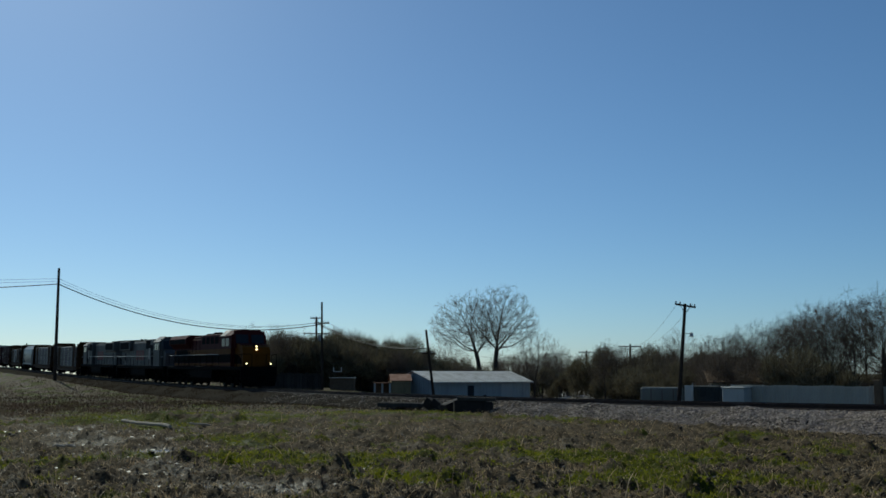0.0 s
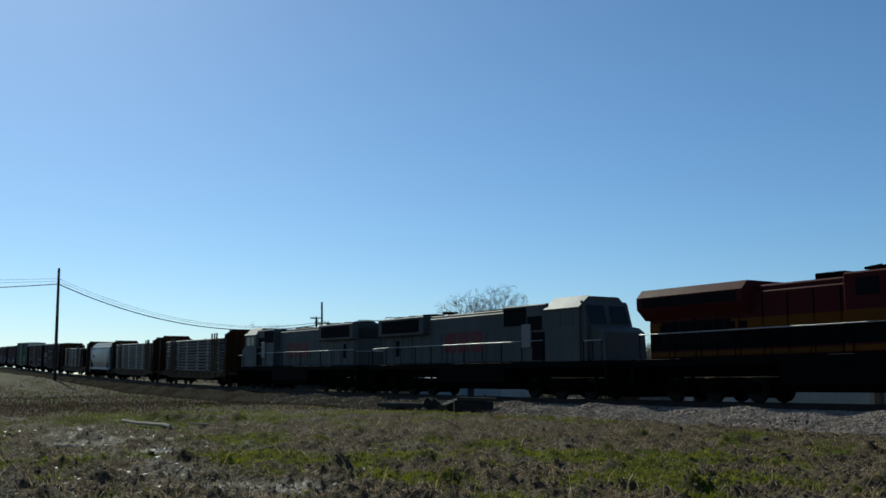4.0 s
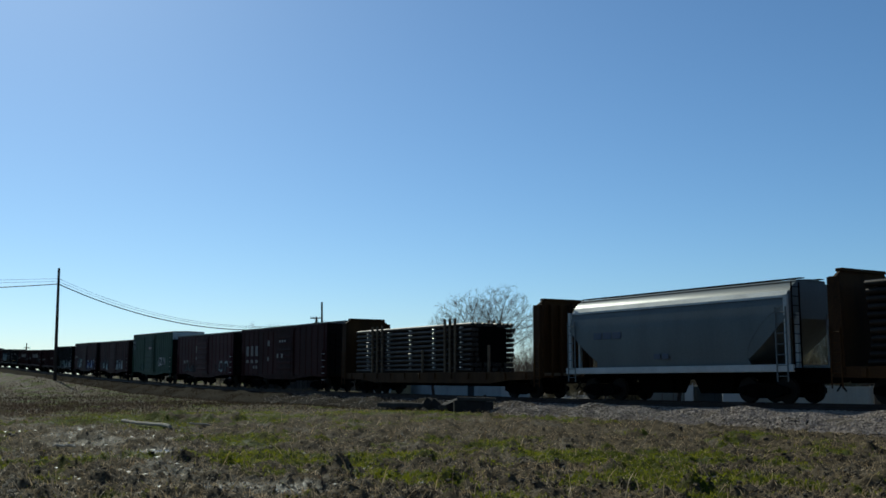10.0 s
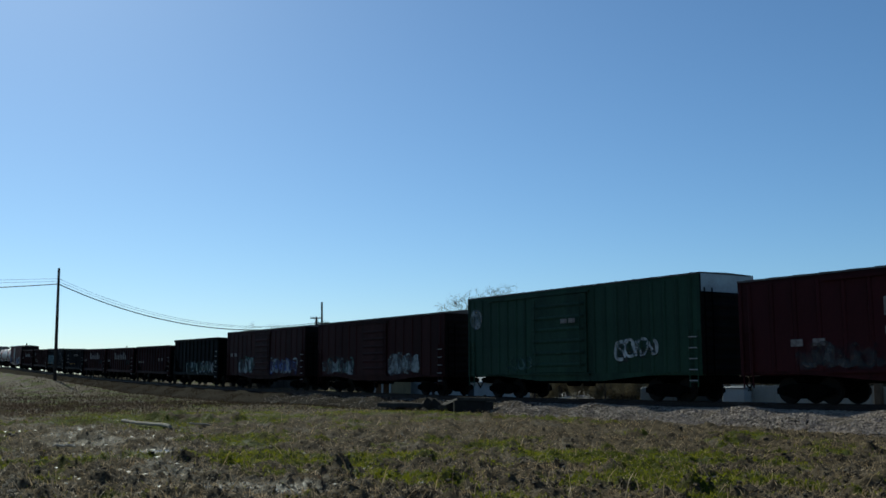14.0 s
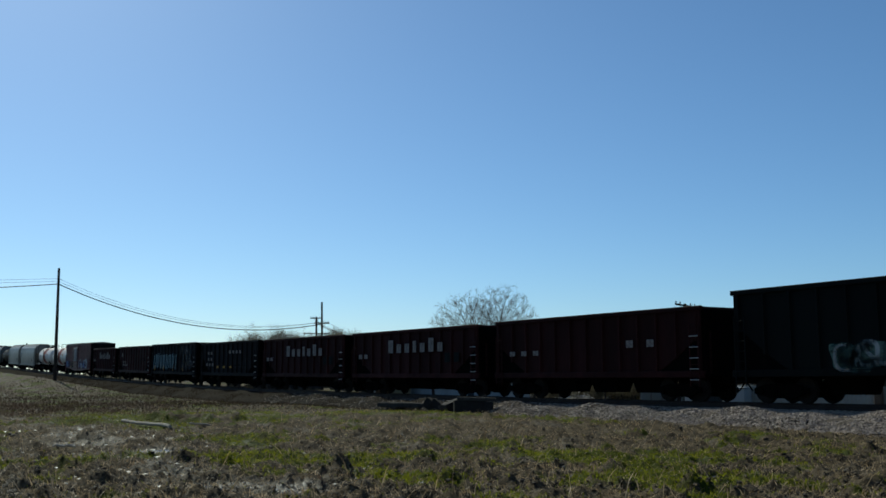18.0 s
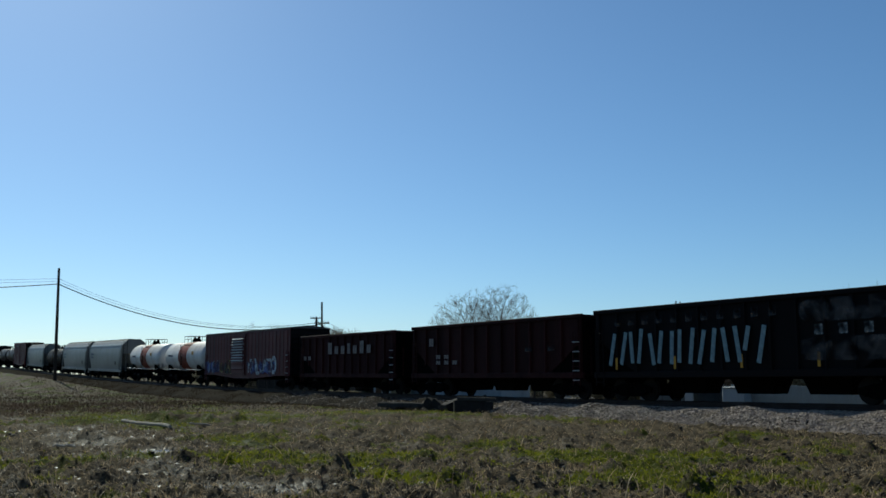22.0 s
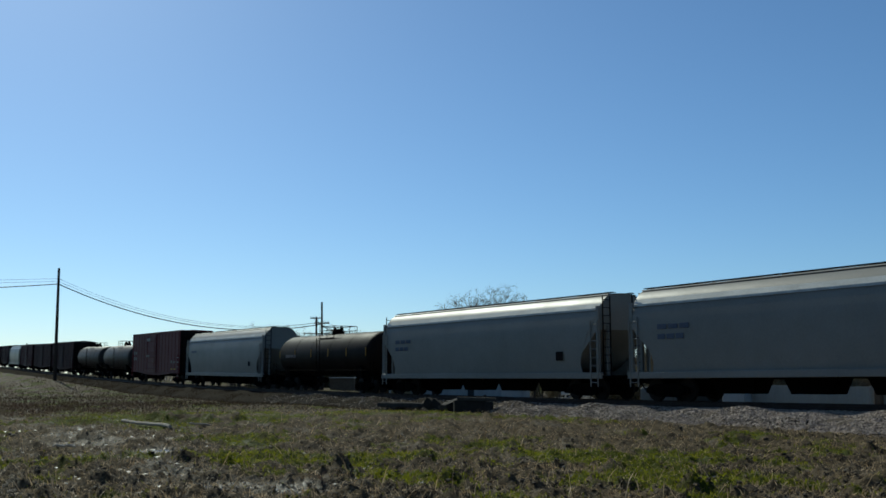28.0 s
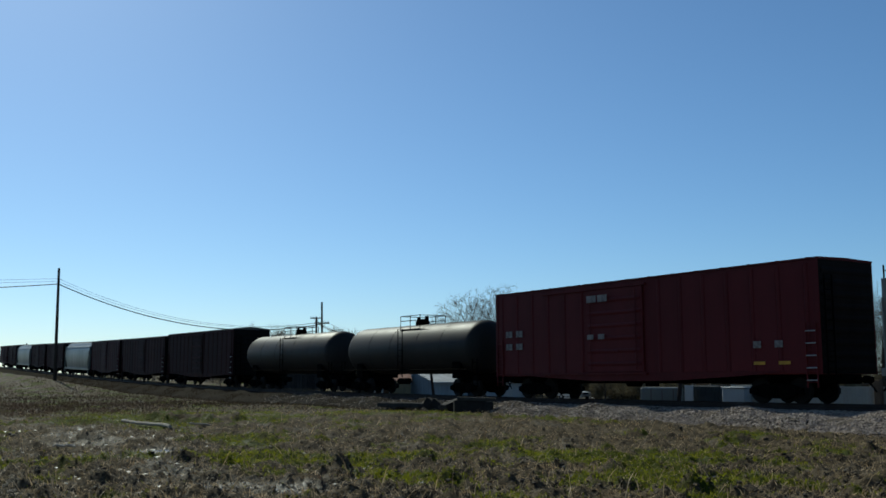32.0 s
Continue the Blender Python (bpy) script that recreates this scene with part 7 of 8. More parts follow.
def woods():
    rnd = random.Random(77)
    big_a = grow_tree(3, 16.4, 6.6, 6.4, 5.6, 4.6, 0.34, 3000, 0.42, -1.7, 0.010, 7, 0.75, 0.6, 4)
    big_b = grow_tree(11, 17.6, 7.2, 6.3, 5.6, 5.4, 0.38, 3000, 0.42, 0.9, 0.010, 7, 0.75, 0.6, 4)
    tree(big_a, "large bare pecan tree with a broad fan of limbs", 6.0, 170, -1.5, 0, 1.0)
    tree(big_b, "large bare pecan tree with a broad fan of limbs", 8.8, 171, -1.5, 0, 1.0)
    kinds = [grow_tree(21, 10, 2.4, 2.7, 2.7, 2.0, 0.14, 900, 0.28, 0.0, 0.005, 6, 0.75, 0.6), grow_tree(22, 10, 1.8, 3.4, 3.2, 1.5, 0.15, 1050, 0.28, 0.5, 0.005, 6, 0.75, 0.55), grow_tree(23, 10, 2.8, 2.3, 2.4, 2.4, 0.13, 850, 0.28, -0.3, 0.005, 6, 0.75, 0.6), grow_tree(24, 10, 1.5, 3.1, 3.0, 1.2, 0.14, 1000, 0.28, 0.2, 0.005, 6, 0.75, 0.6), grow_tree(25, 10, 2.2, 4.4, 4.0, 2.0, 0.17, 1300, 0.3, 0.0, 0.005, 10, 0.85, 0.4)]
    slim = "bare grey winter tree with fine upright twigs"
    # by the shed and behind it
    tree(kinds[1], "crooked bare tree beside the shed", 12.4, 139, -1.5, 10, 0.95)
    for x, y, h in ((0.5, 168, 8.6), (3.0, 176, 7.5), (14.5, 176, 8.2), (17.5, 180, 7.0), (-1.5, 160, 8.0), (19.5, 172, 7.0), (22.5, 168, 6.5)):
        tree(rnd.choice(kinds), slim, x, y, -1.5, rnd.uniform(0, 360), h / 10)
    # the wood on the open side, from the lane to the edge of the view
    outline = [(20.5, 130, 7.3), (23.0, 132, 7.6), (25.0, 122, 8.2), (26.2, 120, 8.8), (28.5, 125, 7.5), (24.5, 104, 5.6), (27.0, 99, 7.4), (29.5, 97, 8.6), (31.2, 96, 8.9), (32.8, 95, 9.4), (34.2, 94, 9.8), (35.8, 95, 10.4), (37.2, 93, 10.8), (40.2, 93, 11.2), (44.0, 91, 11.6), (46.5, 90, 11.4), (35.0, 103, 10.0), (43.0, 104, 12.0), (31.0, 106, 8.0)]
    for x, y, h in outline:
        tree(rnd.choice(kinds), slim, x, y, -1.5, rnd.uniform(0, 360), h / 10 * rnd.uniform(0.86, 0.98))
    for x, y, h in ((33.5, 99, 9.6), (36.6, 98, 10.6), (41.2, 96, 11.6), (30.2, 101, 8.8), (28.2, 98, 7.8), (25.8, 100, 7.0), (22.0, 136, 8.4), (18.6, 166, 8.6), (27.5, 118, 8.6)):
        tree(rnd.choice(kinds), slim, x, y, -1.5, rnd.uniform(0, 360), h / 10 * rnd.uniform(0.88, 1.0))
    bush_a, bush_b = brush_mesh(5, 5.0, 6.5, 12000, False), brush_mesh(6, 5.0, 6.5, 11000, True)
    bush_c = brush_mesh(8, 5.0, 7.5, 12000, True)
    dark = "dense dark thicket of brush and bare stems"
    for x, y, s, sz in ((-33, 165, 1.3, 1.0), (-28, 158, 1.4, 1.15), (-24, 152, 1.35, 1.2), (-21, 150, 1.3, 1.2), (-17.5, 152, 1.3, 1.05), (-14, 150, 1.3, 1.1), (-10.5, 150, 1.35, 1.15), (-7.5, 150, 1.3, 1.1), (-4.5, 152, 1.15, 1.1), (-1.5, 154, 0.9, 1.0)):
        thicket(rnd.choice((bush_a, bush_b, bush_c)), dark, x, y, base_z(x, y) - 0.2, rnd.uniform(0, 360), s, sz)
    for x, y, s, sz in ((-26, 162, 1.35, 1.2), (-20, 158, 1.4, 1.2), (-15.5, 157, 1.45, 1.15), (-12, 158, 1.5, 1.15), (-9, 157, 1.5, 1.15), (-6, 158, 1.4, 1.15), (-3, 160, 1.25, 1.1)):
        thicket(rnd.choice((bush_b, bush_c)), dark, x, y, base_z(x, y) - 0.2, rnd.uniform(0, 360), s, sz)
    for x, y, h in ((-30, 160, 9.5), (-26.5, 158, 9.2), (-23.4, 154, 9.0), (-20.8, 152, 8.6), (-18, 156, 8.0), (-14.5, 157, 7.6), (-11, 158, 7.2)):
        tree(rnd.choice(kinds), slim, x, y, base_z(x, y) - 0.2, rnd.uniform(0, 360), h / 10)
    for x, y, s in ((2, 165, 0.9), (6, 168, 0.9), (11, 165, 0.85), (15, 160, 0.8), (19, 158, 0.8), (24, 128, 0.95), (27, 120, 0.9), (22.5, 112, 0.75), (26.5, 104, 0.9), (30, 98, 1.0), (28.6, 90, 0.95), (33, 96, 0.8), (36, 94, 0.66), (39, 94, 0.6), (42, 92, 0.62), (45, 90, 0.62), (48, 88, 0.7)):
        thicket(rnd.choice((bush_a, bush_b)), "tangled brush under bare trees", x, y, -1.6, rnd.uniform(0, 360), s)

    for x, y, s in ((28, 112, 1.0), (31.5, 104, 1.0), (34.5, 101, 0.75), (37.5, 100, 0.7), (41, 99, 0.7), (44.5, 98, 0.75), (26, 126, 0.85), (22.5, 134, 0.75), (30, 118, 0.95)):
        thicket(rnd.choice((bush_b, bush_c)), "tangled brush under bare trees", x, y, -1.6, rnd.uniform(0, 360), s, 1.1)
    # a belt of far woods that closes the view, too far to tell its trees apart
    far_a, far_b = brush_mesh(15, 5.0, 9.0, 4200, False), brush_mesh(16, 5.0, 9.0, 4200, True)
    for i in range(26):
        x = -70 + i * 6.4 + rnd.uniform(-2, 2)
        y = 235 + rnd.uniform(-15, 25)
        thicket(rnd.choice((far_a, far_b)), "far belt of grey winter brush", x, y, -1.2 if x > -20 else 0.5, rnd.uniform(0, 360), rnd.uniform(1.25, 1.6), 0.95)
    for x, y, s, sz in ((17.5, 150, 0.75, 1.1), (21.5, 142, 1.0, 1.2), (25.0, 138, 1.1, 1.2), (29.0, 140, 1.2, 1.2), (23.0, 120, 0.8, 1.1), (24.6, 98, 0.7, 1.2), (22.4, 100, 0.55, 1.2), (31.0, 88, 1.0, 1.1), (26.5, 93, 0.9, 1.3)):
        thicket(rnd.choice((bush_a, bush_b, bush_c)), "tangled brush under bare trees", x, y, -1.6, rnd.uniform(0, 360), s, sz)


woods()


# ---- the field in front: grass, straw, clods, puddles, litter ----
def scatter(n, near, far, seed, half=26.5):
    """Points in the field within sight of the tripod, thinning out with distance."""
    rng = np.random.default_rng(seed)
    r = near * (far / near) ** rng.random(n)
    a = np.radians(rng.uniform(-half, half, n))
    x, y = r * np.sin(a), r * np.cos(a)
    s, d = beside(x, y)
    keep = d < -4.0
    return x[keep], y[keep], rng


def blades(name, label, material, x, y, rng, h0, h1, w, lean, sink=0.01, least=0.0, floor=None):
    """Upright or leaning blades, each a bent strip."""
    n = len(x)
    z = field_height(x, y) - sink if floor is None else floor
    a = rng.uniform(0, 2 * np.pi, n)
    b = rng.uniform(0, 2 * np.pi, n)
    h = rng.uniform(h0, h1, n)
    k = least + (lean - least) * rng.random(n)
    ww = w * rng.uniform(0.6, 1.4, n)
    ox, oy = np.cos(a) * ww, np.sin(a) * ww
    lx, ly = np.cos(b) * h * k, np.sin(b) * h * k
    up = h * np.sqrt(np.maximum(0.02, 1 - np.minimum(k, 0.99) ** 2))
    v = np.empty((n, 5, 3))
    v[:, 0] = np.stack([x - ox, y - oy, z], 1)
    v[:, 1] = np.stack([x + ox, y + oy, z], 1)
    v[:, 2] = np.stack([x + ox * 0.8 + lx * 0.4, y + oy * 0.8 + ly * 0.4, z + up * 0.6], 1)
    v[:, 3] = np.stack([x - ox * 0.8 + lx * 0.4, y - oy * 0.8 + ly * 0.4, z + up * 0.6], 1)
    v[:, 4] = np.stack([x + lx, y + ly, z + up], 1)
    i = np.arange(n)[:, None] * 5
    quads = (i + np.array([0, 1, 2, 3])).tolist()
    tris = (i + np.array([3, 2, 4])).tolist()
    me = bpy.data.meshes.new(name)
    me.from_pydata(v.reshape(-1, 3).tolist(), [], quads + tris)
    me.materials.append(material)
    ob = new(name, me)
    return tagged(ob, label, "vegetation", kind="stuff")


GRASS = mat("spring_grass", (0.19, 0.195, 0.013), 0.6, 0, (0.085, 0.088, 0.010), 0.6, 8, 0.8, 0, island=0.4, glow_through=0.55)
DRY = mat("dry_straw", (0.60, 0.43, 0.24), 0.45, 0, (0.14, 0.10, 0.06), 0.6, 8, 0.7, 0, island=0.45, glow_through=0.25)
WEED = mat("dead_weeds", (0.12, 0.075, 0.052), 0.9, 0, (0.05, 0.036, 0.027), 0.6, 8, 0.7, 0, island=0.4, glow_through=0.25, spec=0.0)
FAR_GRASS = mat("rough_far_grass", (0.072, 0.054, 0.036), 0.9, 0, (0.042, 0.031, 0.021), 0.25, 4, 1.0, 0, island=0.4, spec=0.0, glow_through=0.25)
CLOD = mat("wet_clod", (0.058, 0.043, 0.029), 0.7, 0, (0.02, 0.015, 0.011), 5, 40, 0.7, 0.6, island=0.4, spec=0.1)
WET_MUD = mat("shining_wet_mud", (0.05, 0.042, 0.032), 0.42, 0, (0.03, 0.025, 0.02), 6, 30, 0.5, 0.3, island=0.3, spec=0.5)
WATER = mat("muddy_water", (0.045, 0.040, 0.032), 0.12, 0, (0.035, 0.03, 0.025), 1, 9, 0.4, 0.5, spec=0.6, relief=0.06)


def lumps(name, label, material, x, y, rng, r0, r1, flat=0.6, sink=0.3, rise=None, round_=False):
    """Irregular small stones or clods, eight-cornered."""
    n = len(x)
    z = field_height(x, y) if rise is None else rise
    if round_:
        # a faceted ball: the corners of a cube and of an octahedron
        c8 = [(x_ * 0.62, y_ * 0.62, z_ * 0.62) for x_ in (-1, 1) for y_ in (-1, 1) for z_ in (-1, 1)]
        ax6 = [(-1, 0, 0), (1, 0, 0), (0, -1, 0), (0, 1, 0), (0, 0, -1), (0, 0, 1)]
        corners = np.array(c8 + ax6, float)
        faces = []
        for k, loop in enumerate(((0, 1, 3, 2), (4, 6, 7, 5), (0, 4, 5, 1), (2, 3, 7, 6), (0, 2, 6, 4), (1, 5, 7, 3))):
            for i in range(4):
                faces.append((loop[i], loop[(i + 1) % 4], 8 + k))
        faces = np.array(faces)
    else:
        corners = np.array([(-1, 0, 0), (1, 0, 0), (0, -1, 0), (0, 1, 0), (0, 0, -1), (0, 0, 0.8), (0.6, 0.6, 0.5), (-0.6, -0.6, 0.5)], float)
        faces = np.array([(0, 7, 3), (3, 7, 5), (3, 5, 6), (3, 6, 1), (1, 6, 2), (2, 6, 5), (2, 5, 7), (2, 7, 0)])
    nc = len(corners)
    r = r0 * (r1 / r0) ** rng.random(n)
    a = rng.uniform(0, 2 * np.pi, n)
    jit = rng.uniform(0.7, 1.3, (n, nc, 1))
    v = corners[None] * jit * r[:, None, None]
    ca, sa = np.cos(a)[:, None], np.sin(a)[:, None]
    vx = v[..., 0] * ca - v[..., 1] * sa
    vy = v[..., 0] * sa + v[..., 1] * ca
    vz = v[..., 2] * flat
    out = np.stack([vx + x[:, None], vy + y[:, None], vz + (z + r * flat * (1 - 2 * sink) * 0.5)[:, None]], -1)
    f = (np.arange(n)[:, None, None] * nc + faces[None]).reshape(-1, 3).tolist()
    me = bpy.data.meshes.new(name)
    me.from_pydata(out.reshape(-1, 3).tolist(), [], f)
    me.materials.append(material)
    ob = new(name, me)
    return tagged(ob, label, "ground cover", kind="stuff")


def field_cover():
    x, y, rng = scatter(300000, 13.0, 75, 1)
    keep = rng.random(len(x)) < np.clip((patch(x, y) - 0.30) * 2.0, 0.015, 1)
    blades("grass", "patchy short green grass", GRASS, x[keep], y[keep], rng, 0.025, 0.095, 0.008, 1.0, 0.01, 0.4)
    x, y, rng = scatter(110000, 13.0, 75, 2)
    keep = rng.random(len(x)) < 0.85 - 0.5 * patch(x, y)
    blades("straw", "dry flattened straw and dead stems on the mud", DRY, x[keep], y[keep], rng, 0.03, 0.15, 0.0045, 1.0, 0.0, 0.8)
    x, y, rng = scatter(1100, 13.0, 60, 3)
    blades("dry_stalks", "thin dry stalks leaning in the grass", DRY, x, y, rng, 0.15, 0.55, 0.006, 0.97, 0.0, 0.5)
    # a bank of dead weeds along the foot of the line
    rng = np.random.default_rng(4)
    y = np.clip(rng.normal(58, 11, 22000), 36, 95)
    x = -y * np.clip(rng.normal(0.41, 0.09, 22000), 0.15, 0.6)
    k = rng.random(22000) < np.clip(0.45 + 1.2 * wave(x, y, 1.6, 1.0), 0.03, 1)
    x, y = x[k], y[k]
    s_, d_ = beside(x, y)
    x, y = x[d_ < -5], y[d_ < -5]
    blades("dead_weeds", "brown dead weeds in the far corner of the field", WEED, x, y, rng, 0.08, 0.34, 0.006, 0.9)
    # thin growth over the bank of the far track
    rng = np.random.default_rng(14)
    s_ = rng.uniform(-125, 6, 26000)
    o_ = rng.uniform(-5.2, -2.0, 26000)
    k = rng.random(26000) < np.clip(0.35 + 0.9 * wave(s_, o_ * 3, 2.2, 3.0), 0.04, 1)
    s_, o_ = s_[k], o_[k]
    th = np.interp(s_, ST, TH)
    x, y = np.interp(s_, ST, CX) - o_ * np.sin(th), np.interp(s_, ST, CY) + o_ * np.cos(th)
    z = np.interp(s_, ST, RAIL_Z) + np.interp(o_, (-5.4, -4.4, -3.3, -2.1), (-1.5, -0.86, -0.50, -0.24))
    blades("bank_weeds", "thin brown weeds on the cinder bank", FAR_GRASS, x, y, rng, 0.08, 0.34, 0.012, 0.9, 0.0, 0.2, np.maximum(z, field_height(x, y)) - 0.03)
    # coarser growth further off
    x, y, rng = scatter(130000, 46.0, 130, 12)
    keep = rng.random(len(x)) < 0.85 * ramp(np.hypot(x, y) + 3 * wave(x, y, 3.0, 2.0), 48, 70)
    blades("far_grass", "rough brown and green grass further off", FAR_GRASS, x[keep], y[keep], rng, 0.05, 0.17, 0.02, 0.95)
    # tussocks: dense tufts of green, and of straw
    rng = np.random.default_rng(71)
    for name, label, m, count, each, h0, h1, w in (("grass_tufts", "dense bright green grass tufts", GRASS, 700, 110, 0.03, 0.105, 0.008), ("straw_tufts", "tufts of bleached dead grass", DRY, 120, 50, 0.04, 0.16, 0.005)):
        r = 14 * (52 / 14) ** rng.random(count)
        a = np.radians(rng.uniform(-24.5, 24.5, count))
        cx, cy = r * np.sin(a), r * np.cos(a)
        if name == "grass_tufts":
            k = patch(cx, cy) > 0.45
            cx, cy = cx[k], cy[k]
        sp = np.repeat(rng.uniform(0.08, 0.34, len(cx)), each)
        x = np.repeat(cx, each) + rng.normal(0, 1, len(sp)) * sp * 1.5
        y = np.repeat(cy, each) + rng.normal(0, 1, len(sp)) * sp
        s_, d_ = beside(x, y)
        k = d_ < -5.2
        blades(name, label, m, x[k], y[k], rng, h0, h1, w, 0.85)
    # clods and trampled lumps: fine crumbs everywhere, larger ones in drifts
    x, y, rng = scatter(42000, 13.0, 70, 5)
    k = rng.random(len(x)) < 0.9 - 0.6 * patch(x, y)
    lumps("crumbs", "crumbly dark earth and small clods", CLOD, x[k], y[k], rng, 0.012, 0.045, 0.75, 0.3)
    x, y, rng = scatter(2600, 13.0, 70, 15)
    k = rng.random(len(x)) < np.clip(0.15 + 1.2 * (wave(x, y, 1.6, 5.0) - 0.05), 0, 1)
    lumps("clods", "dark wet clods of trampled earth", CLOD, x[k], y[k], rng, 0.025, 0.08, 0.6, 0.4, None, True)
    rng = np.random.default_rng(6)
    cx, cy = [], []
    for x0, y0 in LARGE_HEAPS:
        r, n = rng.uniform(0.2, 0.4), int(rng.uniform(6, 14))
        cx.extend(x0 + rng.normal(0, r, n))
        cy.extend(y0 + rng.normal(0, r * 1.6, n))
    lumps("clod_heaps", "heaps of dark wet clods", CLOD, np.array(cx), np.array(cy), rng, 0.02, 0.065, 0.6, 0.4, None, True)


def puddle(x, y, rx, ry, seed):
    """A level sheet of water in its hollow; the earth that stands out of it breaks its edge."""
    n = 28
    z = float(land(x, y)[0]) + 0.050
    pts = []
    for i in range(n):
        a = 2 * math.pi * i / n
        k = 1.02 + 0.14 * math.sin(3 * a + seed) + 0.08 * math.sin(5 * a + 2 * seed)
        pts.append((x + rx * k * math.cos(a), y + ry * k * math.sin(a), z))
    ob = part("puddle", Shape().put(pts, [tuple(range(n))]), WATER, None, smooth=0)
    tagged(ob, "shallow muddy rain puddle in the field", "puddle", "puddles in the field", "structure")


def stick(x, y, x2, y2, r, seed):
    rnd = random.Random(seed)
    p, q = Vector((x, y, float(field_height(x, y)[0]) + 0.10)), Vector((x2, y2, float(field_height(x2, y2)[0]) + 0.07))
    pts = [tuple(p.lerp(q, i / 6) + Vector((rnd.uniform(-0.03, 0.03), rnd.uniform(-0.03, 0.03), rnd.uniform(-0.01, 0.03)))) for i in range(7)]
    sh = Shape().path(pts, r, 7)
    ob = part("fallen_branch", sh, DRY_WOOD, None)
    tagged(ob, "pale dry fallen branch lying in the grass", "branch", "branches in the field")


DRY_WOOD = mat("bleached_branch", (0.36, 0.31, 0.25), 0.85, 0, (0.18, 0.15, 0.12), 4, 30, 0.6, 0.3)
OLD_TIE = mat("old_sleeper_wood", (0.075, 0.064, 0.055), 0.9, 0, (0.022, 0.018, 0.016), 3, 30, 0.7, 0.5, True)
TAR = mat("tarred_timber", (0.022, 0.019, 0.018), 0.8, 0, (0.05, 0.042, 0.036), 3, 30, 0.5, 0.4)


def beam(name, label, x, y, z, L, w, h, rx, ry, rz, m, cat="timber"):
    ob = part(name, Shape().box(-L / 2, L / 2, -w / 2, w / 2, -h / 2, h / 2, 0.02), m, None, m=pose(x, y, z, rx, ry, rz))
    tagged(ob, label, cat, "old timbers dumped beside the track")


def dumped_timbers():
    def gz(x, y):
        return float(field_height(x, y)[0])
    z = gz(-1.9, 53.5)
    for i, (x, y, r) in enumerate(((-2.1, 53.0, -8), (-2.0, 53.6, -5), (-1.9, 54.2, -12))):
        beam("old_sleeper", "weathered grey railway sleeper lying in the grass", x, y, z + 0.42, 2.6, 0.34, 0.22, 0, 1, r, OLD_TIE)
    beam("old_sleeper", "tarred black sleeper under other timbers", -2.4, 53.4, z + 0.16, 1.6, 0.5, 0.30, 0, 0, 70, TAR)
    beam("timber_block", "tarred black timber block standing on edge", -0.45, 51.5, gz(-0.4, 51.5) + 0.40, 1.0, 0.6, 0.5, 0, 32, -15, TAR)
    beam("timber_block", "tarred black timber block tilted against a sleeper", -0.1, 51.0, gz(-0.1, 51) + 0.36, 1.1, 0.5, 0.36, 0, 38, -10, TAR)
    beam("old_sleeper", "weathered sleeper tilted over a block", 0.85, 50.2, gz(0.8, 50) + 0.56, 2.2, 0.28, 0.2, 0, -9, -14, OLD_TIE)
    beam("old_sleeper", "weathered sleeper with one end up in the air", 1.2, 49.35, gz(1.2, 49.4) + 0.64, 1.9, 0.28, 0.2, 0, -20, -6, OLD_TIE)
    beam("timber_block", "tarred black timber block in the grass", 0.55, 49.2, gz(0.5, 49) + 0.34, 1.0, 0.7, 0.66, 0, -20, 20, TAR)
    beam("old_sleeper", "grey sleeper laid flat on black blocks", 1.55, 47.6, gz(1.5, 47.6) + 0.78, 1.8, 0.5, 0.16, 0, 1.5, -4, OLD_TIE)
    beam("timber_block", "tarred black block under a sleeper", 1.25, 47.7, gz(1.2, 47.7) + 0.33, 1.5, 0.5, 0.74, 0, 0, 3, TAR)
    beam("timber_block", "tarred black block under a sleeper", 2.1, 47.6, gz(2, 47.6) + 0.33, 0.42, 0.5, 0.74, 0, 0, -8, TAR)


def stones():
    """Loose ballast on the near shoulder."""
    rng = np.random.default_rng(9)
    n = 120000
    s = rng.uniform(-20, 40, n)
    keep = rng.random(n) < np.clip((s - 5) / 16, 0.05, 1)
    s = s[keep]
    o = -rng.uniform(1.3, 5.3, len(s))
    edge = 4.7 + 0.35 * np.sin(s * 1.3) + 0.25 * np.sin(s * 3.1 + 1)
    s, o = s[-o < edge], o[-o < edge]
    # the bank's own section, knee by knee
    knots = []
    for ko, ku in ((-5.4, -1.5), (-4.4, -0.86), (-3.3, -0.50), (-2.1, -0.24), (-1.3, -0.20), (0.0, -0.20)):
        knots.append((ko + 0.18 * np.sin(s * 0.31 + ko) * (ko < -2.5), ku + (0.10 * np.sin(s * 0.9 + 2 * ko) + 0.06 * np.sin(s * 2.3 + ko)) * (-5 < ko < -2)))
    u = np.full(len(s), -0.2)
    for (o0, u0), (o1, u1) in zip(knots, knots[1:]):
        inside = (o >= o0) & (o <= o1)
        f = (o - o0) / (o1 - o0)
        u[inside] = (u0 + (u1 - u0) * f)[inside]
    u = u + 0.012
    th = np.interp(s, ST, TH)
    x = np.interp(s, ST, CX) - o * np.sin(th)
    y = np.interp(s, ST, CY) + o * np.cos(th)
    z = np.interp(s, ST, RAIL_Z) + u
    z = np.maximum(z, field_height(x, y) - 0.01)
    lumps("loose_ballast", "grey crushed ballast stones on the bank", STONE, x, y, rng, 0.024, 0.058, 0.8, 0.4, z - 0.01)


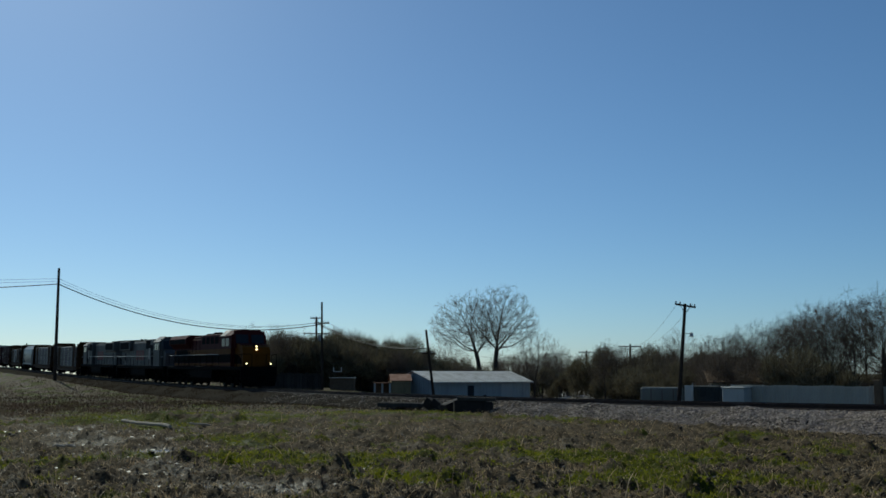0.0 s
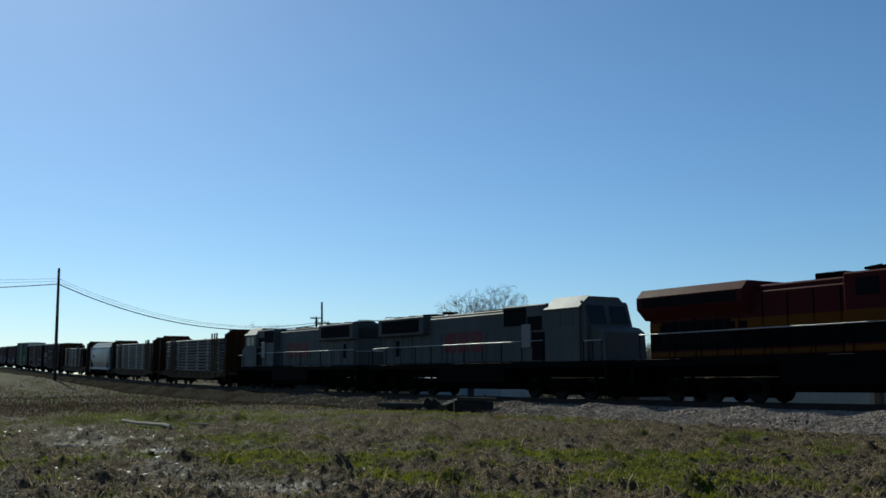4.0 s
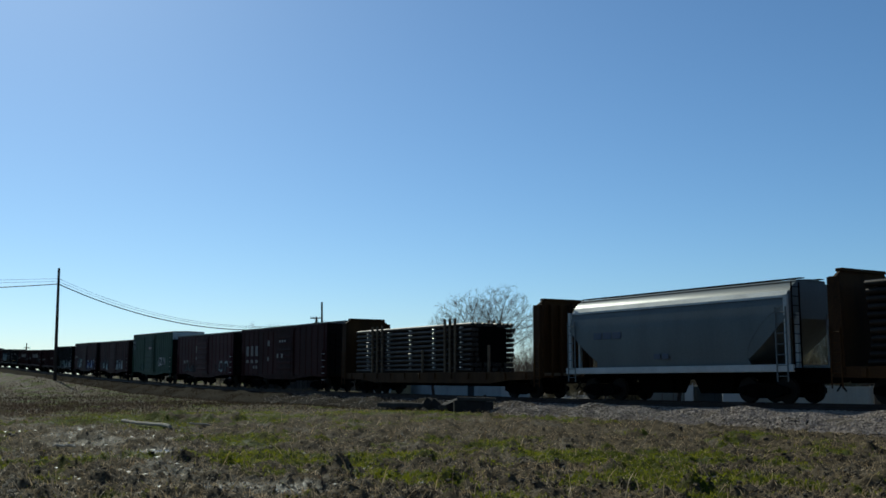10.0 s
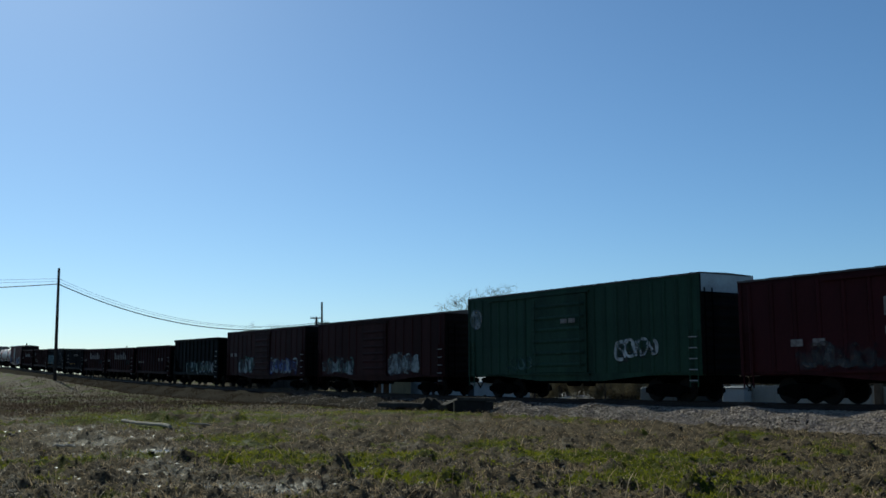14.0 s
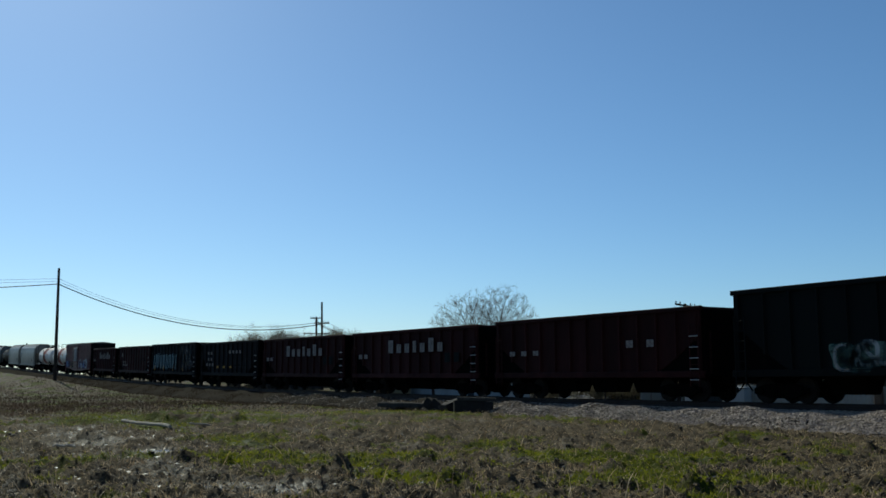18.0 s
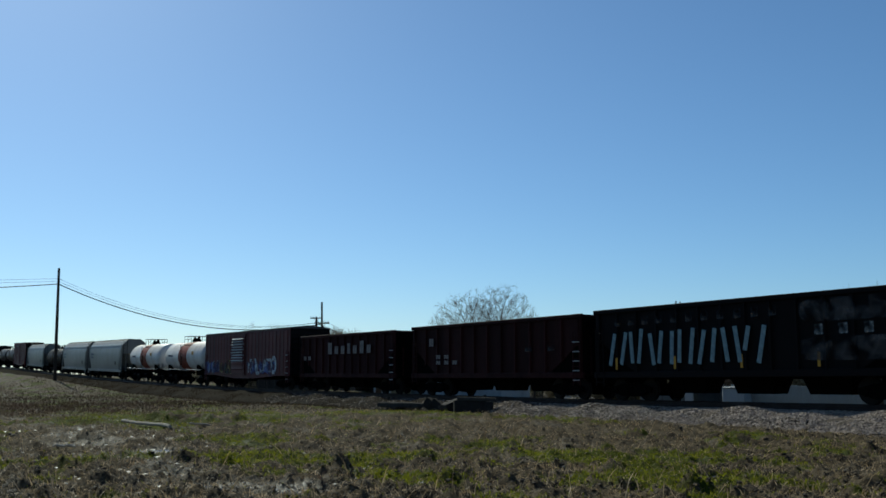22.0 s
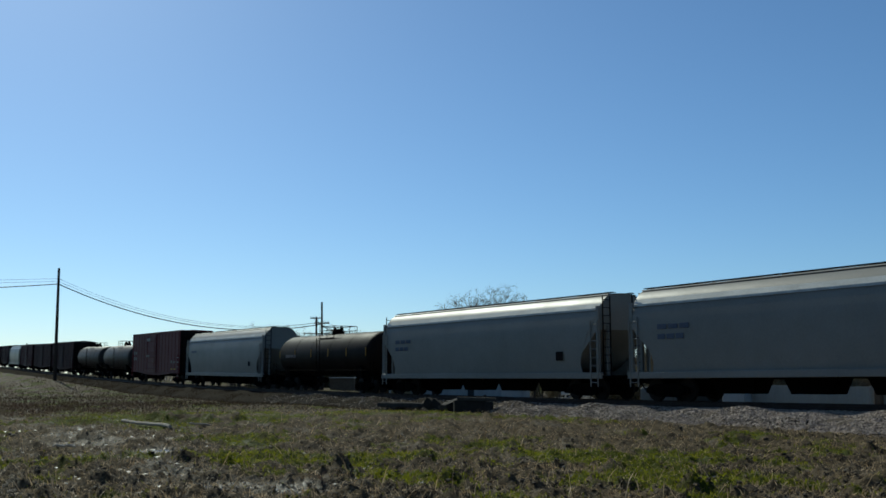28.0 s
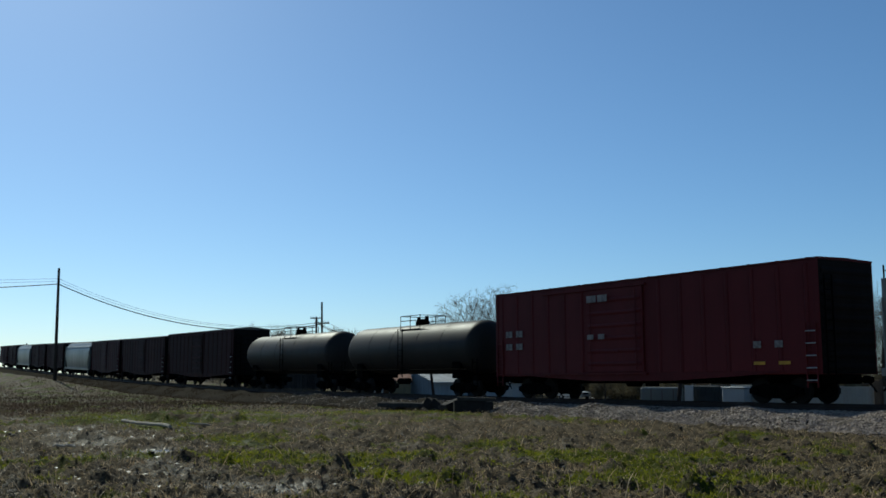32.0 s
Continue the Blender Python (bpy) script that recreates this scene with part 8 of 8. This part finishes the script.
field_cover()
for k_, basin in enumerate(BASINS):
    puddle(*basin, float(k_ + 1))
wet = np.random.default_rng(31)
wet_shape = Shape()
wet_spots = [(-9.8, 27.4, 2.0), (-7.0, 24.6, 1.3), (-3.2, 17.2, 1.6), (-13.0, 33.0, 2.2), (-5.6, 20.5, 1.2), (-9.0, 30.5, 1.6), (-1.5, 18.6, 1.4), (2.0, 21.0, 1.5), (-6.5, 17.5, 1.2), (-10.5, 36.0, 1.6)]
wn_ = 1700
wk = np.arange(wn_)
wc = np.array(wet_spots)[wk % len(wet_spots)]
wx = np.where(wk < 1150, wc[:, 0] + wet.normal(0, 0.7, wn_) * wc[:, 2], wet.uniform(-15, 12, wn_))
wy = np.where(wk < 1150, wc[:, 1] + wet.normal(0, 1.1, wn_) * wc[:, 2], wet.uniform(16, 42, wn_))
seen = (np.abs(wx) < 0.47 * wy) & (wy > 14) & (field_height(wx, wy) - land(wx, wy) < 0.15)
wx, wy = wx[seen], wy[seen]
wz = field_height(wx, wy) + 0.014
for x_, y_, z_ in zip(wx, wy, wz):
    rr = wet.uniform(0.006, 0.034) * wet.uniform(0.5, 1.3, 8)
    tx, ty = wet.uniform(-0.3, 0.3), wet.uniform(-0.1, 0.42)
    ring = [(r_ * math.cos(0.785 * q_), r_ * math.sin(0.785 * q_)) for q_, r_ in enumerate(rr)]
    wet_shape.put([(x_ + 1.5 * u_, y_ + v_, z_ + tx * u_ + ty * v_) for u_, v_ in ring], [tuple(range(8))])
tagged(part("wet_patches", wet_shape, WET_MUD, None, smooth=0), "small glinting wet patches in the mud", "water", kind="stuff")
stick(-11.6, 37.4, -8.8, 33.2, 0.06, 1)
stick(-9.3, 24.6, -8.6, 24.2, 0.03, 2)
stick(-8.7, 35.4, -8.2, 36.2, 0.03, 3)
dumped_timbers()
stones()
# a dark seedling close to the tripod
seedling = thing("seedling", "dark leggy seedling with a few small leaves", "seedling", pose(-1.93, 16.5, float(field_height(-1.93, 16.5)[0])))
part("stem", Shape().path([(0, 0, -0.02), (0.01, 0, 0.18), (-0.01, 0.01, 0.36)], 0.008), TAR, seedling)
for i_ in range(7):
    part("leaf", Shape().put([(0, 0, 0), (0.05, 0.012, 0.02), (0.1, 0, 0.01), (0.05, -0.012, 0.0)], [(0, 1, 2, 3)]), WEED, seedling, m=pose(0, 0, 0.14 + 0.035 * i_, 20, -25, i_ * 77))


# ---- the train rolls along the track at some 17 m/s ----
def rolled(t):
    u = t - 16.0
    return 17.1723 * u + 0.0224 * u * u - 0.00024 * u ** 3


def motions():
    for ob, mid in CARS:
        rows = []
        for t in np.arange(0.0, 32.01, 1.0):
            s = mid + rolled(t)
            x, y, z = on_track(s)
            th = math.degrees(np.interp(s, ST, TH))
            slope = (np.interp(s + 5, ST, RAIL_Z) - np.interp(s - 5, ST, RAIL_Z)) / 10
            rows.append((float(t), pose(x, y, z, 0, -math.degrees(math.atan(slope)), th)))
        walk(ob, rows)
    rows = []
    for t, x, y, turn in ((0.0, 25.0, 205, -105), (20.0, 21.8, 178, -105), (24.4, 19.3, 156, -100), (29.4, 18.2, 145, -110), (32.0, 17.6, 138, -60)):
        rows.append((t, pose(x, y, base_z(x, y) + 0.06, 0, 0, turn)))
    walk(PICKUP, rows)



motions()
